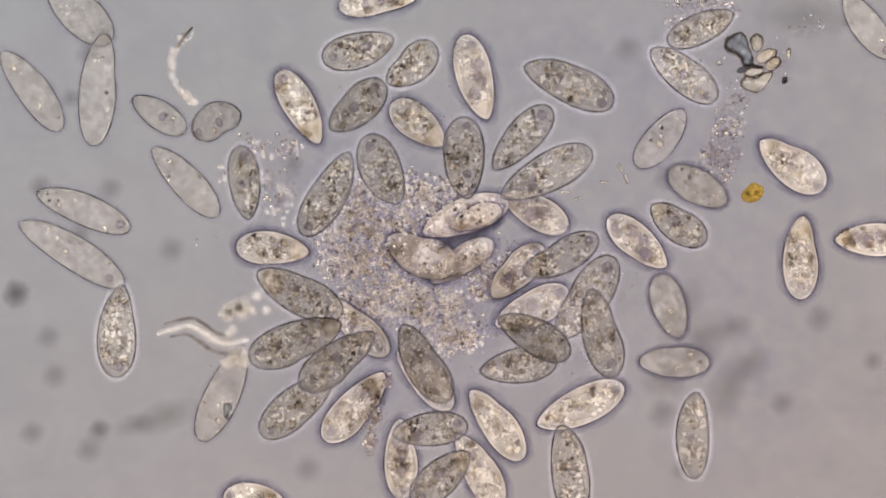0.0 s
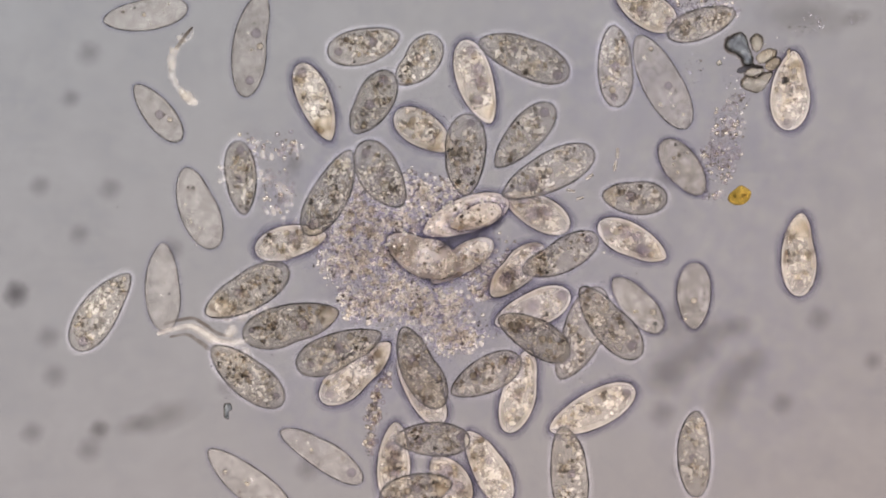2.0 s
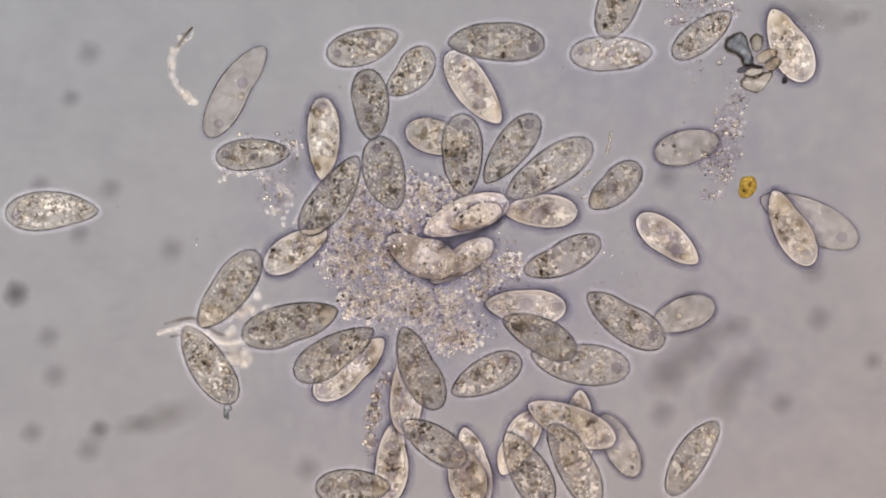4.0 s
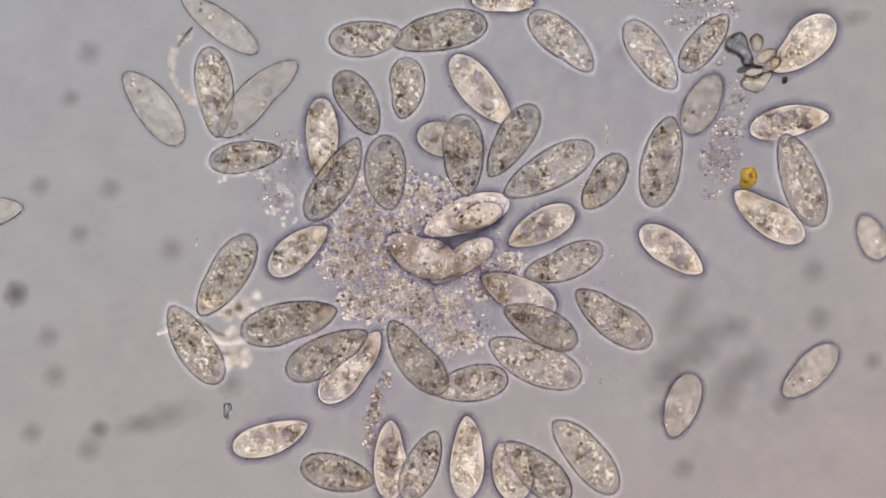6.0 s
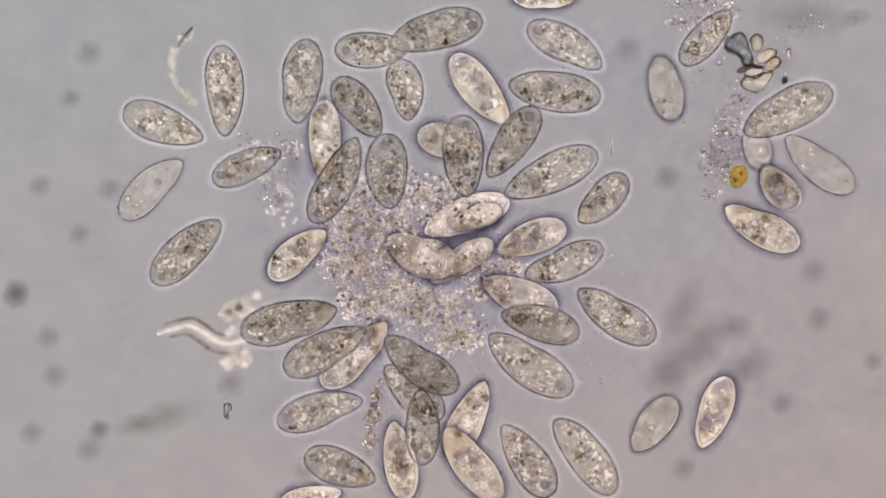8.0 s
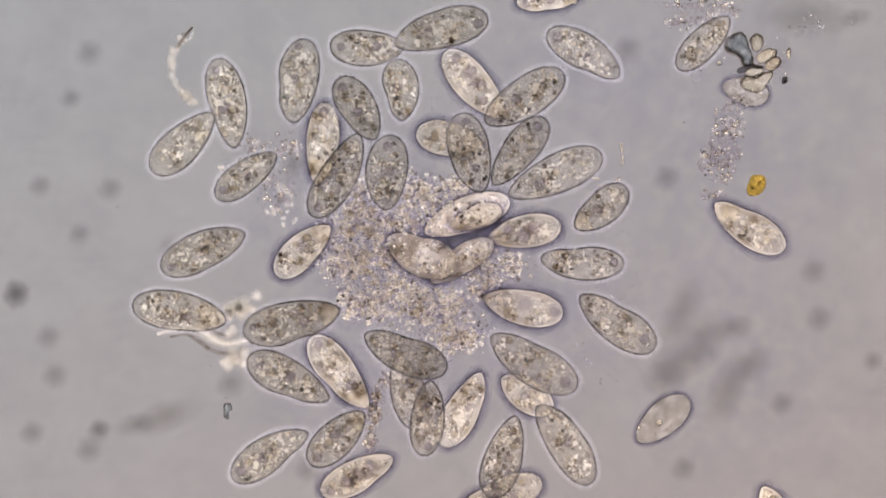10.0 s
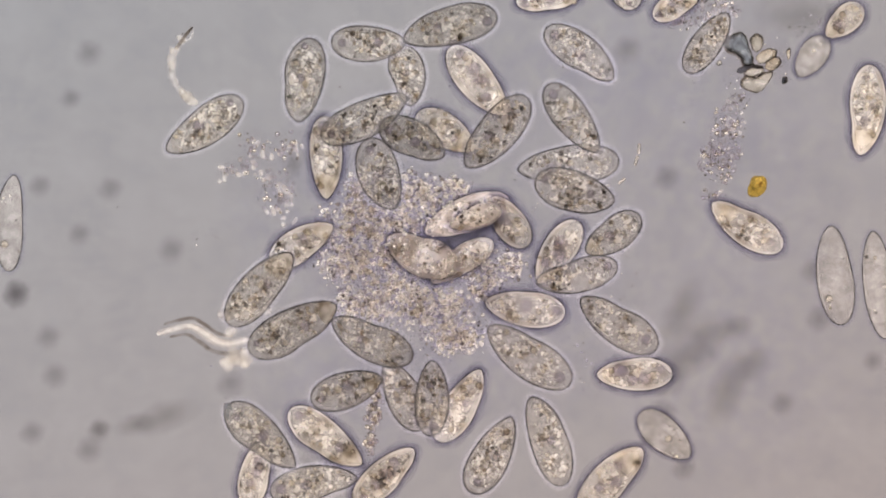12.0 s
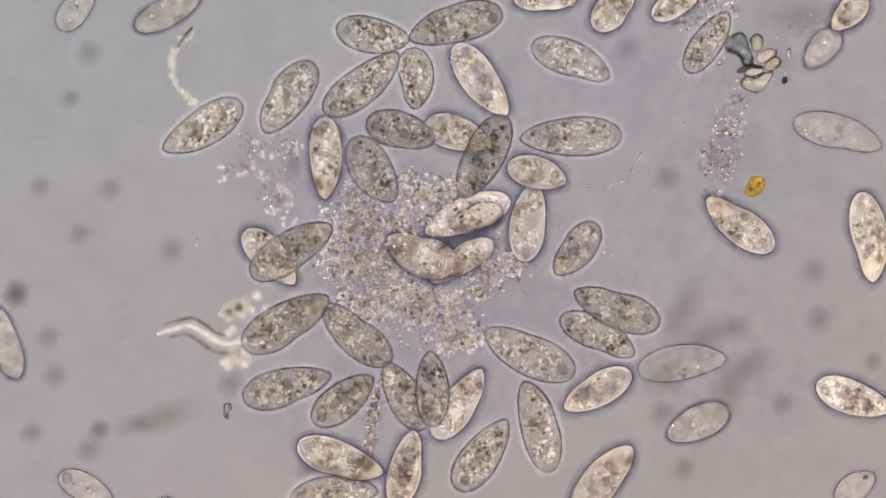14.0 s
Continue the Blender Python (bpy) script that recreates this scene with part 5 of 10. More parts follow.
    walk(CELLS[30], [
        (0.00, pose(0.2876, 0.4192, 0.111, 0, 0, -70.6)), (0.25, pose(0.2876, 0.4192, 0.111, 0, 0, -70.6)), (0.50, pose(0.2876, 0.3311, 0.111, 0, 0, -41.4)), (1.00, pose(0.2915, 0.3291, 0.111, 0, 0, -39.5)),
        (1.50, pose(0.2876, 0.3370, 0.111, 0, 0, -23.5)), (2.00, pose(0.2836, 0.3351, 0.111, 0, 0, -27.6)), (2.50, pose(0.2876, 0.3311, 0.111, 0, 0, -27.5)), (2.75, pose(0.2876, 0.4192, 0.111, 0, 0, -65.0)),
        (14.00, pose(0.2876, 0.4192, 0.111, 0, 0, -65.0))])
    walk(CELLS[31], [
        (0.00, pose(0.1586, 0.4588, 0.014, 0, 0, -62.7)), (0.71, pose(0.1586, 0.4588, 0.014, 0, 0, -62.7)), (1.00, pose(0.1586, 0.3163, 0.014, 0, 0, -21.8)), (1.29, pose(0.1586, 0.4588, 0.014, 0, 0, -62.7)),
        (14.00, pose(0.1586, 0.4588, 0.014, 0, 0, -62.7))])
    walk(CELLS[32], [
        (0.00, pose(-0.1664, 0.4560, 0.002, 0, 0, -70.8)), (0.50, pose(-0.1664, 0.4560, 0.002, 0, 0, -70.8)), (1.00, pose(-0.1664, 0.2068, 0.002, 0, 0, -41.9)), (1.50, pose(-0.1664, 0.4560, 0.002, 0, 0, -70.8)),
        (14.00, pose(-0.1664, 0.4560, 0.002, 0, 0, -70.8))])
    walk(CELLS[33], [
        (0.00, pose(-0.5109, 0.4617, 0.006, 0, 0, -81.0)), (2.66, pose(-0.5109, 0.4617, 0.006, 0, 0, -81.0)), (3.00, pose(-0.5109, 0.2934, 0.006, 0, 0, -67.4)), (3.51, pose(-0.5109, 0.4617, 0.006, 0, 0, -81.0)),
        (14.00, pose(-0.5109, 0.4617, 0.006, 0, 0, -81.0))])
    walk(CELLS[34], [
        (0.00, pose(-0.7207, 0.2598, 0.010, 0, 0, -13.6)), (2.72, pose(-0.7207, 0.2598, 0.010, 0, 0, -13.6)), (3.00, pose(-0.5826, 0.2598, 0.010, 0, 0, -34.1)), (3.46, pose(-0.7207, 0.2598, 0.010, 0, 0, -13.6)),
        (14.00, pose(-0.7207, 0.2598, 0.010, 0, 0, -13.6))])
    walk(CELLS[35], [
        (0.00, pose(0.7109, 0.2484, 0.014, 0, 0, -33.1)), (2.75, pose(0.7109, 0.2484, 0.014, 0, 0, -33.1)), (3.00, pose(0.6271, 0.2484, 0.014, 0, 0, -82.7)), (3.29, pose(0.7109, 0.2484, 0.014, 0, 0, -33.1)),
        (14.00, pose(0.7109, 0.2484, 0.014, 0, 0, -33.1))])
    walk(CELLS[36], [
        (0.00, pose(0.0316, 0.0448, 0.062, 0, 0, 20.3)), (14.00, pose(0.0346, 0.0466, 0.062, 0, 0, 21.5))])
    walk(CELLS[37], [
        (0.00, pose(-0.0300, -0.0060, 0.073, 0, 0, -24.0)), (14.00, pose(-0.0300, -0.0060, 0.073, 0, 0, -24.0))])
    walk(CELLS[38], [
        (0.00, pose(0.0266, -0.0180, 0.070, 0, 0, 34.0)), (14.00, pose(0.0266, -0.0180, 0.070, 0, 0, 34.0))])
    walk(CELLS[39], [
        (0.00, pose(0.0460, 0.0440, 0.110, 0, 0, 19.0)), (14.00, pose(0.0460, 0.0440, 0.110, 0, 0, 19.0))])
    walk(CELLS[40], [
        (0.00, pose(-0.3152, 0.1759, 0.162, 0, 60, -160.6)), (0.50, pose(-0.2334, 0.2802, 0.162, 0, 0, -167.3)), (1.00, pose(-0.2660, 0.2271, 0.162, 0, 0, -130.1)), (1.50, pose(-0.2739, 0.2035, 0.162, 0, 0, -159.3)),
        (2.00, pose(-0.2641, 0.2849, 0.162, 0, 0, -99.7)), (2.50, pose(-0.2330, 0.2487, 0.162, 0, 0, -90.0)), (3.00, pose(-0.2806, 0.2125, 0.162, 0, 0, -134.2)), (5.50, pose(-0.2904, 0.2310, 0.162, 0, 0, -100.3)),
        (6.00, pose(-0.2570, 0.2094, 0.162, 0, 0, -136.2)), (6.50, pose(-0.2432, 0.2239, 0.162, 0, 0, -129.1)), (7.00, pose(-0.2353, 0.2279, 0.162, 0, 0, -110.6)), (7.50, pose(-0.2530, 0.2180, 0.162, 0, 0, -104.9)),
        (7.99, pose(-0.2530, 0.4556, 0.162, 0, 0, -95.9)), (14.00, pose(-0.2530, 0.4556, 0.162, 0, 0, -95.9))])
    walk(CELLS[41], [
        (0.00, pose(-0.2007, 0.1983, 0.124, 0, 0, 118.6)), (0.50, pose(-0.1916, 0.1857, 0.124, 0, 0, 115.3)), (1.00, pose(-0.1829, 0.1165, 0.124, 0, 0, 69.0)), (1.50, pose(-0.1790, 0.2516, 0.124, 0, 0, 92.0)),
        (2.00, pose(-0.1790, 0.2054, 0.124, 0, 0, 111.7)), (2.50, pose(-0.1691, 0.1766, 0.124, 0, 0, 93.9)), (3.00, pose(-0.1671, 0.1556, 0.124, 0, 0, 92.2)), (5.50, pose(-0.1703, 0.1535, 0.124, 0, 0, 86.4)),
        (6.00, pose(-0.1703, 0.1535, 0.124, 0, 0, 90.0)), (6.50, pose(-0.1691, 0.1529, 0.124, 0, 0, 90.0)), (7.00, pose(-0.1678, 0.1517, 0.124, 0, 0, 90.0)), (7.50, pose(-0.1672, 0.1511, 0.124, 0, 0, 92.1)),
        (8.00, pose(-0.1666, 0.1511, 0.124, 0, 0, 90.0)), (10.50, pose(-0.1703, 0.1430, 0.124, 0, 0, 83.8)), (11.00, pose(-0.1632, 0.1292, 0.124, 0, 0, 91.8)), (12.00, pose(-0.1645, 0.1278, 0.124, 0, 0, 91.4)),
        (12.50, pose(-0.1651, 0.1272, 0.124, 0, 0, 90.0)), (13.00, pose(-0.1645, 0.1266, 0.124, 0, 0, 88.5)), (13.50, pose(-0.1658, 0.1266, 0.124, 0, 0, 88.5)), (14.00, pose(-0.1651, 0.1272, 0.124, 0, 0, 90.0))])
    walk(CELLS[42], [
        (0.00, pose(-0.1189, 0.2799, 0.124, 0, 0, -163.7)), (0.50, pose(-0.1214, 0.2775, 0.124, 0, 0, -163.7)), (1.00, pose(-0.1147, 0.2854, 0.124, 0, 0, -167.7)), (1.50, pose(-0.1098, 0.2793, 0.124, 0, 0, -159.4)),
        (2.00, pose(-0.1111, 0.2860, 0.124, 0, 0, -165.4)), (2.50, pose(-0.1153, 0.2848, 0.124, 0, 0, -163.7)), (3.00, pose(-0.1189, 0.2811, 0.124, 0, 0, -159.1)), (5.50, pose(-0.1019, 0.2951, 0.124, 0, 0, -172.9)),
        (6.00, pose(-0.1078, 0.2963, 0.124, 0, 0, -174.0)), (6.50, pose(-0.1098, 0.2852, 0.124, 0, 0, -171.3)), (7.00, pose(-0.1056, 0.2761, 0.124, 0, 0, -169.8)), (7.50, pose(-0.1019, 0.2773, 0.124, 0, 0, -172.7)),
        (8.00, pose(-0.0995, 0.2803, 0.124, 0, 0, -177.7)), (10.50, pose(-0.1069, 0.2849, 0.124, 0, 0, -181.9)), (11.00, pose(-0.1057, 0.2879, 0.124, 0, 0, -183.7)), (11.50, pose(-0.1051, 0.2897, 0.124, 0, 0, -181.8)),
        (12.00, pose(-0.1045, 0.2892, 0.124, 0, 0, -180.0)), (12.50, pose(-0.1051, 0.2892, 0.124, 0, 0, -180.0)), (13.00, pose(-0.1051, 0.2849, 0.124, 0, 0, -178.0)), (13.50, pose(-0.1009, 0.2903, 0.124, 0, 0, -180.0)),
        (14.00, pose(-0.0980, 0.3010, 0.124, 0, 0, -189.5))])
    walk(CELLS[43], [
        (0.00, pose(-0.0445, 0.2601, 0.062, 0, 0, 38.7)), (0.50, pose(-0.0403, 0.2601, 0.062, 0, 0, 42.8)), (1.00, pose(-0.0330, 0.2680, 0.062, 0, 0, 48.9)), (1.50, pose(-0.0342, 0.2644, 0.062, 0, 0, 46.6)),
        (2.00, pose(-0.0354, 0.2650, 0.062, 0, 0, 47.9)), (2.50, pose(-0.0378, 0.2595, 0.062, 0, 0, 41.4)), (3.00, pose(-0.0397, 0.2583, 0.062, 0, 0, 45.3)), (3.20, pose(-0.0409, 0.2570, 0.062, 0, 0, 45.3)),
        (5.50, pose(-0.0541, 0.2313, 0.062, 0, 0, 65.1)), (6.00, pose(-0.0535, 0.2264, 0.062, 0, 0, 84.1)), (6.50, pose(-0.0541, 0.2246, 0.062, 0, 0, 85.7)), (7.00, pose(-0.0535, 0.2234, 0.062, 0, 0, 87.6)),
        (7.50, pose(-0.0535, 0.2234, 0.062, 0, 0, 95.6)), (8.00, pose(-0.0547, 0.2240, 0.062, 0, 0, 99.3)), (10.50, pose(-0.0614, 0.2238, 0.062, 0, 0, 94.4)), (11.00, pose(-0.0584, 0.2299, 0.062, 0, 0, 96.7)),
        (11.50, pose(-0.0541, 0.2373, 0.062, 0, 0, 98.9)), (12.00, pose(-0.0517, 0.2440, 0.062, 0, 0, 99.1)), (12.50, pose(-0.0529, 0.2421, 0.062, 0, 0, 98.8)), (13.00, pose(-0.0523, 0.2427, 0.062, 0, 0, 96.9)),
        (13.50, pose(-0.0498, 0.2433, 0.062, 0, 0, 96.7)), (14.00, pose(-0.0402, 0.2401, 0.062, 0, 0, 91.7))])
    walk(CELLS[44], [
        (0.00, pose(-0.1191, 0.1992, 0.177, 0, 0, 41.4)), (0.50, pose(-0.1140, 0.1973, 0.177, 0, 0, 44.3)), (1.00, pose(-0.0974, 0.1996, 0.177, 0, 0, 49.8)), (1.50, pose(-0.1045, 0.1992, 0.177, 0, 0, 50.6)),
        (2.00, pose(-0.0985, 0.2040, 0.177, 0, 0, 58.4)), (2.50, pose(-0.0997, 0.2057, 0.177, 0, 0, 64.1)), (3.00, pose(-0.0991, 0.2032, 0.177, 0, 0, 71.0)), (5.30, pose(-0.1161, 0.1988, 0.177, 0, 0, 116.0)),
        (5.50, pose(-0.1185, 0.1976, 0.177, 0, 0, 116.1)), (6.00, pose(-0.1191, 0.2030, 0.177, 0, 0, 119.7)), (6.50, pose(-0.1191, 0.2012, 0.177, 0, 0, 120.6)), (7.00, pose(-0.1191, 0.2000, 0.177, 0, 0, 120.5)),
        (7.50, pose(-0.1179, 0.1969, 0.177, 0, 0, 124.3)), (8.00, pose(-0.1191, 0.1969, 0.177, 0, 0, 127.0)), (10.50, pose(-0.1191, 0.1953, 0.177, 0, 0, 119.5)), (11.00, pose(-0.1132, 0.1992, 0.177, 0, 0, 127.3)),
        (11.50, pose(-0.0483, 0.1580, 0.177, 0, 0, 129.1)), (12.00, pose(-0.0424, 0.1521, 0.177, 0, 0, 153.4)), (12.50, pose(-0.0699, 0.1462, 0.177, 0, 0, 143.1)), (13.00, pose(-0.0640, 0.1599, 0.177, 0, 0, 177.7)),
        (13.50, pose(-0.0798, 0.1521, 0.177, 0, 0, 139.1)), (14.00, pose(-0.0589, 0.1639, 0.177, 0, 0, 164.0))])
    walk(CELLS[45], [
        (0.00, pose(0.0459, 0.2405, 0.123, 0, 0, 105.1)), (0.50, pose(0.0478, 0.2405, 0.123, 0, 0, 103.7)), (1.00, pose(0.0508, 0.2448, 0.123, 0, 0, 104.1)), (1.50, pose(0.0490, 0.2260, 0.123, 0, 0, 109.1)),
        (2.00, pose(0.0474, 0.2339, 0.123, 0, 0, 108.0)), (2.50, pose(0.0435, 0.2359, 0.123, 0, 0, 111.8)), (3.00, pose(0.0431, 0.2319, 0.123, 0, 0, 116.7)), (5.30, pose(0.0497, 0.2228, 0.123, 0, 0, 132.9)),
        (5.50, pose(0.0534, 0.2222, 0.123, 0, 0, 131.9)), (6.00, pose(0.0534, 0.2228, 0.123, 0, 0, 130.9)), (6.50, pose(0.0522, 0.2240, 0.123, 0, 0, 131.0)), (7.00, pose(0.0534, 0.2240, 0.123, 0, 0, 130.9)),
        (7.50, pose(0.0534, 0.2246, 0.123, 0, 0, 130.0)), (8.00, pose(0.0522, 0.2240, 0.123, 0, 0, 129.2)), (10.50, pose(0.0435, 0.2321, 0.123, 0, 0, 132.3)), (11.00, pose(0.0441, 0.2333, 0.123, 0, 0, 129.2)),
        (11.50, pose(0.0429, 0.2357, 0.123, 0, 0, 128.9)), (12.00, pose(0.0490, 0.2351, 0.123, 0, 0, 130.2)), (12.50, pose(0.0502, 0.2339, 0.123, 0, 0, 128.4)), (13.00, pose(0.0526, 0.2345, 0.123, 0, 0, 129.3)),
        (13.50, pose(0.0502, 0.2357, 0.123, 0, 0, 129.2)), (14.00, pose(0.0532, 0.2369, 0.123, 0, 0, 126.3))])
    walk(CELLS[46], [
        (0.00, pose(0.1745, 0.2275, 0.207, 0, 0, -23.3)), (0.50, pose(0.1439, 0.2442, 0.207, 0, 0, -22.8)), (1.00, pose(0.1439, 0.2365, 0.207, 0, 0, -30.9)), (1.50, pose(0.1379, 0.2437, 0.207, 0, 0, -25.0)),
        (2.00, pose(0.1121, 0.2646, 0.207, 0, 0, -20.9)), (2.50, pose(0.0811, 0.2813, 0.207, 0, 0, -6.9)), (3.00, pose(0.0850, 0.2840, 0.207, 0, 0, -4.5)), (5.50, pose(0.0153, 0.2954, 0.207, 0, 0, 9.7)),
        (6.00, pose(-0.0043, 0.2993, 0.207, 0, 0, 13.1)), (6.50, pose(-0.0043, 0.2965, 0.207, 0, 0, 15.4)), (7.00, pose(-0.0004, 0.2946, 0.207, 0, 0, 14.3)), (7.50, pose(-0.0118, 0.3005, 0.207, 0, 0, 15.9)),
        (8.00, pose(-0.0102, 0.3005, 0.207, 0, 0, 15.9)), (10.50, pose(0.0008, 0.3044, 0.207, 0, 0, 16.7)), (11.00, pose(0.0047, 0.3083, 0.207, 0, 0, 16.7)), (11.50, pose(0.0078, 0.3083, 0.207, 0, 0, 16.5)),
        (12.00, pose(0.0098, 0.3071, 0.207, 0, 0, 15.0)), (12.50, pose(0.0106, 0.3083, 0.207, 0, 0, 16.2)), (13.00, pose(0.0118, 0.3083, 0.207, 0, 0, 15.9)), (13.50, pose(0.0133, 0.3091, 0.207, 0, 0, 15.2)),
        (14.00, pose(0.0176, 0.3102, 0.207, 0, 0, 16.3))])
    walk(CELLS[47], [
        (0.00, pose(0.3385, 0.2451, 0.067, 0, 0, -37.7)), (0.50, pose(0.3127, 0.2491, 0.067, 0, 0, -39.6)), (1.00, pose(0.2948, 0.2590, 0.067, 0, 0, -39.3)), (1.50, pose(0.2849, 0.2571, 0.067, 0, 0, -53.5)),
        (2.00, pose(0.2420, 0.2571, 0.067, 0, 0, -87.4)), (2.50, pose(0.2173, 0.2888, 0.067, 0, 0, -69.2)), (2.75, pose(0.2124, 0.2795, 0.067, 0, 0, -104.6)), (3.00, pose(0.2074, 0.2702, 0.067, 0, 0, -139.9)),
        (4.25, pose(0.2497, 0.2779, 0.067, 0, 0, -182.4)), (5.50, pose(0.2920, 0.2857, 0.067, 0, 0, -225.0)), (6.00, pose(0.2928, 0.2729, 0.067, 0, 0, -234.5)), (6.50, pose(0.2718, 0.2928, 0.067, 0, 42, -206.1)),
        (6.79, pose(0.2718, 0.4356, 0.067, 0, 0, -244.4)), (14.00, pose(0.2718, 0.4356, 0.067, 0, 0, -244.4))])
    walk(CELLS[48], [
        (0.00, pose(0.3582, 0.3072, 0.180, 0, 0, -155.6)), (0.50, pose(0.3551, 0.3119, 0.180, 0, 0, -156.8)), (1.00, pose(0.3621, 0.3174, 0.180, 0, 0, -164.7)), (1.50, pose(0.3594, 0.3150, 0.180, 0, 0, -161.1)),
        (2.00, pose(0.3594, 0.3138, 0.180, 0, 0, -161.1)), (2.50, pose(0.3614, 0.3056, 0.180, 0, 0, -155.1)), (3.00, pose(0.3602, 0.3032, 0.180, 0, 0, -150.3)), (5.50, pose(0.3624, 0.2878, 0.180, 0, 0, -131.7)),
        (6.00, pose(0.3636, 0.2866, 0.180, 0, 0, -129.4)), (6.50, pose(0.3594, 0.2848, 0.180, 0, 0, -131.7)), (7.00, pose(0.3606, 0.2830, 0.180, 0, 0, -133.0)), (7.50, pose(0.3606, 0.2854, 0.180, 0, 0, -133.0)),
        (8.00, pose(0.3660, 0.2944, 0.180, 0, 0, -132.9)), (10.50, pose(0.3619, 0.2857, 0.180, 0, 0, -134.7)), (11.00, pose(0.3667, 0.2887, 0.180, 0, 0, -127.6)), (11.50, pose(0.3661, 0.2875, 0.180, 0, 0, -126.7)),
        (12.00, pose(0.3673, 0.2869, 0.180, 0, 0, -125.6)), (12.50, pose(0.3661, 0.2875, 0.180, 0, 0, -126.7)), (13.00, pose(0.3655, 0.2851, 0.180, 0, 0, -128.1)), (13.50, pose(0.3715, 0.2900, 0.180, 0, 0, -121.8)),
        (14.00, pose(0.3679, 0.2875, 0.180, 0, 0, -125.0))])
    walk(CELLS[49], [
        (0.00, pose(0.4937, 0.1191, 0.006, 0, 0, -36.8)), (0.50, pose(0.4885, 0.1227, 0.006, 0, 0, -79.8)), (1.00, pose(0.4853, 0.1927, 0.006, 0, 0, -73.3)), (1.50, pose(0.4885, 0.2207, 0.006, 0, 0, -81.9)),
        (2.00, pose(0.4921, 0.2244, 0.006, 0, 0, -94.2)), (2.50, pose(0.4988, 0.2274, 0.006, 0, 0, -89.4)), (3.00, pose(0.4806, 0.2914, 0.006, 0, 0, -136.1)), (3.83, pose(0.4883, 0.2892, 0.006, 0, 0, -77.0)),
        (4.67, pose(0.4962, 0.2869, 0.006, 0, 0, -17.8)), (5.50, pose(0.5040, 0.2845, 0.006, 0, 0, 41.3)), (6.00, pose(0.5095, 0.2889, 0.006, 0, 0, 41.1)), (6.50, pose(0.5285, 0.3146, 0.006, 0, 0, 40.4)),
        (6.75, pose(0.5285, 0.4374, 0.006, 0, 0, 70.1)), (14.00, pose(0.5285, 0.4374, 0.006, 0, 0, 70.1))])
    walk(CELLS[50], [
        (0.00, pose(-0.0348, 0.1746, 0.123, 0, 0, 141.3)), (0.50, pose(-0.0367, 0.1726, 0.123, 0, 0, 144.5)), (1.00, pose(-0.0221, 0.1707, 0.123, 0, 0, 141.5)), (1.50, pose(-0.0328, 0.1707, 0.123, 0, 0, 143.6)),
        (2.00, pose(-0.0269, 0.1647, 0.123, 0, 0, 147.0)), (2.50, pose(-0.0308, 0.1707, 0.123, 0, 0, 155.6)), (3.00, pose(-0.0237, 0.1620, 0.123, 0, 0, 160.8)), (5.30, pose(0.0069, 0.1515, 0.123, 0, 0, 164.9)),
        (5.50, pose(0.0081, 0.1509, 0.123, 0, 0, 166.6)), (6.00, pose(0.0099, 0.1509, 0.123, 0, 0, 167.0)), (6.50, pose(0.0087, 0.1509, 0.123, 0, 0, 167.0)), (7.00, pose(0.0099, 0.1515, 0.123, 0, 0, 165.3)),
        (7.50, pose(0.0093, 0.1515, 0.123, 0, 0, 164.9)), (8.00, pose(0.0099, 0.1497, 0.123, 0, 0, 167.0)), (10.50, pose(0.0079, 0.1533, 0.123, 0, 0, 167.2)), (11.00, pose(-0.0040, 0.1509, 0.123, 0, 0, 163.6)),
        (11.50, pose(0.0126, 0.1549, 0.123, 0, 0, 165.3)), (12.00, pose(0.0036, 0.1640, 0.123, 0, 0, 148.5)), (12.50, pose(-0.0012, 0.1588, 0.123, 0, 0, 152.2)), (13.00, pose(0.0146, 0.1521, 0.123, 0, 0, 160.2)),
        (13.50, pose(0.0067, 0.1549, 0.123, 0, 0, 157.2)), (14.00, pose(0.0205, 0.1608, 0.123, 0, 0, 160.7))])
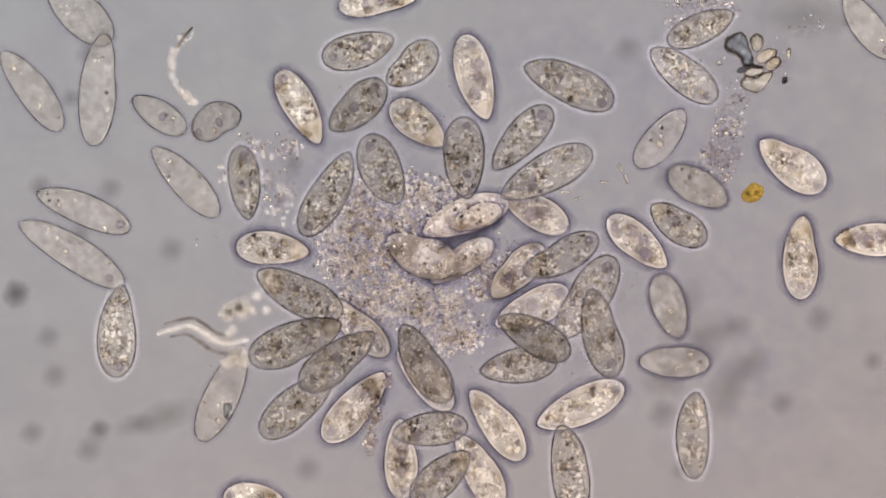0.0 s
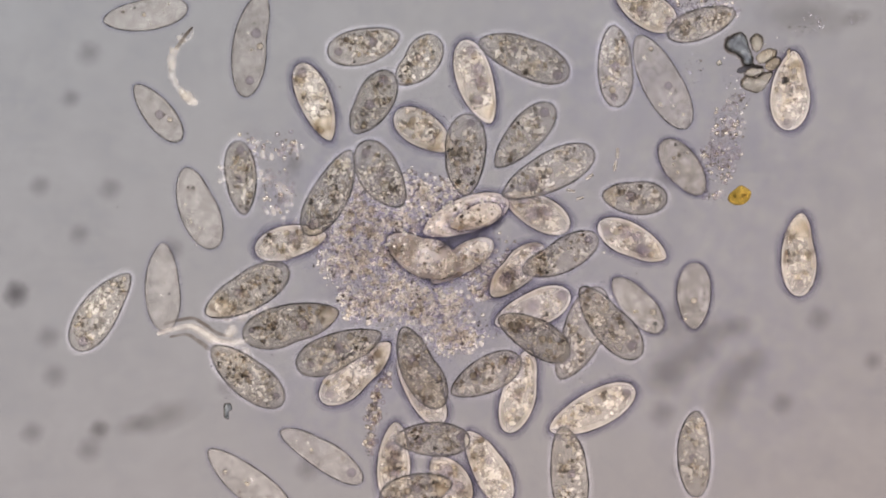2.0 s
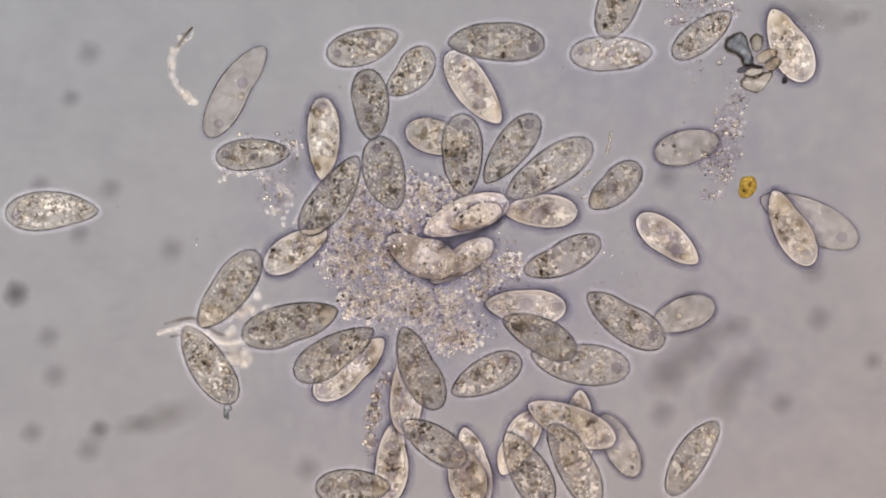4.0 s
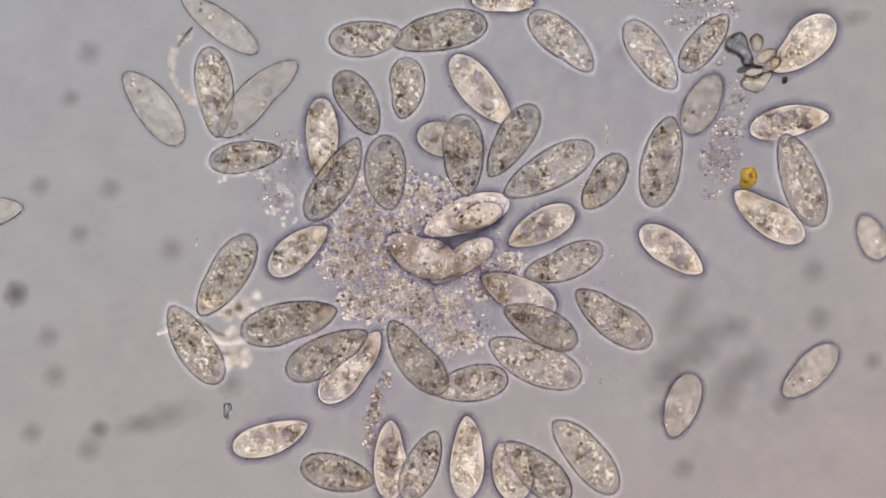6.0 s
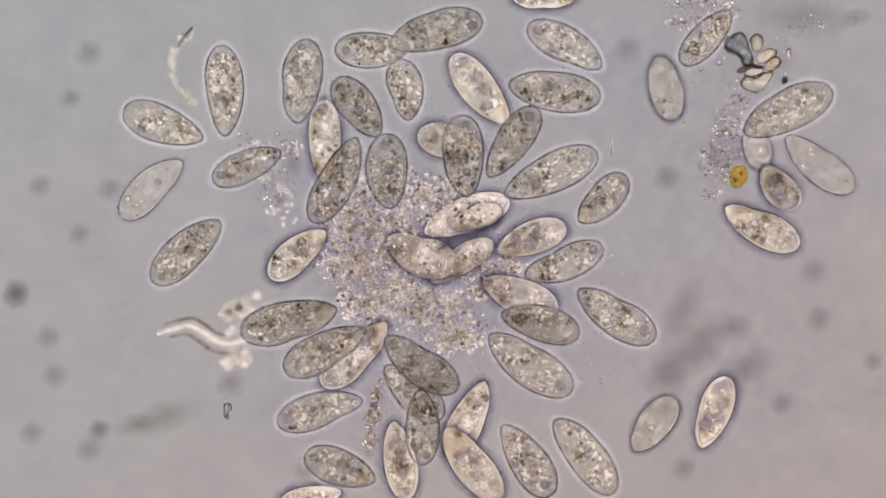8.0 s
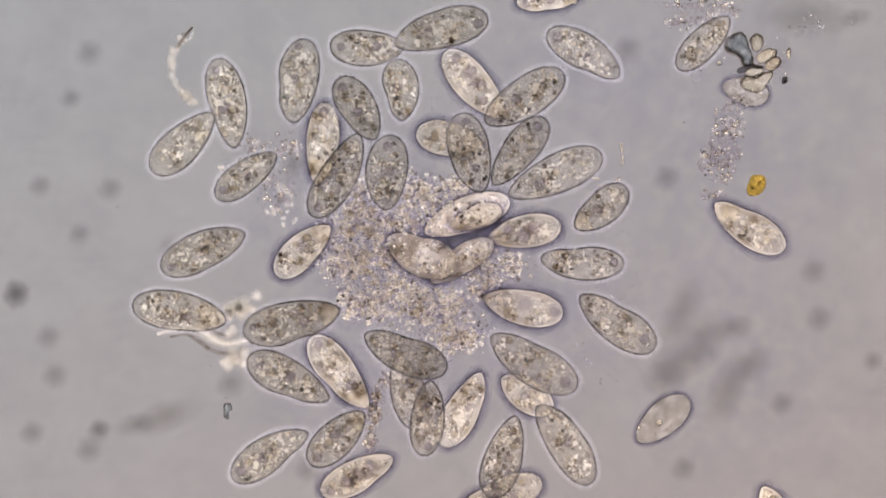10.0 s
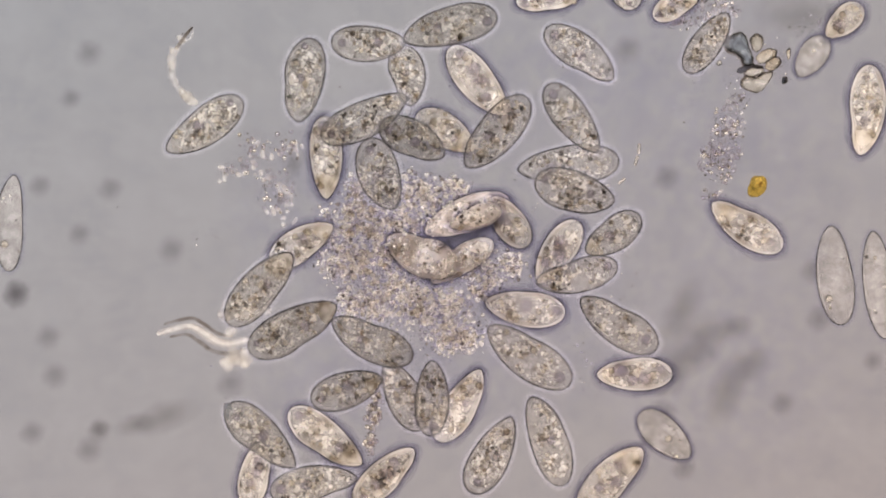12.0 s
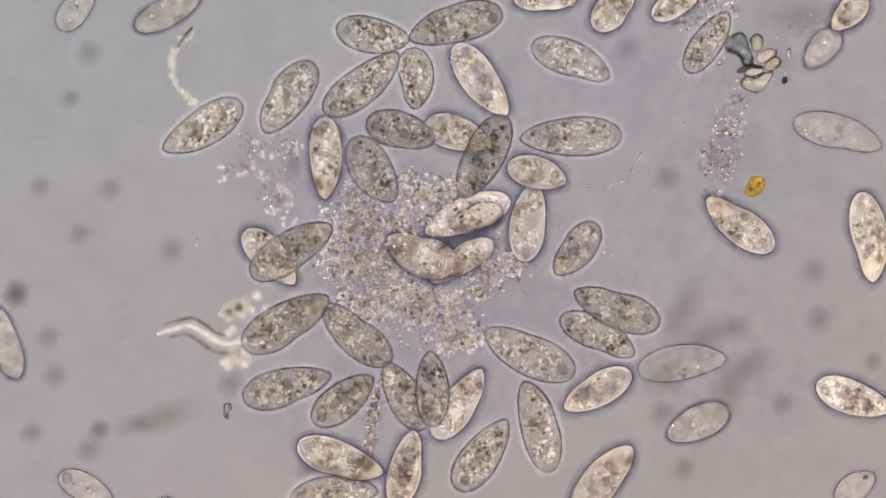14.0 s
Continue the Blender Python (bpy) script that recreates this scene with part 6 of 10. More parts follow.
    walk(CELLS[51], [
        (0.00, pose(0.0309, 0.1264, 0.210, 0, 0, 93.0)), (0.50, pose(0.0309, 0.1276, 0.210, 0, 0, 93.0)), (1.00, pose(0.0315, 0.1300, 0.210, 0, 0, 88.4)), (1.50, pose(0.0321, 0.1300, 0.210, 0, 0, 90.0)),
        (2.00, pose(0.0327, 0.1306, 0.210, 0, 0, 88.4)), (2.50, pose(0.0327, 0.1306, 0.210, 0, 0, 88.4)), (3.00, pose(0.0303, 0.1312, 0.210, 0, 0, 88.4)), (5.30, pose(0.0282, 0.1300, 0.210, 0, 0, 98.3)),
        (5.50, pose(0.0288, 0.1300, 0.210, 0, 0, 96.8)), (6.00, pose(0.0300, 0.1300, 0.210, 0, 0, 93.7)), (6.50, pose(0.0294, 0.1300, 0.210, 0, 0, 95.3)), (7.00, pose(0.0300, 0.1300, 0.210, 0, 0, 93.7)),
        (7.50, pose(0.0294, 0.1300, 0.210, 0, 0, 95.3)), (8.00, pose(0.0300, 0.1288, 0.210, 0, 0, 93.7)), (8.20, pose(0.0294, 0.1282, 0.210, 0, 0, 92.2)), (10.50, pose(0.0407, 0.1351, 0.210, 0, 0, 118.4)),
        (11.00, pose(0.0458, 0.1363, 0.210, 0, 0, 142.0)), (11.50, pose(0.0881, 0.1085, 0.210, 0, 0, 159.0)), (12.00, pose(0.1829, 0.0811, 0.210, 0, 0, 164.7)), (12.50, pose(0.3180, 0.0204, 0.210, 0, 0, 135.0)),
        (13.00, pose(0.4597, -0.2236, 0.210, 0, 0, 130.5)), (13.42, pose(0.4597, -0.4280, 0.210, 0, 0, 106.2)), (14.00, pose(0.4597, -0.4280, 0.210, 0, 0, 106.2))])
    walk(CELLS[52], [
        (0.00, pose(0.1092, 0.1532, 0.215, 0, 0, 47.4)), (0.50, pose(0.1097, 0.1538, 0.215, 0, 0, 47.4)), (1.00, pose(0.1104, 0.1550, 0.215, 0, 0, 48.5)), (1.50, pose(0.1127, 0.1562, 0.215, 0, 0, 48.5)),
        (2.00, pose(0.1127, 0.1568, 0.215, 0, 0, 47.4)), (2.50, pose(0.1115, 0.1592, 0.215, 0, 0, 49.4)), (3.00, pose(0.1014, 0.1460, 0.215, 0, 0, 50.7)), (3.20, pose(0.0966, 0.1346, 0.215, 0, 0, 49.6)),
        (5.30, pose(0.0935, 0.1489, 0.215, 0, 0, 58.0)), (5.50, pose(0.0947, 0.1495, 0.215, 0, 0, 57.3)), (6.00, pose(0.0959, 0.1495, 0.215, 0, 0, 57.3)), (6.50, pose(0.0959, 0.1495, 0.215, 0, 0, 57.3)),
        (7.00, pose(0.0971, 0.1489, 0.215, 0, 0, 56.4)), (7.50, pose(0.0965, 0.1477, 0.215, 0, 0, 55.1)), (8.00, pose(0.0965, 0.1477, 0.215, 0, 0, 55.1)), (8.20, pose(0.0875, 0.1315, 0.215, 0, 0, 59.9)),
        (10.50, pose(0.1158, 0.1370, 0.215, 0, 0, 50.6)), (11.00, pose(0.1249, 0.1389, 0.215, 0, 0, 51.1)), (11.50, pose(0.1350, 0.1483, 0.215, 0, 0, 60.9)), (12.00, pose(0.1800, 0.1808, 0.215, 0, 0, 127.1)),
        (12.50, pose(0.2168, 0.1358, 0.215, 0, 0, 90.8)), (12.67, pose(0.2547, 0.1426, 0.215, 0, 0, 143.1)), (12.83, pose(0.2925, 0.1494, 0.215, 0, 0, 195.4)), (13.00, pose(0.3303, 0.1562, 0.215, 0, 0, 247.7)),
        (13.50, pose(0.3041, 0.2924, 0.215, 0, 0, 304.4)), (13.78, pose(0.3041, 0.4303, 0.215, 0, 0, 283.8)), (14.00, pose(0.3041, 0.4303, 0.215, 0, 0, 283.8))])
    walk(CELLS[53], [
        (0.00, pose(0.1443, 0.1053, 0.144, 0, 0, 27.4)), (0.50, pose(0.1443, 0.1047, 0.144, 0, 0, 26.2)), (1.00, pose(0.1454, 0.1041, 0.144, 0, 0, 25.1)), (1.50, pose(0.1467, 0.1053, 0.144, 0, 0, 25.1)),
        (2.00, pose(0.1467, 0.1059, 0.144, 0, 0, 26.3)), (2.50, pose(0.1449, 0.1113, 0.144, 0, 0, 30.1)), (3.00, pose(0.1455, 0.1119, 0.144, 0, 0, 32.6)), (3.20, pose(0.1479, 0.1095, 0.144, 0, 0, 32.6)),
        (5.50, pose(0.1466, 0.1121, 0.144, 0, 0, 32.5)), (6.00, pose(0.1472, 0.1091, 0.144, 0, 0, 28.7)), (6.50, pose(0.1478, 0.1072, 0.144, 0, 0, 27.0)), (7.00, pose(0.1490, 0.1054, 0.144, 0, 0, 25.8)),
        (7.50, pose(0.1490, 0.1054, 0.144, 0, 0, 25.8)), (8.00, pose(0.1503, 0.1048, 0.144, 0, 0, 24.8)), (10.50, pose(0.1569, 0.1033, 0.144, 0, 0, 23.6)), (11.00, pose(0.1597, 0.1009, 0.144, 0, 0, 23.2)),
        (11.50, pose(0.1735, 0.0954, 0.144, 0, 0, 23.9)), (12.00, pose(0.1750, 0.1171, 0.144, 0, 0, 5.0)), (12.50, pose(0.1715, 0.1329, 0.144, 0, 0, 5.0)), (13.00, pose(0.1664, 0.1348, 0.144, 0, 0, 16.4)),
        (13.50, pose(0.1703, 0.1467, 0.144, 0, 0, 6.7)), (14.00, pose(0.1782, 0.1565, 0.144, 0, 0, 1.7))])
    walk(CELLS[54], [
        (0.00, pose(0.1294, 0.0525, 0.054, 0, 0, -27.9)), (0.50, pose(0.1300, 0.0525, 0.054, 0, 0, -27.0)), (1.00, pose(0.1307, 0.0525, 0.054, 0, 0, -26.1)), (1.50, pose(0.1313, 0.0525, 0.054, 0, 0, -27.0)),
        (2.00, pose(0.1313, 0.0525, 0.054, 0, 0, -27.0)), (2.50, pose(0.1325, 0.0531, 0.054, 0, 0, -23.7)), (3.00, pose(0.1332, 0.0537, 0.054, 0, 0, -21.3)), (5.50, pose(0.1434, 0.0400, 0.054, 0, 0, 29.1)),
        (6.00, pose(0.1385, 0.0309, 0.054, 0, 0, 27.8)), (6.50, pose(0.1361, 0.0267, 0.054, 0, 0, 26.6)), (7.00, pose(0.1311, 0.0212, 0.054, 0, 0, 25.1)), (7.50, pose(0.1269, 0.0175, 0.054, 0, 0, 24.5)),
        (8.00, pose(0.1244, 0.0145, 0.054, 0, 0, 20.3)), (10.50, pose(0.1142, 0.0247, 0.054, 0, 0, 1.8)), (11.00, pose(0.1599, 0.0223, 0.054, 0, 0, -22.6)), (11.25, pose(0.1639, 0.0080, 0.054, 0, 0, 31.4)),
        (11.50, pose(0.1679, -0.0064, 0.054, 0, 0, 85.3)), (12.00, pose(0.1619, -0.0044, 0.054, 0, 0, 57.3)), (12.25, pose(0.1678, 0.0240, 0.054, 0, 0, 9.3)), (12.50, pose(0.1738, 0.0525, 0.054, 0, 0, -38.7)),
        (12.95, pose(0.1738, 0.4165, 0.054, 0, 0, -69.5)), (14.00, pose(0.1738, 0.4165, 0.054, 0, 0, -69.5))])
    walk(CELLS[55], [
        (0.00, pose(-0.0838, 0.1110, 0.160, 0, 0, 114.6)), (0.50, pose(-0.0858, 0.1102, 0.160, 0, 0, 117.0)), (1.00, pose(-0.0807, 0.1071, 0.160, 0, 0, 114.9)), (1.50, pose(-0.0866, 0.1031, 0.160, 0, 0, 121.7)),
        (2.00, pose(-0.0854, 0.1043, 0.160, 0, 0, 121.8)), (2.50, pose(-0.0841, 0.1049, 0.160, 0, 0, 118.0)), (3.00, pose(-0.0812, 0.1049, 0.160, 0, 0, 113.3)), (5.50, pose(-0.0785, 0.1071, 0.160, 0, 0, 96.0)),
        (6.00, pose(-0.0779, 0.1065, 0.160, 0, 0, 94.5)), (6.50, pose(-0.0779, 0.1071, 0.160, 0, 0, 94.4)), (7.00, pose(-0.0773, 0.1077, 0.160, 0, 0, 92.6)), (7.50, pose(-0.0767, 0.1077, 0.160, 0, 0, 91.0)),
        (8.00, pose(-0.0761, 0.1083, 0.160, 0, 0, 92.8)), (10.50, pose(-0.0763, 0.1058, 0.160, 0, 0, 85.3)), (11.00, pose(-0.0781, 0.1052, 0.160, 0, 0, 90.8)), (11.50, pose(-0.0824, 0.1046, 0.160, 0, 0, 100.5)),
        (12.00, pose(-0.0867, 0.1046, 0.160, 0, 0, 109.8)), (12.50, pose(-0.0976, 0.1071, 0.160, 0, 0, 123.7)), (13.00, pose(-0.0958, 0.1077, 0.160, 0, 0, 124.1)), (13.50, pose(-0.0994, 0.1077, 0.160, 0, 0, 126.5)),
        (14.00, pose(-0.0970, 0.1107, 0.160, 0, 0, 123.2))])
    walk(CELLS[56], [
        (0.00, pose(-0.1627, 0.0771, 0.142, 0, 0, -119.4)), (0.50, pose(-0.1620, 0.0729, 0.142, 0, 0, -122.4)), (1.00, pose(-0.1578, 0.0717, 0.142, 0, 0, -128.9)), (1.50, pose(-0.1609, 0.0777, 0.142, 0, 0, -117.4)),
        (2.00, pose(-0.1597, 0.0789, 0.142, 0, 0, -117.5)), (2.50, pose(-0.1572, 0.0753, 0.142, 0, 0, -126.1)), (3.00, pose(-0.1572, 0.0747, 0.142, 0, 0, -126.9)), (5.50, pose(-0.1577, 0.0789, 0.142, 0, 0, -121.8)),
        (6.00, pose(-0.1528, 0.0980, 0.142, 0, 0, -121.4)), (6.50, pose(-0.1522, 0.0974, 0.142, 0, 0, -119.5)), (7.00, pose(-0.1510, 0.0962, 0.142, 0, 0, -117.1)), (7.50, pose(-0.1510, 0.0962, 0.142, 0, 0, -117.1)),
        (8.00, pose(-0.1510, 0.0962, 0.142, 0, 0, -117.1)), (8.20, pose(-0.1510, 0.0962, 0.142, 0, 0, -117.1)), (10.50, pose(-0.1471, 0.1104, 0.142, 0, 0, -121.6)), (11.00, pose(-0.1341, 0.1506, 0.142, 0, 0, -132.6)),
        (11.50, pose(-0.1195, 0.1723, 0.142, 0, 0, -142.1)), (12.00, pose(-0.1104, 0.1841, 0.142, 0, 0, -153.1)), (12.50, pose(-0.0986, 0.1940, 0.142, 0, 0, -190.5)), (13.00, pose(-0.0907, 0.2039, 0.142, 0, 0, -201.9)),
        (13.50, pose(-0.0931, 0.2078, 0.142, 0, 0, -209.2)), (14.00, pose(-0.1136, 0.2315, 0.142, 0, 0, -140.7))])
    walk(CELLS[57], [
        (0.00, pose(-0.2756, 0.0917, 0.201, 0, 0, 96.5)), (0.50, pose(-0.2748, 0.0909, 0.201, 0, 0, 102.1)), (1.00, pose(-0.2822, 0.0898, 0.201, 0, 0, 114.0)), (1.50, pose(-0.2795, 0.1015, 0.201, 0, 0, 92.3)),
        (2.00, pose(-0.2807, 0.0988, 0.201, 0, 0, 95.3)), (2.50, pose(-0.2834, 0.1066, 0.201, 0, 0, 136.5)), (3.00, pose(-0.2618, 0.1313, 0.201, 0, 0, 170.7)), (5.50, pose(-0.2716, 0.1290, 0.201, 0, 0, 187.7)),
        (6.00, pose(-0.2734, 0.1280, 0.201, 0, 0, 188.3)), (6.50, pose(-0.2716, 0.1262, 0.201, 0, 0, 193.5)), (7.00, pose(-0.2711, 0.1238, 0.201, 0, 0, 197.3)), (7.50, pose(-0.2711, 0.1190, 0.201, 0, 0, 200.5)),
        (8.00, pose(-0.2723, 0.1149, 0.201, 0, 0, 203.3)), (10.50, pose(-0.2736, 0.1007, 0.201, 0, 0, 216.9)), (11.00, pose(-0.2775, 0.1090, 0.201, 0, 0, 180.0)), (11.64, pose(-0.2775, 0.4204, 0.201, 0, 0, 234.0)),
        (14.00, pose(-0.2775, 0.4204, 0.201, 0, 0, 234.0))])
    walk(CELLS[58], [
        (0.00, pose(-0.2385, -0.0004, 0.111, 0, 0, 175.2)), (0.50, pose(-0.2365, 0.0000, 0.111, 0, 0, 173.3)), (1.00, pose(-0.2397, 0.0067, 0.111, 0, 0, 174.6)), (1.50, pose(-0.2306, 0.0107, 0.111, 0, 0, 178.2)),
        (2.00, pose(-0.2130, 0.0088, 0.111, 0, 0, 193.0)), (2.50, pose(-0.2105, 0.0039, 0.111, 0, 0, 200.6)), (3.00, pose(-0.2105, 0.0027, 0.111, 0, 0, 205.2)), (3.20, pose(-0.2092, 0.0020, 0.111, 0, 0, 206.9)),
        (5.30, pose(-0.2046, -0.0062, 0.111, 0, 0, 214.4)), (5.50, pose(-0.2046, -0.0062, 0.111, 0, 0, 214.4)), (6.00, pose(-0.2021, -0.0019, 0.111, 0, 0, 218.7)), (6.50, pose(-0.2009, -0.0032, 0.111, 0, 0, 218.7)),
        (7.00, pose(-0.2003, -0.0056, 0.111, 0, 0, 222.4)), (7.50, pose(-0.2033, -0.0074, 0.111, 0, 0, 220.0)), (8.00, pose(-0.2033, -0.0074, 0.111, 0, 0, 220.0)), (10.50, pose(-0.1947, 0.0003, 0.111, 0, 0, 222.9)),
        (11.00, pose(-0.1953, 0.0027, 0.111, 0, 0, 221.8)), (11.50, pose(-0.1959, 0.0034, 0.111, 0, 0, 219.2)), (12.00, pose(-0.1977, 0.0064, 0.111, 0, 0, 211.8)), (12.50, pose(-0.1990, 0.0028, 0.111, 0, 0, 211.8)),
        (13.00, pose(-0.2148, -0.0150, 0.111, 0, 0, 219.6)), (13.25, pose(-0.2247, -0.0045, 0.111, 0, 0, 180.9)), (13.50, pose(-0.2346, 0.0059, 0.111, 0, 0, 142.2)), (14.00, pose(-0.2425, -0.0119, 0.111, 0, 0, 133.2))])
    walk(CELLS[59], [
        (0.00, pose(-0.1997, -0.0621, 0.170, 0, 0, -27.0)), (0.50, pose(-0.2053, -0.0680, 0.170, 0, 0, -19.0)), (1.00, pose(-0.2332, -0.0550, 0.170, 0, 0, -15.2)), (1.50, pose(-0.2666, -0.0523, 0.170, 0, 0, 15.7)),
        (2.00, pose(-0.2731, -0.0584, 0.170, 0, 0, 29.2)), (2.50, pose(-0.2905, -0.0621, 0.170, 0, 0, 35.7)), (3.00, pose(-0.2941, -0.0645, 0.170, 0, 0, 39.3)), (3.20, pose(-0.2946, -0.0645, 0.170, 0, 0, 42.1)),
        (5.30, pose(-0.3031, -0.0362, 0.170, 0, 0, 60.2)), (5.50, pose(-0.3007, -0.0356, 0.170, 0, 0, 56.2)), (6.00, pose(-0.3025, -0.0368, 0.170, 0, 0, 56.7)), (6.50, pose(-0.2953, -0.0326, 0.170, 0, 0, 57.6)),
        (7.00, pose(-0.3236, -0.0857, 0.170, 0, 0, 69.1)), (7.50, pose(-0.3885, -0.1290, 0.170, 0, 0, 46.0)), (8.00, pose(-0.6952, -0.2351, 0.170, 0, 0, 33.7)), (8.83, pose(-0.5597, -0.1758, 0.170, 0, 0, 87.5)),
        (9.67, pose(-0.4241, -0.1164, 0.170, 0, 0, 141.4)), (10.50, pose(-0.2886, -0.0570, 0.170, 0, 0, 195.2)), (11.00, pose(-0.2442, -0.0527, 0.170, 0, 0, 165.7)), (11.50, pose(-0.2261, -0.0554, 0.170, 0, 0, 168.1)),
        (12.00, pose(-0.2548, -0.0554, 0.170, 0, 0, 228.1)), (12.50, pose(-0.2489, -0.0248, 0.170, 0, 0, 250.5)), (13.00, pose(-0.2312, -0.0149, 0.170, 0, 0, 230.2)), (13.50, pose(-0.2115, -0.0031, 0.170, 0, 0, 220.2)),
        (14.00, pose(-0.2111, -0.0024, 0.170, 0, 0, 212.0))])
    walk(CELLS[60], [
        (0.00, pose(-0.2053, -0.1282, 0.187, 0, 0, -158.5)), (0.50, pose(-0.2096, -0.1270, 0.187, 0, 0, -163.5)), (1.00, pose(-0.2137, -0.1167, 0.187, 0, 0, -165.1)), (1.50, pose(-0.2131, -0.1072, 0.187, 0, 0, -164.7)),
        (2.00, pose(-0.2114, -0.1041, 0.187, 0, 0, -165.6)), (2.50, pose(-0.2114, -0.1059, 0.187, 0, 0, -164.5)), (3.00, pose(-0.2114, -0.1047, 0.187, 0, 0, -164.4)), (5.50, pose(-0.2149, -0.1030, 0.187, 0, 0, -164.5)),
        (6.00, pose(-0.2143, -0.1013, 0.187, 0, 0, -166.1)), (6.50, pose(-0.2143, -0.1013, 0.187, 0, 0, -166.1)), (7.00, pose(-0.2143, -0.1019, 0.187, 0, 0, -164.9)), (7.50, pose(-0.2143, -0.1006, 0.187, 0, 0, -164.8)),
        (8.00, pose(-0.2143, -0.1001, 0.187, 0, 0, -166.0)), (10.50, pose(-0.2088, -0.1011, 0.187, 0, 0, -166.2)), (11.00, pose(-0.2070, -0.1108, 0.187, 0, 0, -163.9)), (11.50, pose(-0.2052, -0.1120, 0.187, 0, 0, -158.6)),
        (12.00, pose(-0.2087, -0.1102, 0.187, 0, 0, -151.6)), (12.50, pose(-0.2112, -0.1072, 0.187, 0, 0, -150.5)), (13.00, pose(-0.2178, -0.1029, 0.187, 0, 0, -152.2)), (13.50, pose(-0.2171, -0.1024, 0.187, 0, 0, -150.5)),
        (14.00, pose(-0.2184, -0.1018, 0.187, 0, 0, -149.4))])
    walk(CELLS[61], [
        (0.00, pose(-0.2041, -0.2198, 0.151, 0, 0, -140.7)), (0.50, pose(-0.2060, -0.2179, 0.151, 0, 0, -140.4)), (1.00, pose(-0.2100, -0.2186, 0.151, 0, 0, -88.1)), (1.50, pose(-0.2198, -0.2060, 0.151, 0, 0, -59.3)),
        (2.00, pose(-0.2730, -0.1765, 0.151, 0, 0, -38.7)), (2.50, pose(-0.3203, -0.1655, 0.151, 0, 0, -46.7)), (3.00, pose(-0.3321, -0.1627, 0.151, 0, 0, -57.8)), (5.50, pose(-0.3152, -0.1596, 0.151, 0, 0, -56.1)),
        (6.00, pose(-0.3459, -0.1332, 0.151, 0, 0, -57.3)), (6.50, pose(-0.3597, -0.0957, 0.151, 0, 0, -80.6)), (7.00, pose(-0.3853, -0.0425, 0.151, 0, 0, -111.8)), (7.50, pose(-0.3597, 0.0039, 0.151, 0, 0, -139.2)),
        (8.00, pose(-0.3577, -0.0039, 0.151, 0, 0, -137.9)), (10.50, pose(-0.3321, -0.0032, 0.151, 0, 0, -158.8)), (11.00, pose(-0.3711, -0.0122, 0.151, 0, 0, -126.2)), (11.69, pose(-0.7105, -0.0122, 0.151, 0, 0, -158.5)),
        (14.00, pose(-0.7105, -0.0122, 0.151, 0, 0, -158.5))])
    walk(CELLS[62], [
        (0.00, pose(-0.1461, -0.1539, 0.207, 0, 0, -143.5)), (0.50, pose(-0.1461, -0.1422, 0.207, 0, 0, -152.5)), (1.00, pose(-0.1532, -0.1434, 0.207, 0, 0, -150.4)), (1.50, pose(-0.1422, -0.1402, 0.207, 0, 0, -157.5)),
        (2.00, pose(-0.1440, -0.1408, 0.207, 0, 0, -158.2)), (2.50, pose(-0.1464, -0.1445, 0.207, 0, 0, -153.2)), (3.00, pose(-0.1482, -0.1445, 0.207, 0, 0, -147.8)), (3.20, pose(-0.1482, -0.1445, 0.207, 0, 0, -147.8)),
        (5.30, pose(-0.1610, -0.1437, 0.207, 0, 0, -151.3)), (5.50, pose(-0.1622, -0.1431, 0.207, 0, 0, -150.1)), (6.00, pose(-0.1604, -0.1449, 0.207, 0, 0, -152.0)), (6.50, pose(-0.1598, -0.1461, 0.207, 0, 0, -155.1)),
        (7.00, pose(-0.1592, -0.1461, 0.207, 0, 0, -155.7)), (7.50, pose(-0.1610, -0.1443, 0.207, 0, 0, -156.4)), (8.00, pose(-0.1634, -0.1401, 0.207, 0, 0, -152.6)), (8.20, pose(-0.1634, -0.1395, 0.207, 0, 0, -151.4)),
        (10.50, pose(-0.2315, -0.1982, 0.207, 0, 0, -214.7)), (11.00, pose(-0.2440, -0.2174, 0.207, 0, 0, -214.6)), (11.50, pose(-0.2511, -0.2401, 0.207, 0, 0, -217.5)), (12.00, pose(-0.2519, -0.2597, 0.207, 0, 0, -222.6)),
        (12.25, pose(-0.2460, -0.2362, 0.207, 0, 0, -181.3)), (12.50, pose(-0.2401, -0.2127, 0.207, 0, 0, -140.0)), (13.00, pose(-0.2185, -0.1876, 0.207, 0, 0, -153.3)), (13.50, pose(-0.2119, -0.1877, 0.207, 0, 0, -158.8)),
        (14.00, pose(-0.2161, -0.1907, 0.207, 0, 0, -164.9))])
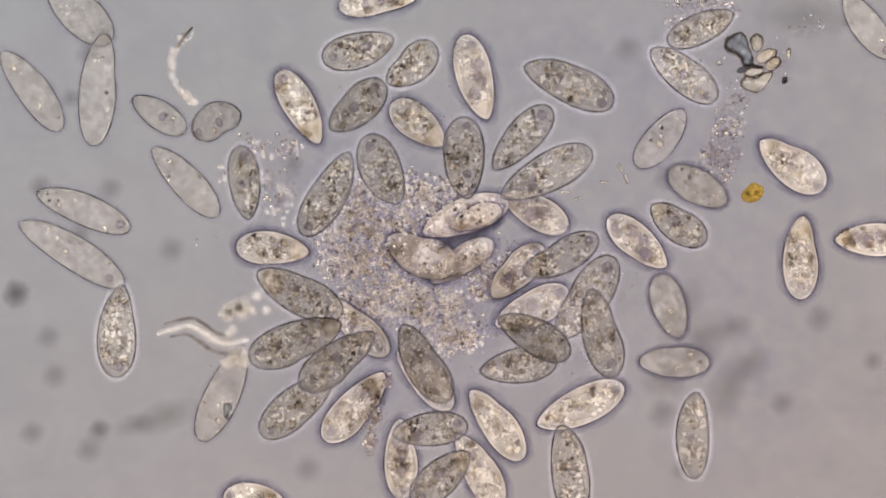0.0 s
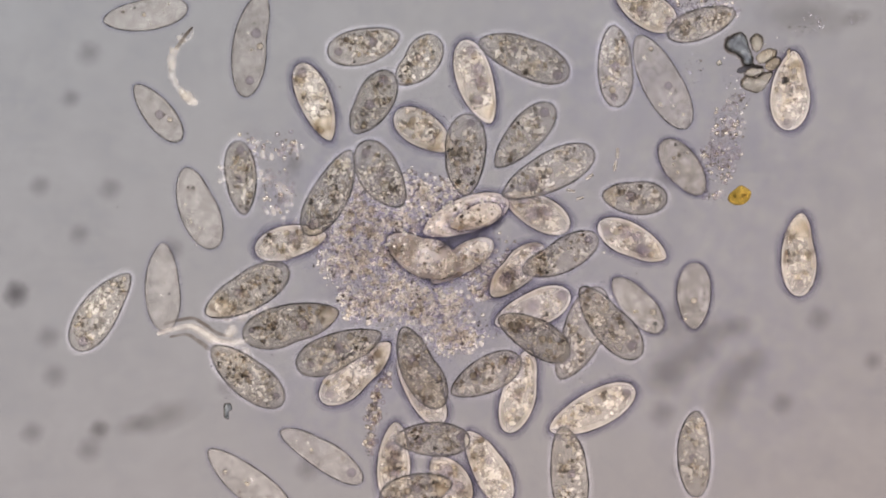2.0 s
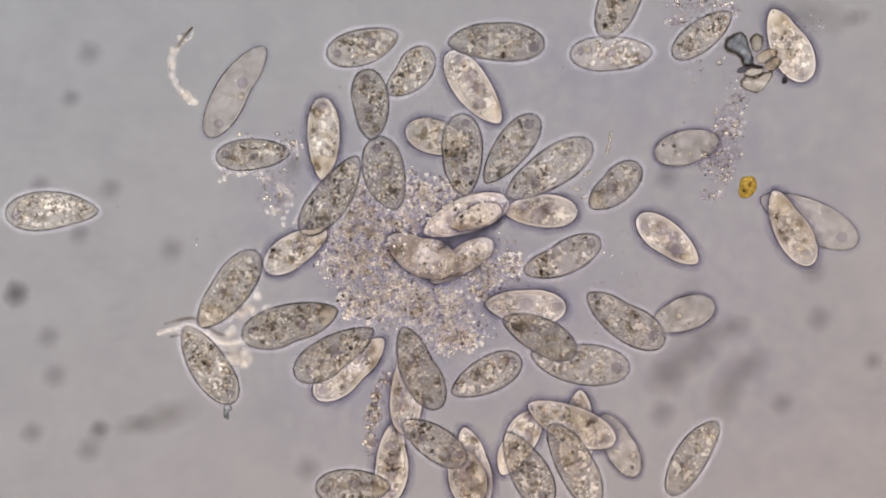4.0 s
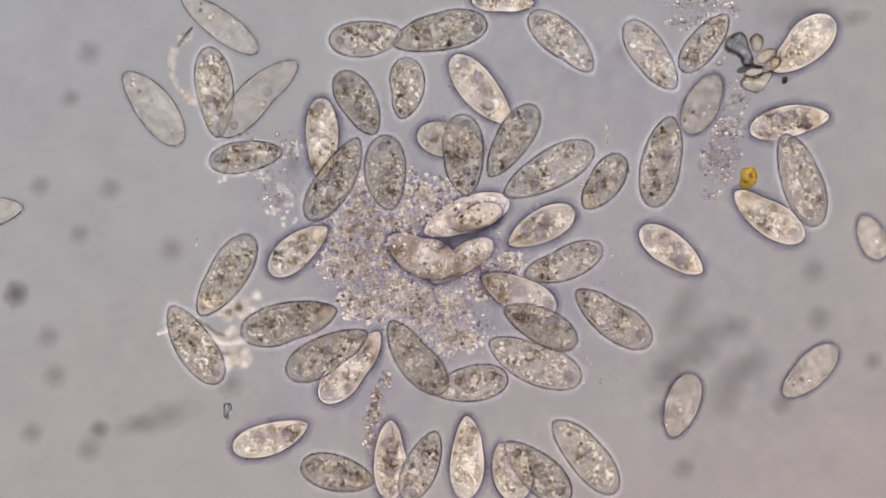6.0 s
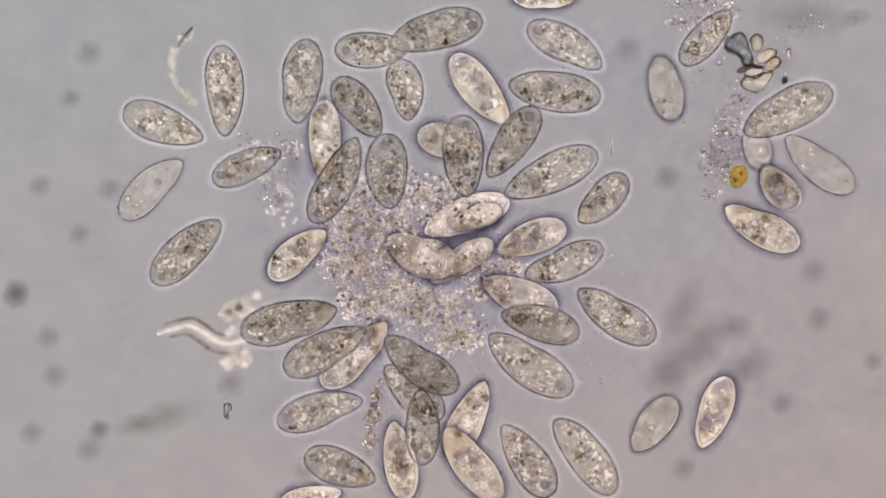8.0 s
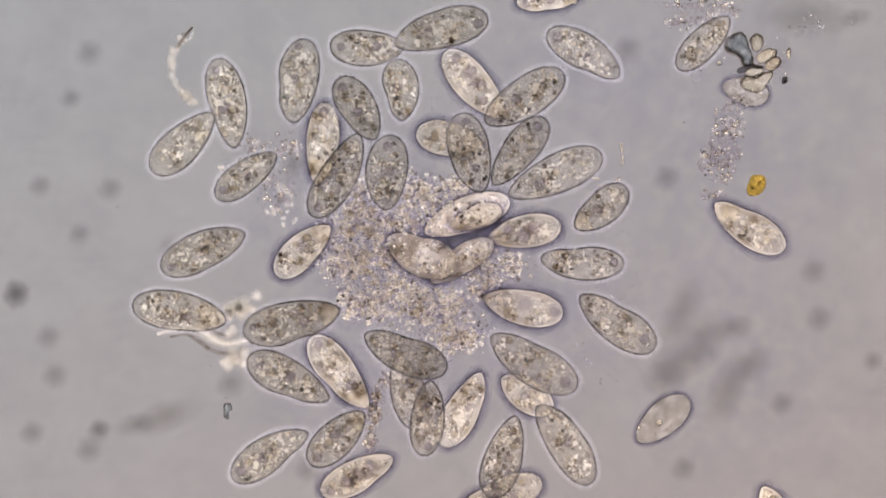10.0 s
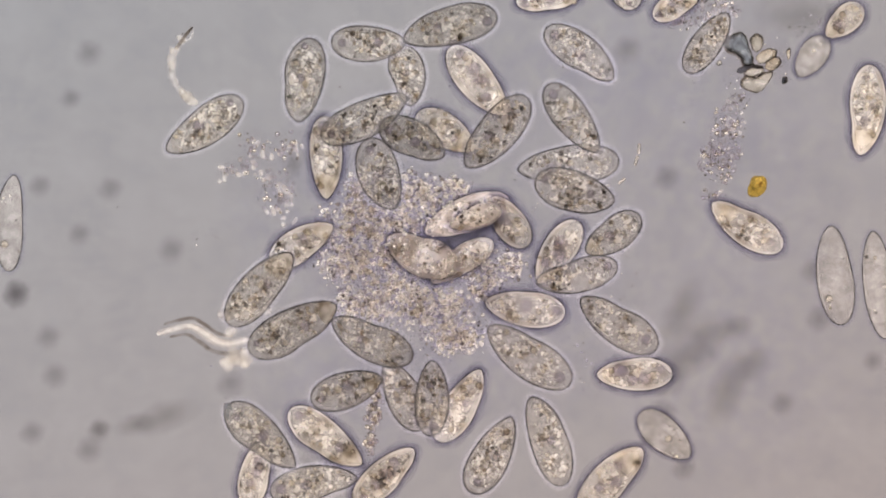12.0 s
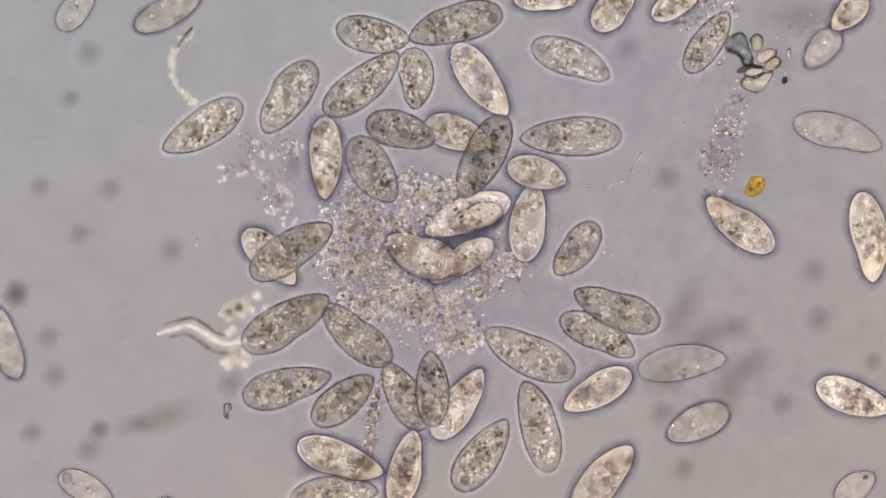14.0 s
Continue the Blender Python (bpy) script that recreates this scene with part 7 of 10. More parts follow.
    walk(CELLS[63], [
        (0.00, pose(-0.1245, -0.2219, 0.058, 0, 0, -131.5)), (0.50, pose(-0.1173, -0.2000, 0.058, 0, 0, -125.4)), (1.00, pose(-0.1125, -0.1662, 0.058, 0, 0, -131.2)), (1.50, pose(-0.1145, -0.1722, 0.058, 0, 0, -138.8)),
        (2.00, pose(-0.1225, -0.1734, 0.058, 0, 0, -139.7)), (2.50, pose(-0.1262, -0.1740, 0.058, 0, 0, -142.3)), (3.00, pose(-0.1286, -0.1722, 0.058, 0, 0, -143.3)), (5.50, pose(-0.1321, -0.1650, 0.058, 0, 0, -130.6)),
        (6.00, pose(-0.1297, -0.1656, 0.058, 0, 0, -129.7)), (6.50, pose(-0.1284, -0.1662, 0.058, 0, 0, -128.4)), (7.00, pose(-0.1273, -0.1662, 0.058, 0, 0, -128.4)), (7.50, pose(-0.1245, -0.1622, 0.058, 0, 0, -130.8)),
        (8.00, pose(-0.1245, -0.1483, 0.058, 0, 0, -135.0)), (9.25, pose(-0.1400, -0.1678, 0.058, 0, 0, -189.6)), (10.50, pose(-0.1555, -0.1873, 0.058, 0, 0, -244.1)), (11.00, pose(-0.1694, -0.2326, 0.058, 0, 0, -239.1)),
        (11.50, pose(-0.1702, -0.2525, 0.058, 0, 0, -225.7)), (12.00, pose(-0.1650, -0.2648, 0.058, 0, 0, -217.1)), (12.50, pose(-0.1463, -0.2875, 0.058, 0, 0, -208.2)), (13.00, pose(-0.1439, -0.2918, 0.058, 0, 0, -204.3)),
        (13.50, pose(-0.1452, -0.2930, 0.058, 0, 0, -203.2)), (14.00, pose(-0.1446, -0.2949, 0.058, 0, 0, -198.8))])
    walk(CELLS[64], [
        (0.00, pose(-0.0251, -0.1588, 0.179, 0, 0, -59.8)), (0.50, pose(-0.0233, -0.1630, 0.179, 0, 0, -54.7)), (1.00, pose(-0.0269, -0.1630, 0.179, 0, 0, -56.9)), (1.50, pose(-0.0287, -0.1642, 0.179, 0, 0, -61.8)),
        (2.00, pose(-0.0299, -0.1648, 0.179, 0, 0, -64.9)), (2.50, pose(-0.0299, -0.1660, 0.179, 0, 0, -66.0)), (3.00, pose(-0.0305, -0.1660, 0.179, 0, 0, -67.2)), (5.50, pose(-0.0318, -0.1622, 0.179, 0, 0, -58.4)),
        (6.00, pose(-0.0365, -0.1505, 0.179, 0, 0, -52.8)), (6.50, pose(-0.0306, -0.1622, 0.179, 0, 0, -54.2)), (7.00, pose(-0.0306, -0.1595, 0.179, 0, 0, -45.5)), (7.50, pose(-0.0326, -0.1563, 0.179, 0, 0, -41.0)),
        (8.00, pose(-0.0306, -0.1595, 0.179, 0, 0, -36.1)), (10.50, pose(-0.0640, -0.1398, 0.179, 0, 0, -23.2)), (11.00, pose(-0.0731, -0.1375, 0.179, 0, 0, -25.6)), (11.50, pose(-0.0731, -0.1355, 0.179, 0, 0, -23.9)),
        (12.00, pose(-0.0986, -0.1261, 0.179, 0, 0, -26.7)), (12.50, pose(-0.1053, -0.1210, 0.179, 0, 0, -30.3)), (13.00, pose(-0.1137, -0.1186, 0.179, 0, 0, -35.4)), (13.50, pose(-0.1204, -0.1174, 0.179, 0, 0, -40.4)),
        (14.00, pose(-0.1204, -0.1180, 0.179, 0, 0, -41.6))])
    walk(CELLS[65], [
        (0.00, pose(-0.0261, -0.1834, 0.099, 0, 0, -47.5)), (0.50, pose(-0.0280, -0.1986, 0.099, 0, 0, -48.8)), (1.00, pose(-0.0299, -0.1998, 0.099, 0, 0, -52.6)), (1.50, pose(-0.0329, -0.1992, 0.099, 0, 0, -54.5)),
        (2.00, pose(-0.0322, -0.1992, 0.099, 0, 0, -55.9)), (2.50, pose(-0.0298, -0.1986, 0.099, 0, 0, -54.1)), (3.00, pose(-0.0304, -0.1974, 0.099, 0, 0, -52.8)), (4.25, pose(-0.0604, -0.2060, 0.099, 0, 0, -103.5)),
        (5.50, pose(-0.0903, -0.2147, 0.099, 0, 0, -154.2)), (6.00, pose(-0.2420, -0.2630, 0.099, 0, 0, -161.2)), (6.50, pose(-0.3616, -0.3477, 0.099, 0, 0, -125.0)), (6.75, pose(-0.3616, -0.4311, 0.099, 0, 0, -104.0)),
        (14.00, pose(-0.3616, -0.4311, 0.099, 0, 0, -104.0))])
    walk(CELLS[66], [
        (0.00, pose(-0.0179, -0.2514, 0.186, 0, 0, 6.7)), (0.50, pose(-0.0186, -0.2544, 0.186, 0, 0, 1.5)), (1.00, pose(-0.0137, -0.2586, 0.186, 0, 0, 0.0)), (1.50, pose(-0.0149, -0.2622, 0.186, 0, 0, 0.0)),
        (2.00, pose(-0.0150, -0.2652, 0.186, 0, 0, -1.3)), (2.50, pose(-0.0144, -0.2647, 0.186, 0, 0, 0.0)), (3.00, pose(-0.0149, -0.2634, 0.186, 0, 0, 2.6)), (3.20, pose(-0.0149, -0.2634, 0.186, 0, 0, 2.6)),
        (4.35, pose(-0.0110, -0.2717, 0.186, 0, 0, -58.2)), (5.50, pose(-0.0071, -0.2799, 0.186, 0, 0, -118.9)), (6.00, pose(-0.0306, -0.3015, 0.186, 0, 0, -114.2)), (6.50, pose(-0.0208, -0.2642, 0.186, 0, 0, -74.4)),
        (7.00, pose(-0.0318, -0.2544, 0.186, 0, 0, -88.6)), (7.50, pose(-0.0326, -0.2465, 0.186, 0, 0, -92.2)), (8.00, pose(-0.0294, -0.2473, 0.186, 0, 0, -88.7)), (10.50, pose(-0.0208, -0.2336, 0.186, 0, 0, -96.7)),
        (11.00, pose(-0.0196, -0.2336, 0.186, 0, 0, -98.1)), (11.50, pose(-0.0208, -0.2230, 0.186, 0, 0, -100.9)), (12.00, pose(-0.0161, -0.2073, 0.186, 0, 0, -91.3)), (12.50, pose(-0.0169, -0.2033, 0.186, 0, 0, -87.8)),
        (13.00, pose(-0.0157, -0.1997, 0.186, 0, 0, -87.8)), (13.50, pose(-0.0157, -0.1949, 0.186, 0, 0, -87.7)), (14.00, pose(-0.0157, -0.1943, 0.186, 0, 0, -87.6))])
    walk(CELLS[67], [
        (0.00, pose(-0.0595, -0.2945, 0.091, 0, 0, -89.2)), (0.50, pose(-0.0638, -0.2945, 0.091, 0, 0, -96.7)), (1.00, pose(-0.0631, -0.2946, 0.091, 0, 0, -90.5)), (1.50, pose(-0.0686, -0.2965, 0.091, 0, 0, -92.0)),
        (2.00, pose(-0.0692, -0.2989, 0.091, 0, 0, -93.4)), (2.50, pose(-0.0703, -0.2995, 0.091, 0, 0, -93.2)), (3.00, pose(-0.0722, -0.2989, 0.091, 0, 0, -94.5)), (3.20, pose(-0.0722, -0.3001, 0.091, 0, 0, -94.2)),
        (5.50, pose(-0.0707, -0.2987, 0.091, 0, 0, -93.3)), (6.00, pose(-0.0744, -0.2963, 0.091, 0, 0, -90.4)), (6.50, pose(-0.0725, -0.2945, 0.091, 0, 0, -92.0)), (7.00, pose(-0.0701, -0.2927, 0.091, 0, 0, -91.8)),
        (7.50, pose(-0.0666, -0.2965, 0.091, 0, 0, -86.2)), (8.00, pose(-0.0606, -0.2973, 0.091, 0, 0, -80.4)), (9.25, pose(-0.0943, -0.3088, 0.091, 0, 0, -121.3)), (10.50, pose(-0.1280, -0.3202, 0.091, 0, 0, -162.1)),
        (11.00, pose(-0.1153, -0.3155, 0.091, 0, 0, -161.7)), (11.50, pose(-0.0983, -0.3214, 0.091, 0, 0, -150.5)), (12.00, pose(-0.0824, -0.3183, 0.091, 0, 0, -137.6)), (12.50, pose(-0.0705, -0.3163, 0.091, 0, 0, -125.0)),
        (13.00, pose(-0.0651, -0.3144, 0.091, 0, 0, -119.4)), (13.50, pose(-0.0568, -0.3109, 0.091, 0, 0, -107.5)), (14.00, pose(-0.0531, -0.3090, 0.091, 0, 0, -103.5))])
    walk(CELLS[68], [
        (0.00, pose(-0.0031, -0.3162, 0.218, 0, 0, -138.0)), (0.50, pose(-0.0110, -0.3271, 0.218, 0, 0, -134.1)), (1.00, pose(-0.0305, -0.3318, 0.218, 0, 0, -155.6)), (1.50, pose(-0.0344, -0.3338, 0.218, 0, 0, -159.4)),
        (2.00, pose(-0.0375, -0.3361, 0.218, 0, 0, -165.8)), (2.50, pose(-0.0369, -0.3386, 0.218, 0, 0, -162.8)), (3.00, pose(-0.0677, -0.3416, 0.218, 0, 0, -165.3)), (5.50, pose(-0.1450, -0.3087, 0.218, 0, 0, -194.9)),
        (6.00, pose(-0.1462, -0.3106, 0.218, 0, 0, -193.5)), (6.50, pose(-0.1479, -0.2986, 0.218, 0, 0, -204.9)), (7.00, pose(-0.1490, -0.2932, 0.218, 0, 0, -212.3)), (7.50, pose(-0.1485, -0.2961, 0.218, 0, 0, -208.0)),
        (8.00, pose(-0.1425, -0.3027, 0.218, 0, 0, -200.3)), (8.20, pose(-0.1414, -0.3033, 0.218, 0, 0, -199.0)), (9.35, pose(-0.1446, -0.2745, 0.218, 0, 0, -162.9)), (10.50, pose(-0.1479, -0.2457, 0.218, 0, 0, -126.9)),
        (11.00, pose(-0.1291, -0.2160, 0.218, 0, 0, -126.7)), (11.50, pose(-0.1311, -0.1962, 0.218, 0, 0, -152.9)), (12.00, pose(-0.1334, -0.1949, 0.218, 0, 0, -161.6)), (12.50, pose(-0.1323, -0.1968, 0.218, 0, 0, -151.2)),
        (13.00, pose(-0.1377, -0.2046, 0.218, 0, 0, -147.6)), (13.50, pose(-0.1377, -0.2065, 0.218, 0, 0, -143.4)), (14.00, pose(-0.1383, -0.2089, 0.218, 0, 0, -141.8))])
    walk(CELLS[69], [
        (0.00, pose(0.1050, -0.1627, 0.150, 0, 0, 8.8)), (0.50, pose(0.1014, -0.1633, 0.150, 0, 0, 6.8)), (1.00, pose(0.0713, -0.1705, 0.150, 0, 0, 22.8)), (1.50, pose(0.0599, -0.1765, 0.150, 0, 0, 26.6)),
        (2.00, pose(0.0593, -0.1765, 0.150, 0, 0, 27.3)), (2.50, pose(0.0579, -0.1765, 0.150, 0, 0, 27.6)), (3.00, pose(0.0607, -0.1765, 0.150, 0, 0, 27.0)), (5.50, pose(0.0559, -0.1797, 0.150, 0, 0, 27.0)),
        (6.00, pose(0.0374, -0.1883, 0.150, 0, 0, 10.0)), (6.50, pose(0.0394, -0.1883, 0.150, 0, 0, -12.8)), (7.00, pose(0.0028, -0.1962, 0.150, 0, 0, -12.5)), (7.50, pose(-0.0366, -0.2002, 0.150, 0, 0, -40.6)),
        (8.00, pose(-0.0414, -0.2002, 0.150, 0, 0, -43.1)), (10.30, pose(-0.0516, -0.2010, 0.150, 0, 0, -74.3)), (10.50, pose(-0.0551, -0.2022, 0.150, 0, 0, -74.2)), (11.00, pose(-0.0546, -0.2095, 0.150, 0, 0, -73.7)),
        (11.50, pose(-0.0545, -0.2065, 0.150, 0, 0, -68.8)), (12.00, pose(-0.0552, -0.2041, 0.150, 0, 0, -63.4)), (12.50, pose(-0.0563, -0.2041, 0.150, 0, 0, -63.4)), (13.00, pose(-0.0545, -0.2047, 0.150, 0, 0, -61.3)),
        (13.50, pose(-0.0539, -0.2047, 0.150, 0, 0, -60.0)), (14.00, pose(-0.0539, -0.2047, 0.150, 0, 0, -60.0))])
    walk(CELLS[70], [
        (0.00, pose(0.0499, -0.3113, 0.099, 0, 0, -59.3)), (0.50, pose(0.0546, -0.3080, 0.099, 0, 0, -56.6)), (1.00, pose(0.0582, -0.3081, 0.099, 0, 0, -59.2)), (1.50, pose(0.0582, -0.3081, 0.099, 0, 0, -63.4)),
        (2.00, pose(0.0618, -0.3063, 0.099, 0, 0, -60.5)), (2.50, pose(0.0576, -0.3033, 0.099, 0, 0, -70.5)), (3.00, pose(0.0509, -0.3052, 0.099, 0, 0, -77.0)), (3.20, pose(0.0484, -0.3076, 0.099, 0, 0, -77.0)),
        (5.50, pose(0.0335, -0.2987, 0.099, 0, 0, -88.3)), (6.00, pose(0.0323, -0.2920, 0.099, 0, 0, -91.4)), (6.50, pose(0.0305, -0.2962, 0.099, 0, 0, -95.7)), (7.00, pose(0.0345, -0.2844, 0.099, 0, 0, -107.8)),
        (7.50, pose(0.0285, -0.2348, 0.099, 0, 0, -119.2)), (8.00, pose(0.0333, -0.2380, 0.099, 0, 0, -116.1)), (10.30, pose(0.0250, -0.2233, 0.099, 0, 0, -118.9)), (10.50, pose(0.0244, -0.2227, 0.099, 0, 0, -120.8)),
        (11.00, pose(0.0232, -0.2221, 0.099, 0, 0, -119.0)), (11.50, pose(0.0232, -0.2208, 0.099, 0, 0, -119.0)), (12.00, pose(0.0226, -0.2190, 0.099, 0, 0, -121.0)), (12.50, pose(0.0226, -0.2190, 0.099, 0, 0, -121.0)),
        (13.00, pose(0.0226, -0.2178, 0.099, 0, 0, -121.0)), (13.50, pose(0.0214, -0.2172, 0.099, 0, 0, -123.4)), (14.00, pose(0.0214, -0.2165, 0.099, 0, 0, -124.4))])
    walk(CELLS[71], [
        (0.00, pose(0.1929, -0.2195, 0.095, 0, 0, 24.4)), (0.50, pose(0.1959, -0.2165, 0.095, 0, 0, 26.2)), (1.00, pose(0.2008, -0.2171, 0.095, 0, 0, 25.0)), (1.50, pose(0.2068, -0.2171, 0.095, 0, 0, 25.0)),
        (2.00, pose(0.2093, -0.2250, 0.095, 0, 0, 26.2)), (2.50, pose(0.2093, -0.2268, 0.095, 0, 0, 21.5)), (3.00, pose(0.1830, -0.2338, 0.095, 0, 0, 24.2)), (4.25, pose(0.1801, -0.2453, 0.095, 0, 0, -42.4)),
        (5.50, pose(0.1771, -0.2567, 0.095, 0, 0, -109.1)), (5.89, pose(0.1771, -0.4478, 0.095, 0, 0, -97.6)), (14.00, pose(0.1771, -0.4478, 0.095, 0, 0, -97.6))])
    walk(CELLS[72], [
        (0.00, pose(0.1747, -0.3106, 0.146, 0, 0, -81.8)), (0.50, pose(0.1765, -0.3082, 0.146, 0, 0, -77.5)), (1.00, pose(0.1724, -0.3088, 0.146, 0, 0, -84.6)), (1.50, pose(0.1742, -0.3106, 0.146, 0, 0, -85.9)),
        (2.00, pose(0.1736, -0.3136, 0.146, 0, 0, -84.1)), (2.50, pose(0.1736, -0.3136, 0.146, 0, 0, -84.1)), (3.00, pose(0.1703, -0.3066, 0.146, 0, 0, -65.6)), (5.50, pose(0.2038, -0.2968, 0.146, 0, 0, -55.8)),
        (6.00, pose(0.1980, -0.2901, 0.146, 0, 0, -48.9)), (6.50, pose(0.1998, -0.2889, 0.146, 0, 0, -50.0)), (7.00, pose(0.2004, -0.2883, 0.146, 0, 0, -48.0)), (7.50, pose(0.1968, -0.2889, 0.146, 0, 0, -51.0)),
        (8.00, pose(0.1974, -0.2895, 0.146, 0, 0, -51.2)), (8.20, pose(0.1925, -0.2913, 0.146, 0, 0, -54.4)), (10.50, pose(0.1663, -0.2660, 0.146, 0, 0, -55.9)), (11.00, pose(0.1592, -0.2621, 0.146, 0, 0, -57.3)),
        (11.50, pose(0.1506, -0.2712, 0.146, 0, 0, -67.7)), (12.00, pose(0.1454, -0.2684, 0.146, 0, 0, -70.2)), (12.50, pose(0.1427, -0.2515, 0.146, 0, 0, -65.0)), (13.00, pose(0.1366, -0.2545, 0.146, 0, 0, -73.8)),
        (13.50, pose(0.1343, -0.2412, 0.146, 0, 0, -71.4)), (14.00, pose(0.1318, -0.2479, 0.146, 0, 0, -74.2))])
    walk(CELLS[73], [
        (0.00, pose(0.3504, -0.2595, 0.173, 0, 0, -91.6)), (0.50, pose(0.3564, -0.2829, 0.173, 0, 0, -94.8)), (1.00, pose(0.3540, -0.2854, 0.173, 0, 0, -85.1)), (1.50, pose(0.3546, -0.2854, 0.173, 0, 0, -90.0)),
        (2.00, pose(0.3522, -0.2854, 0.173, 0, 0, -90.0)), (2.50, pose(0.3576, -0.2848, 0.173, 0, 0, -91.7)), (3.00, pose(0.3588, -0.2921, 0.173, 0, 0, -84.8)), (3.20, pose(0.3576, -0.3113, 0.173, 0, 0, -84.5)),
        (4.35, pose(0.3427, -0.2761, 0.173, 0, 0, -141.0)), (5.50, pose(0.3278, -0.2410, 0.173, 0, 0, -197.6)), (5.90, pose(0.3278, -0.4345, 0.173, 0, 0, -241.0)), (14.00, pose(0.3278, -0.4345, 0.173, 0, 0, -241.0))])
    walk(CELLS[74], [
        (0.00, pose(0.1637, -0.0083, 0.175, 0, 0, 25.5)), (0.50, pose(0.1643, -0.0071, 0.175, 0, 0, 24.8)), (1.00, pose(0.1637, -0.0089, 0.175, 0, 0, 24.1)), (1.50, pose(0.1619, -0.0071, 0.175, 0, 0, 24.8)),
        (2.00, pose(0.1631, -0.0071, 0.175, 0, 0, 24.8)), (2.50, pose(0.1637, -0.0053, 0.175, 0, 0, 24.1)), (3.00, pose(0.1643, -0.0011, 0.175, 0, 0, 28.9)), (5.30, pose(0.1672, -0.0229, 0.175, 0, 0, 12.7)),
        (5.50, pose(0.1672, -0.0223, 0.175, 0, 0, 14.2)), (6.00, pose(0.1678, -0.0175, 0.175, 0, 0, 19.5)), (6.50, pose(0.1690, -0.0169, 0.175, 0, 0, 18.1)), (7.00, pose(0.1690, -0.0169, 0.175, 0, 0, 18.1)),
        (7.50, pose(0.1684, -0.0181, 0.175, 0, 0, 18.6)), (8.00, pose(0.1684, -0.0175, 0.175, 0, 0, 20.0)), (8.20, pose(0.1684, -0.0181, 0.175, 0, 0, 18.6)), (10.50, pose(0.1973, -0.0169, 0.175, 0, 0, -6.1)),
        (11.00, pose(0.1953, -0.0267, 0.175, 0, 0, 4.2)), (11.50, pose(0.1926, -0.0326, 0.175, 0, 0, 14.2)), (12.00, pose(0.1863, -0.0346, 0.175, 0, 0, 11.9)), (12.50, pose(0.1808, -0.0385, 0.175, 0, 0, 20.7)),
        (13.00, pose(0.1619, -0.0542, 0.175, 0, 0, 49.1)), (13.25, pose(0.1643, -0.0762, 0.175, 0, 0, 89.3)), (13.50, pose(0.1666, -0.0983, 0.175, 0, 0, 129.4)), (14.00, pose(0.2150, -0.1210, 0.175, 0, 0, 152.6))])
    walk(CELLS[75], [
        (0.00, pose(0.2731, 0.0099, 0.080, 0, 0, 139.1)), (0.50, pose(0.2651, 0.0031, 0.080, 0, 0, 143.1)), (1.00, pose(0.2621, 0.0013, 0.080, 0, 0, 147.7)), (1.50, pose(0.2615, 0.0067, 0.080, 0, 0, 150.9)),
        (2.00, pose(0.2658, 0.0116, 0.080, 0, 0, 153.0)), (2.50, pose(0.2816, 0.0128, 0.080, 0, 0, 150.5)), (3.00, pose(0.2883, 0.0141, 0.080, 0, 0, 141.2)), (3.20, pose(0.3065, 0.0172, 0.080, 0, 0, 140.1)),
        (5.50, pose(0.3198, 0.0000, 0.080, 0, 0, 147.3)), (6.00, pose(0.3210, -0.0018, 0.080, 0, 0, 144.2)), (6.50, pose(0.3222, -0.0012, 0.080, 0, 0, 145.7)), (7.00, pose(0.3228, -0.0018, 0.080, 0, 0, 147.9)),
        (7.50, pose(0.3341, -0.0012, 0.080, 0, 0, 143.3)), (7.75, pose(0.3575, -0.1153, 0.080, 0, 0, 106.5)), (8.00, pose(0.3809, -0.2293, 0.080, 0, 0, 69.6)), (8.83, pose(0.4169, -0.2889, 0.080, 0, 0, 16.4)),
        (9.67, pose(0.4529, -0.3484, 0.080, 0, 0, -36.8)), (10.50, pose(0.4888, -0.4079, 0.080, 0, 0, -90.0)), (11.00, pose(0.3996, -0.2254, 0.080, 0, 0, -87.6)), (11.25, pose(0.3474, -0.1978, 0.080, 0, 0, -51.4)),
        (11.50, pose(0.2952, -0.1703, 0.080, 0, 0, -15.1)), (12.00, pose(0.2691, -0.1758, 0.080, 0, 0, 0.9)), (12.50, pose(0.2678, -0.1825, 0.080, 0, 0, -1.0)), (13.00, pose(0.2607, -0.1897, 0.080, 0, 0, 10.8)),
        (13.50, pose(0.2520, -0.1817, 0.080, 0, 0, 19.5)), (14.00, pose(0.2170, -0.1984, 0.080, 0, 0, 28.9))])
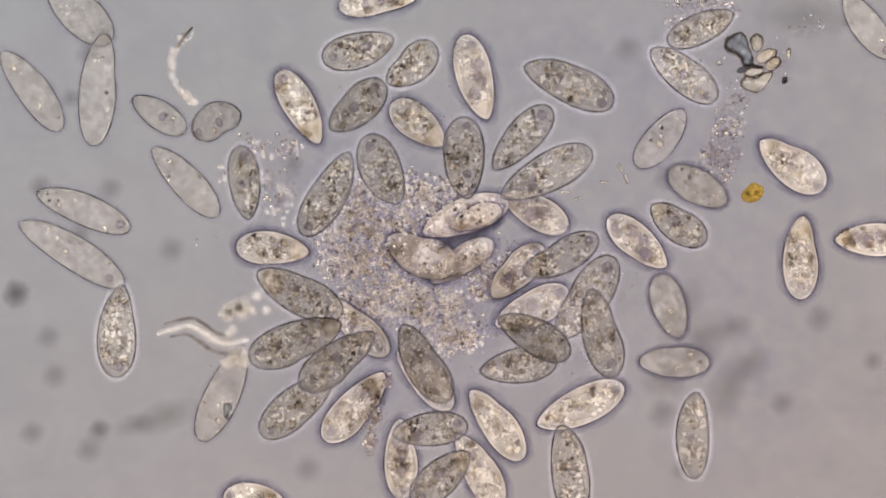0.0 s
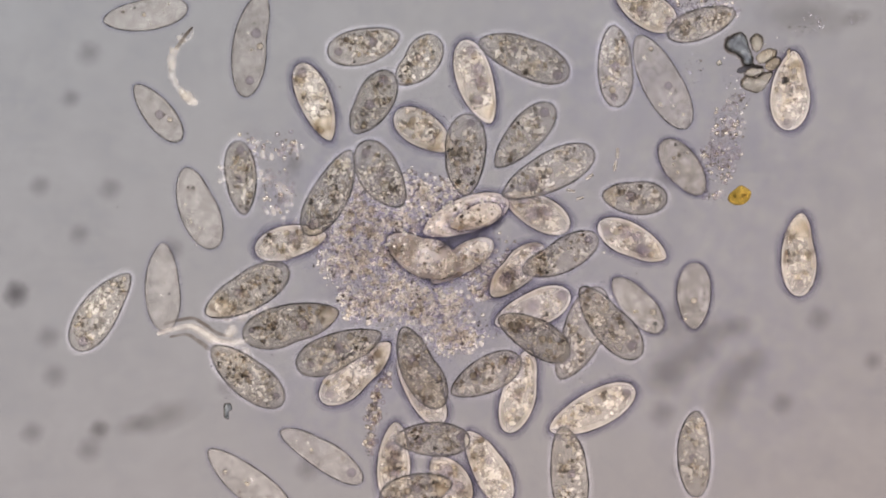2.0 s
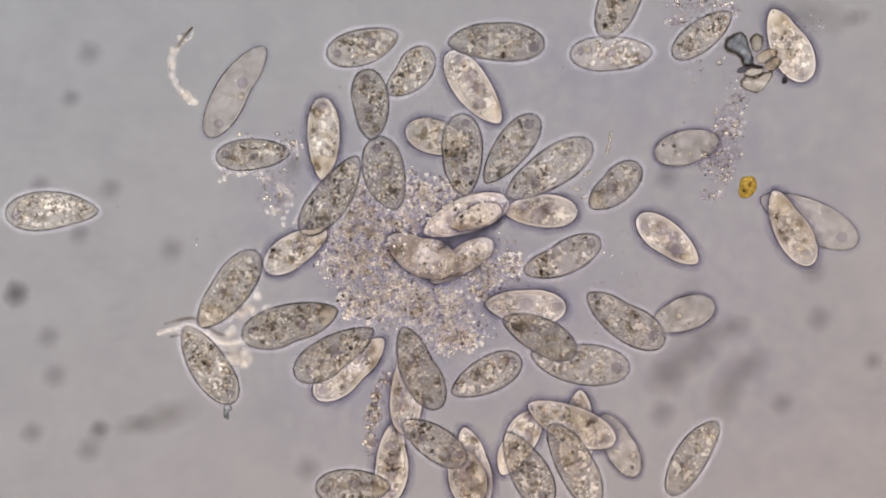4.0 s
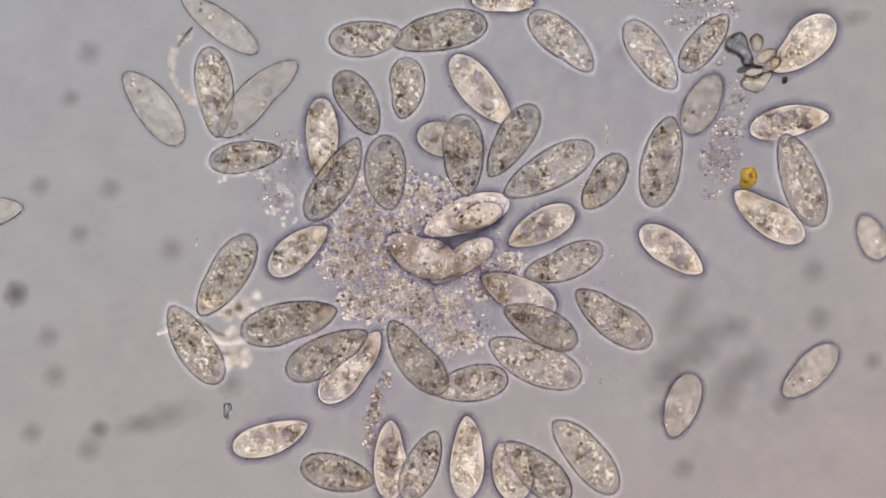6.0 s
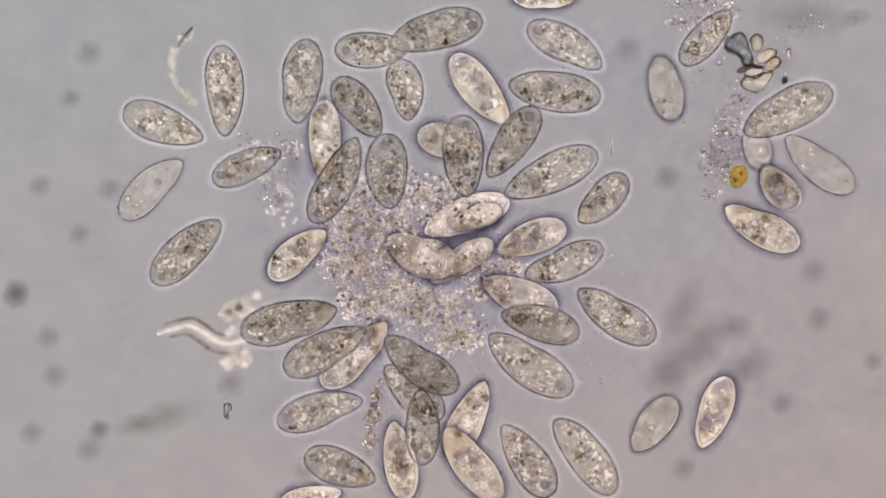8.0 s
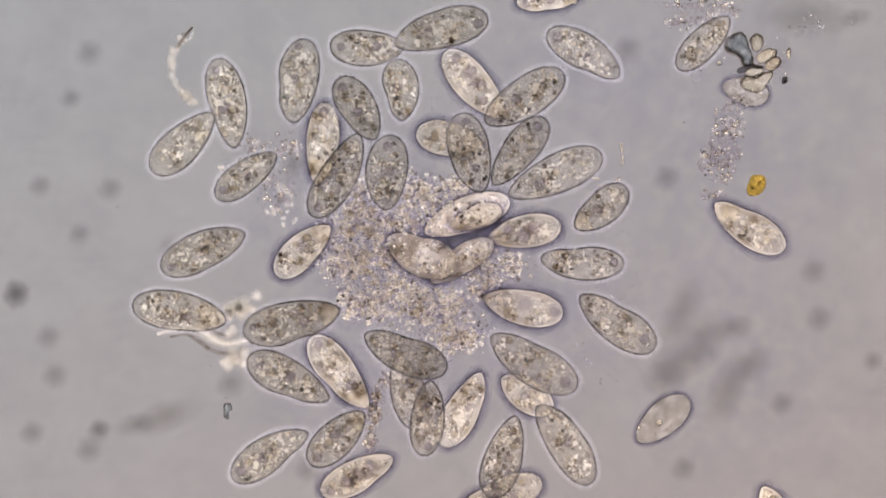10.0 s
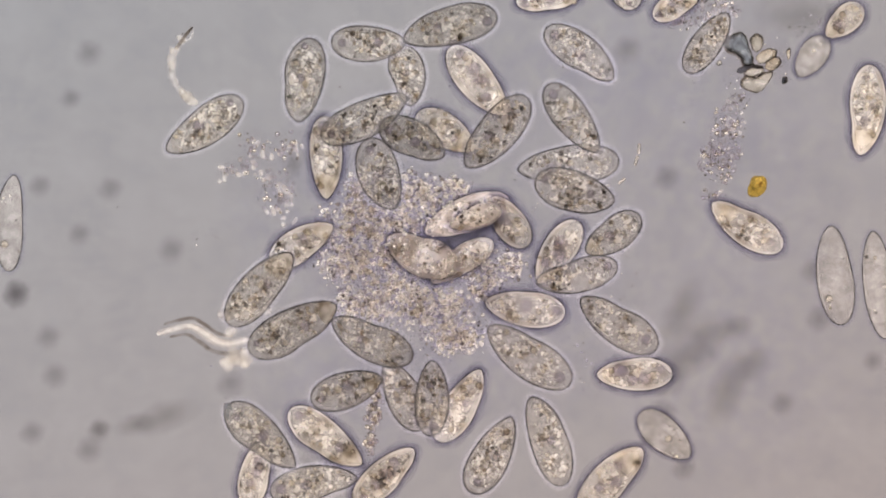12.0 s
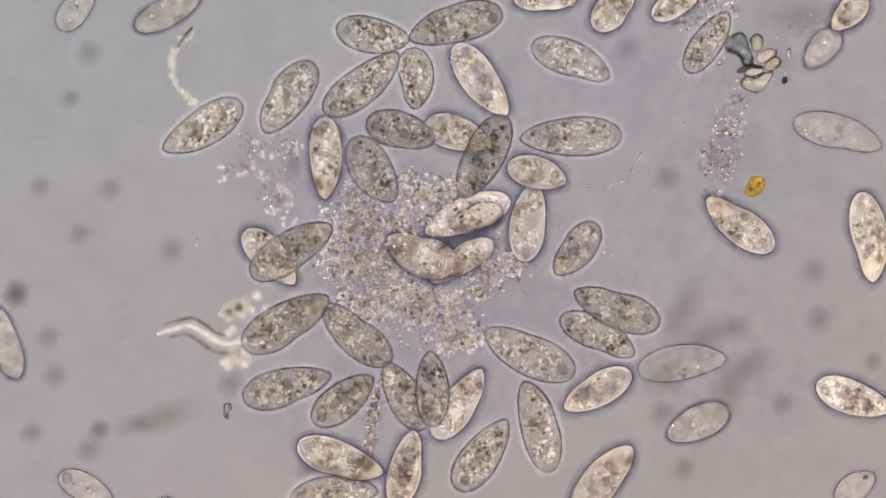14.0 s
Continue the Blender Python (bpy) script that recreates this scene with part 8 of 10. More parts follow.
    walk(CELLS[76], [
        (0.00, pose(0.3273, 0.0348, 0.186, 0, 0, -34.4)), (0.50, pose(0.3020, 0.0414, 0.186, 0, 0, -29.7)), (1.00, pose(0.2768, 0.0558, 0.186, 0, 0, -19.3)), (1.50, pose(0.2756, 0.0636, 0.186, 0, 0, -10.3)),
        (2.00, pose(0.2666, 0.0726, 0.186, 0, 0, -3.5)), (2.50, pose(0.2422, 0.0844, 0.186, 0, 0, 33.8)), (3.00, pose(0.2399, 0.0872, 0.186, 0, 0, 40.6)), (5.30, pose(0.2256, 0.0933, 0.186, 0, 0, 43.5)),
        (5.50, pose(0.2220, 0.0975, 0.186, 0, 0, 47.3)), (6.00, pose(0.2232, 0.0933, 0.186, 0, 0, 53.8)), (6.50, pose(0.2226, 0.0824, 0.186, 0, 0, 47.3)), (7.00, pose(0.2244, 0.0782, 0.186, 0, 0, 49.8)),
        (7.50, pose(0.2208, 0.0758, 0.186, 0, 0, 52.6)), (8.00, pose(0.2220, 0.0698, 0.186, 0, 0, 44.8)), (8.20, pose(0.2244, 0.0698, 0.186, 0, 0, 44.8)), (10.30, pose(0.2183, 0.0498, 0.186, 0, 0, 38.1)),
        (10.50, pose(0.2177, 0.0402, 0.186, 0, 0, 46.6)), (11.00, pose(0.2345, 0.0378, 0.186, 0, 0, 52.6)), (11.50, pose(0.2351, 0.0288, 0.186, 0, 0, 46.5)), (12.00, pose(0.2363, 0.0209, 0.186, 0, 0, 34.3)),
        (12.50, pose(0.2285, 0.0126, 0.186, 0, 0, 36.9)), (13.00, pose(0.2159, 0.0156, 0.186, 0, 0, 37.3)), (13.50, pose(0.1972, 0.0053, 0.186, 0, 0, 43.5)), (14.00, pose(0.1852, -0.0001, 0.186, 0, 0, 50.5))])
    walk(CELLS[77], [
        (0.00, pose(0.1254, -0.0827, 0.064, 0, 0, 25.5)), (0.50, pose(0.1248, -0.0820, 0.064, 0, 0, 24.6)), (1.00, pose(0.1248, -0.0814, 0.064, 0, 0, 26.2)), (1.50, pose(0.1248, -0.0827, 0.064, 0, 0, 26.2)),
        (2.00, pose(0.1260, -0.0839, 0.064, 0, 0, 21.9)), (2.50, pose(0.1248, -0.0790, 0.064, 0, 0, 29.0)), (3.00, pose(0.1193, -0.0857, 0.064, 0, 0, 25.4)), (3.20, pose(0.1211, -0.0899, 0.064, 0, 0, 20.1)),
        (5.30, pose(0.1063, -0.0598, 0.064, 0, 0, -25.6)), (5.50, pose(0.1069, -0.0621, 0.064, 0, 0, -25.0)), (6.00, pose(0.1063, -0.0621, 0.064, 0, 0, -24.4)), (6.50, pose(0.1081, -0.0628, 0.064, 0, 0, -19.7)),
        (7.00, pose(0.1081, -0.0640, 0.064, 0, 0, -19.7)), (7.50, pose(0.1081, -0.0646, 0.064, 0, 0, -22.3)), (8.00, pose(0.1081, -0.0646, 0.064, 0, 0, -22.3)), (8.20, pose(0.1081, -0.0646, 0.064, 0, 0, -19.2)),
        (10.50, pose(0.1141, -0.0827, 0.064, 0, 0, -12.5)), (11.00, pose(0.1145, -0.0827, 0.064, 0, 0, -12.1)), (11.50, pose(0.1153, -0.0807, 0.064, 0, 0, -6.2)), (12.00, pose(0.1153, -0.0827, 0.064, 0, 0, -8.2)),
        (12.50, pose(0.1141, -0.0688, 0.064, 0, 0, -42.1)), (13.00, pose(0.1101, -0.0091, 0.064, 0, 0, -103.6)), (13.50, pose(0.1180, 0.0234, 0.064, 0, 0, -100.6)), (14.00, pose(0.1212, 0.0386, 0.064, 0, 0, -98.4))])
    walk(CELLS[78], [
        (0.00, pose(0.1265, -0.1225, 0.180, 0, 0, -28.3)), (0.50, pose(0.1292, -0.1249, 0.180, 0, 0, -25.3)), (1.00, pose(0.1257, -0.1229, 0.180, 0, 0, -30.4)), (1.50, pose(0.1277, -0.1229, 0.180, 0, 0, -27.9)),
        (2.00, pose(0.1265, -0.1225, 0.180, 0, 0, -29.1)), (2.50, pose(0.1265, -0.1229, 0.180, 0, 0, -30.0)), (3.00, pose(0.1296, -0.1288, 0.180, 0, 0, -29.2)), (5.50, pose(0.1352, -0.1077, 0.180, 0, 0, -23.5)),
        (6.00, pose(0.1352, -0.1077, 0.180, 0, 0, -26.5)), (6.50, pose(0.1304, -0.1053, 0.180, 0, 0, -26.6)), (7.00, pose(0.1358, -0.1070, 0.180, 0, 0, -27.3)), (7.50, pose(0.1304, -0.1071, 0.180, 0, 0, -21.9)),
        (8.00, pose(0.1352, -0.1047, 0.180, 0, 0, -15.1)), (8.20, pose(0.1352, -0.1041, 0.180, 0, 0, -12.7)), (9.65, pose(0.1352, -0.4284, 0.180, 0, 0, -59.1)), (14.00, pose(0.1352, -0.4284, 0.180, 0, 0, -59.1))])
    walk(CELLS[79], [
        (0.00, pose(0.1989, -0.0684, 0.140, 0, 0, 55.2)), (0.50, pose(0.1941, -0.0763, 0.140, 0, 0, 56.6)), (1.00, pose(0.1875, -0.0896, 0.140, 0, 0, 54.6)), (1.50, pose(0.1881, -0.0939, 0.140, 0, 0, 60.6)),
        (2.00, pose(0.1917, -0.1174, 0.140, 0, 0, 66.0)), (2.50, pose(0.2039, -0.1511, 0.140, 0, 0, 37.9)), (3.00, pose(0.2201, -0.1601, 0.140, 0, 0, 9.4)), (5.50, pose(0.1309, -0.1522, 0.140, 0, 0, -16.8)),
        (6.00, pose(0.1285, -0.1564, 0.140, 0, 0, -23.3)), (6.50, pose(0.1242, -0.1570, 0.140, 0, 0, -30.5)), (7.00, pose(0.1219, -0.1588, 0.140, 0, 0, -34.9)), (7.50, pose(0.1219, -0.1606, 0.140, 0, 0, -35.9)),
        (8.00, pose(0.1219, -0.1600, 0.140, 0, 0, -34.9)), (10.30, pose(0.1272, -0.1573, 0.140, 0, 0, -30.8)), (10.50, pose(0.1272, -0.1556, 0.140, 0, 0, -29.8)), (11.00, pose(0.1272, -0.1537, 0.140, 0, 0, -26.4)),
        (11.50, pose(0.1193, -0.1453, 0.140, 0, 0, -35.0)), (12.00, pose(0.1205, -0.1489, 0.140, 0, 0, -35.0)), (12.50, pose(0.1211, -0.1471, 0.140, 0, 0, -33.2)), (13.00, pose(0.1199, -0.1471, 0.140, 0, 0, -35.2)),
        (13.50, pose(0.1211, -0.1435, 0.140, 0, 0, -31.9)), (14.00, pose(0.1205, -0.1446, 0.140, 0, 0, -25.9))])
    walk(CELLS[80], [
        (0.00, pose(0.2206, -0.1166, 0.207, 0, 0, -76.3)), (0.50, pose(0.2230, -0.1141, 0.207, 0, 0, -73.3)), (1.00, pose(0.2261, -0.1117, 0.207, 0, 0, -68.9)), (1.50, pose(0.2280, -0.1069, 0.207, 0, 0, -60.8)),
        (2.00, pose(0.2317, -0.1015, 0.207, 0, 0, -50.2)), (2.50, pose(0.2495, -0.0960, 0.207, 0, 0, -37.8)), (3.00, pose(0.2652, -0.0983, 0.207, 0, 0, -33.6)), (5.30, pose(0.2348, -0.0970, 0.207, 0, 0, -34.7)),
        (5.50, pose(0.2354, -0.0976, 0.207, 0, 0, -36.5)), (6.00, pose(0.2360, -0.0952, 0.207, 0, 0, -35.8)), (6.50, pose(0.2366, -0.0952, 0.207, 0, 0, -36.6)), (7.00, pose(0.2378, -0.0934, 0.207, 0, 0, -35.5)),
        (7.50, pose(0.2372, -0.0952, 0.207, 0, 0, -35.8)), (8.00, pose(0.2402, -0.0916, 0.207, 0, 0, -32.9)), (10.50, pose(0.2417, -0.1032, 0.207, 0, 0, -35.7)), (11.00, pose(0.2417, -0.1032, 0.207, 0, 0, -35.7)),
        (11.50, pose(0.2429, -0.1056, 0.207, 0, 0, -35.6)), (12.00, pose(0.2435, -0.1038, 0.207, 0, 0, -33.7)), (12.50, pose(0.2417, -0.1050, 0.207, 0, 0, -30.7)), (13.00, pose(0.2465, -0.0924, 0.207, 0, 0, -23.0)),
        (13.50, pose(0.2453, -0.0924, 0.207, 0, 0, -28.0)), (14.00, pose(0.2411, -0.0822, 0.207, 0, 0, -21.2))])
    walk(CELLS[81], [
        (0.00, pose(0.3206, -0.0808, 0.006, 0, 0, 108.4)), (0.50, pose(0.3446, -0.0919, 0.006, 0, 0, 131.0)), (1.00, pose(0.3574, -0.0928, 0.006, 0, 0, 91.2)), (1.50, pose(0.3686, -0.0732, 0.006, 0, 0, 80.1)),
        (2.00, pose(0.3558, -0.0663, 0.006, 0, 0, 89.0)), (2.50, pose(0.3826, -0.0808, 0.006, 0, 0, 67.4)), (3.00, pose(0.3538, -0.0871, 0.006, 0, 0, 18.9)), (5.50, pose(0.3366, -0.1671, 0.006, 0, 0, 21.8)),
        (6.00, pose(0.3386, -0.2215, 0.006, 0, 0, 70.7)), (6.50, pose(0.3159, -0.2351, 0.006, 0, 0, 41.0)), (7.00, pose(0.3098, -0.2351, 0.006, 0, 0, 53.3)), (7.50, pose(0.3218, -0.2498, 0.006, 0, 0, 33.0)),
        (8.00, pose(0.2994, -0.2482, 0.006, 0, 0, 51.9)), (10.50, pose(0.3126, -0.2411, 0.006, 0, 0, 38.6)), (11.00, pose(0.3018, -0.2579, 0.006, 0, 0, 45.0)), (11.25, pose(0.3062, -0.2657, 0.006, 0, 0, 89.2)),
        (11.50, pose(0.3106, -0.2734, 0.006, 0, 0, 133.4)), (12.00, pose(0.3142, -0.2630, 0.006, 0, 0, 138.4)), (12.50, pose(0.3206, -0.2811, 0.006, 0, 0, 95.0)), (13.00, pose(0.3226, -0.2451, 0.006, 0, 0, 64.4)),
        (13.50, pose(0.3334, -0.2439, 0.006, 0, 0, 68.7)), (14.00, pose(0.3606, -0.2470, 0.006, 0, 0, 24.4))])
    walk(CELLS[82], [
        (0.00, pose(0.5054, -0.0122, 0.051, 0, 0, -91.9)), (0.50, pose(0.5018, -0.0092, 0.051, 0, 0, -88.9)), (1.00, pose(0.5018, -0.0098, 0.051, 0, 0, -88.9)), (1.50, pose(0.5042, -0.0092, 0.051, 0, 0, -92.0)),
        (2.00, pose(0.5030, -0.0079, 0.051, 0, 0, -91.7)), (2.50, pose(0.4908, 0.0115, 0.051, 0, 0, -86.1)), (3.00, pose(0.4956, 0.0145, 0.051, 0, 0, -75.2)), (3.20, pose(0.4968, 0.0163, 0.051, 0, 0, -75.6)),
        (5.50, pose(0.4664, 0.0505, 0.051, 0, 0, -30.0)), (6.00, pose(0.4591, 0.0469, 0.051, 0, 0, -34.9)), (6.50, pose(0.4585, 0.0426, 0.051, 0, 0, -35.3)), (7.00, pose(0.4591, 0.0432, 0.051, 0, 0, -33.2)),
        (7.50, pose(0.4579, 0.0426, 0.051, 0, 0, -32.0)), (8.00, pose(0.4494, 0.0311, 0.051, 0, 0, -28.1)), (10.50, pose(0.4311, 0.0316, 0.051, 0, 0, -34.8)), (11.00, pose(0.4304, 0.0322, 0.051, 0, 0, -35.1)),
        (11.50, pose(0.4286, 0.0322, 0.051, 0, 0, -34.4)), (12.00, pose(0.4280, 0.0322, 0.051, 0, 0, -33.6)), (12.50, pose(0.4286, 0.0358, 0.051, 0, 0, -28.1)), (13.00, pose(0.4268, 0.0389, 0.051, 0, 0, -26.3)),
        (13.50, pose(0.4225, 0.0383, 0.051, 0, 0, -31.9)), (14.00, pose(0.4182, 0.0353, 0.051, 0, 0, -38.0))])
    walk(CELLS[83], [
        (0.00, pose(0.3569, 0.0871, 0.108, 0, 0, 150.6)), (0.50, pose(0.3577, 0.0878, 0.108, 0, 0, 147.1)), (1.00, pose(0.3490, 0.0910, 0.108, 0, 0, 144.2)), (1.50, pose(0.3371, 0.1136, 0.108, 0, 0, 129.5)),
        (2.00, pose(0.3359, 0.1144, 0.108, 0, 0, 127.0)), (2.50, pose(0.3351, 0.1056, 0.108, 0, 0, 121.8)), (3.00, pose(0.3379, 0.1037, 0.108, 0, 0, 161.3)), (5.50, pose(0.3541, 0.2145, 0.108, 0, 0, 216.8)),
        (6.00, pose(0.3636, 0.2034, 0.108, 0, 0, 242.2)), (6.50, pose(0.3470, 0.1955, 0.108, 0, 0, 252.6)), (7.00, pose(0.3450, 0.2117, 0.108, 0, 0, 224.7)), (7.50, pose(0.3233, 0.2058, 0.108, 0, 72, 253.0)),
        (8.00, pose(0.3122, 0.2251, 0.108, 0, 0, 283.0)), (8.61, pose(0.3122, 0.4175, 0.108, 0, 0, 275.2)), (14.00, pose(0.3122, 0.4175, 0.108, 0, 0, 275.2))])
    walk(CELLS[84], [
        (0.00, pose(0.1009, -0.4338, 0.182, 0, 0, -77.3)), (2.24, pose(0.1009, -0.4338, 0.182, 0, 0, -77.3)), (2.50, pose(0.1009, -0.3075, 0.182, 0, 0, -58.2)), (3.00, pose(0.1009, -0.3028, 0.182, 0, 0, -60.9)),
        (5.50, pose(0.1461, -0.3134, 0.182, 0, 0, -55.0)), (6.00, pose(0.1304, -0.3095, 0.182, 0, 0, -42.5)), (6.50, pose(0.1402, -0.3055, 0.182, 0, 0, -48.8)), (7.00, pose(0.1408, -0.3086, 0.182, 0, 0, -46.9)),
        (7.50, pose(0.1354, -0.3026, 0.182, 0, 0, -45.9)), (8.00, pose(0.1166, -0.2938, 0.182, 0, 0, -55.8)), (10.50, pose(0.0786, -0.2869, 0.182, 0, 0, -114.1)), (11.00, pose(0.0720, -0.2845, 0.182, 0, 0, -117.9)),
        (11.50, pose(0.0696, -0.2881, 0.182, 0, 0, -120.3)), (12.00, pose(0.0672, -0.2863, 0.182, 0, 0, -118.6)), (12.50, pose(0.0636, -0.2839, 0.182, 0, 0, -122.6)), (13.00, pose(0.0606, -0.2839, 0.182, 0, 0, -123.8)),
        (13.50, pose(0.0582, -0.2863, 0.182, 0, 0, -123.7)), (14.00, pose(0.0540, -0.2857, 0.182, 0, 0, -125.9))])
    walk(CELLS[85], [
        (0.00, pose(0.0099, -0.4109, 0.120, 0, 0, -79.5)), (1.25, pose(0.0099, -0.4109, 0.120, 0, 0, -79.5)), (1.50, pose(0.0099, -0.3253, 0.120, 0, 0, -63.7)), (2.00, pose(0.0087, -0.3272, 0.120, 0, 0, -60.3)),
        (2.50, pose(0.0075, -0.3272, 0.120, 0, 0, -58.4)), (3.00, pose(-0.0024, -0.3272, 0.120, 0, 0, -61.5)), (5.50, pose(0.0937, -0.3035, 0.120, 0, 0, -83.4)), (6.00, pose(0.0937, -0.3114, 0.120, 0, 0, -72.3)),
        (6.50, pose(0.0976, -0.3134, 0.120, 0, 0, -64.7)), (7.00, pose(0.0917, -0.3233, 0.120, 0, 0, -47.4)), (7.25, pose(0.0917, -0.4109, 0.120, 0, 0, -72.9)), (14.00, pose(0.0917, -0.4109, 0.120, 0, 0, -72.9))])
    walk(CELLS[86], [
        (0.00, pose(-0.3940, 0.4412, 0.010, 0, 0, -57.3)), (1.96, pose(-0.3940, 0.4412, 0.010, 0, 0, -57.3)), (2.50, pose(-0.3940, 0.1739, 0.010, 0, 0, -8.3)), (3.00, pose(-0.4516, 0.2753, 0.010, 0, 0, -50.1)),
        (6.00, pose(-0.2949, 0.5123, 0.010, 0, 0, -86.8)), (6.17, pose(-0.2643, 0.4397, 0.010, 0, 0, -144.0)), (6.33, pose(-0.2337, 0.3671, 0.010, 0, 0, -201.1)), (6.50, pose(-0.2030, 0.2945, 0.010, 0, 0, -258.3)),
        (7.00, pose(-0.4280, 0.2718, 0.010, 0, 0, -274.2)), (7.50, pose(-0.4108, 0.1834, 0.010, 0, 0, -211.8)), (8.00, pose(-0.3956, 0.1766, 0.010, 0, 0, -200.3)), (9.25, pose(-0.3732, 0.1621, 0.010, 0, 0, -156.2)),
        (10.50, pose(-0.3509, 0.1474, 0.010, 0, 0, -112.1)), (11.00, pose(-0.3249, 0.2206, 0.010, 0, 0, -83.9)), (11.45, pose(-0.3249, 0.4412, 0.010, 0, 0, -87.6)), (14.00, pose(-0.3249, 0.4412, 0.010, 0, 0, -87.6))])
    walk(CELLS[87], [
        (0.00, pose(-0.5464, 0.4471, 0.014, 0, 0, -82.6)), (6.17, pose(-0.5464, 0.4471, 0.014, 0, 0, -82.6)), (6.50, pose(-0.5464, 0.2844, 0.014, 0, 0, -71.6)), (6.83, pose(-0.5464, 0.4471, 0.014, 0, 0, -82.6)),
        (14.00, pose(-0.5464, 0.4471, 0.014, 0, 0, -82.6))])
    walk(CELLS[88], [
        (0.00, pose(-0.3164, 0.4518, 0.002, 0, 0, -68.4)), (5.73, pose(-0.3164, 0.4518, 0.002, 0, 0, -68.4)), (6.00, pose(-0.3164, 0.3179, 0.002, 0, 0, -36.1)), (6.50, pose(-0.3491, 0.3388, 0.002, 0, 0, -1.7)),
        (7.00, pose(-0.2691, 0.3427, 0.002, 0, 0, -5.5)), (7.25, pose(-0.2691, 0.4518, 0.002, 0, 0, -56.2)), (14.00, pose(-0.2691, 0.4518, 0.002, 0, 0, -56.2))])
    walk(CELLS[89], [
        (0.00, pose(-0.3410, 0.4483, 0.006, 0, 0, 84.9)), (4.82, pose(-0.3410, 0.4483, 0.006, 0, 0, 84.9)), (5.50, pose(-0.3410, 0.2187, 0.006, 0, 0, 77.3)), (6.00, pose(-0.3250, 0.2218, 0.006, 0, 0, 96.0)),
        (6.50, pose(-0.3278, 0.2106, 0.006, 0, 0, 93.4)), (7.00, pose(-0.3159, 0.2147, 0.006, 0, 0, 89.2)), (7.50, pose(-0.3190, 0.2115, 0.006, 0, 0, 87.8)), (8.00, pose(-0.3110, 0.2239, 0.006, 0, 0, 92.2)),
        (10.50, pose(-0.3070, 0.2035, 0.006, 0, 0, 100.8)), (11.00, pose(-0.3142, 0.1975, 0.006, 0, 0, 76.0)), (11.50, pose(-0.3326, 0.1748, 0.006, 0, 0, 39.9)), (12.00, pose(-0.3381, 0.1754, 0.006, 0, 0, 34.2)),
        (12.50, pose(-0.3398, 0.1687, 0.006, 0, 0, 30.1)), (13.00, pose(-0.3410, 0.1693, 0.006, 0, 0, 28.9)), (13.50, pose(-0.3422, 0.1723, 0.006, 0, 0, 30.1)), (14.00, pose(-0.3404, 0.1736, 0.006, 0, 0, 30.8))])
    walk(CELLS[90], [
        (0.00, pose(-0.4108, 0.4477, 0.010, 0, 0, -74.7)), (5.50, pose(-0.4108, 0.4477, 0.010, 0, 0, -74.7)), (6.00, pose(-0.4108, 0.1990, 0.010, 0, 0, -51.8)), (6.50, pose(-0.4088, 0.1546, 0.010, 0, 0, 24.1)),
        (7.00, pose(-0.2878, 0.0327, 0.010, 0, 0, -44.5)), (7.50, pose(-0.7505, 0.0327, 0.010, 0, 0, -14.9)), (7.75, pose(-0.7218, 0.0327, 0.010, 0, 0, -6.0)), (14.00, pose(-0.7218, 0.0327, 0.010, 0, 0, -6.0))])
    walk(CELLS[91], [
        (0.00, pose(-0.1485, 0.4323, 0.182, 0, 0, 84.8)), (6.25, pose(-0.1485, 0.4323, 0.182, 0, 0, 84.8)), (6.50, pose(-0.1485, 0.3110, 0.182, 0, 0, 77.0)), (7.00, pose(-0.1846, 0.2553, 0.182, 0, 0, 83.2)),
        (7.50, pose(-0.1956, 0.2325, 0.182, 0, 0, 79.9)), (8.00, pose(-0.1956, 0.2333, 0.182, 0, 0, 82.3)), (10.50, pose(-0.2008, 0.2342, 0.182, 0, 0, 81.7)), (11.00, pose(-0.1978, 0.2354, 0.182, 0, 0, 83.2)),
        (11.50, pose(-0.1930, 0.2337, 0.182, 0, 0, 79.7)), (12.00, pose(-0.1924, 0.2349, 0.182, 0, 0, 81.1)), (12.50, pose(-0.1936, 0.2360, 0.182, 0, 0, 84.1)), (13.00, pose(-0.1996, 0.2222, 0.182, 0, 0, 83.9)),
        (13.50, pose(-0.2109, 0.2101, 0.182, 0, 0, 58.5)), (14.00, pose(-0.2145, 0.2107, 0.182, 0, 0, 55.0))])
    walk(CELLS[92], [
        (0.00, pose(0.1709, 0.4386, 0.055, 0, 0, 106.0)), (5.03, pose(0.1709, 0.4386, 0.055, 0, 0, 106.0)), (5.50, pose(0.1709, 0.2942, 0.055, 0, 0, 130.1)), (6.00, pose(0.1666, 0.2918, 0.055, 0, 0, 137.1)),
        (6.50, pose(0.1679, 0.2852, 0.055, 0, 0, 144.7)), (7.00, pose(0.1690, 0.2816, 0.055, 0, 0, 151.4)), (7.50, pose(0.1697, 0.2852, 0.055, 0, 0, 149.6)), (8.00, pose(0.1715, 0.2858, 0.055, 0, 0, 150.1)),
        (10.50, pose(0.2006, 0.2737, 0.055, 0, 0, 145.3)), (11.00, pose(0.1963, 0.2762, 0.055, 0, 0, 141.9)), (11.50, pose(0.1939, 0.2750, 0.055, 0, 0, 141.9)), (12.00, pose(0.1920, 0.2750, 0.055, 0, 0, 142.9)),
        (12.50, pose(0.1878, 0.2701, 0.055, 0, 0, 148.7)), (13.00, pose(0.1853, 0.2713, 0.055, 0, 0, 148.7)), (13.50, pose(0.1792, 0.2622, 0.055, 0, 0, 158.2)), (14.00, pose(0.1798, 0.2653, 0.055, 0, 0, 156.3))])
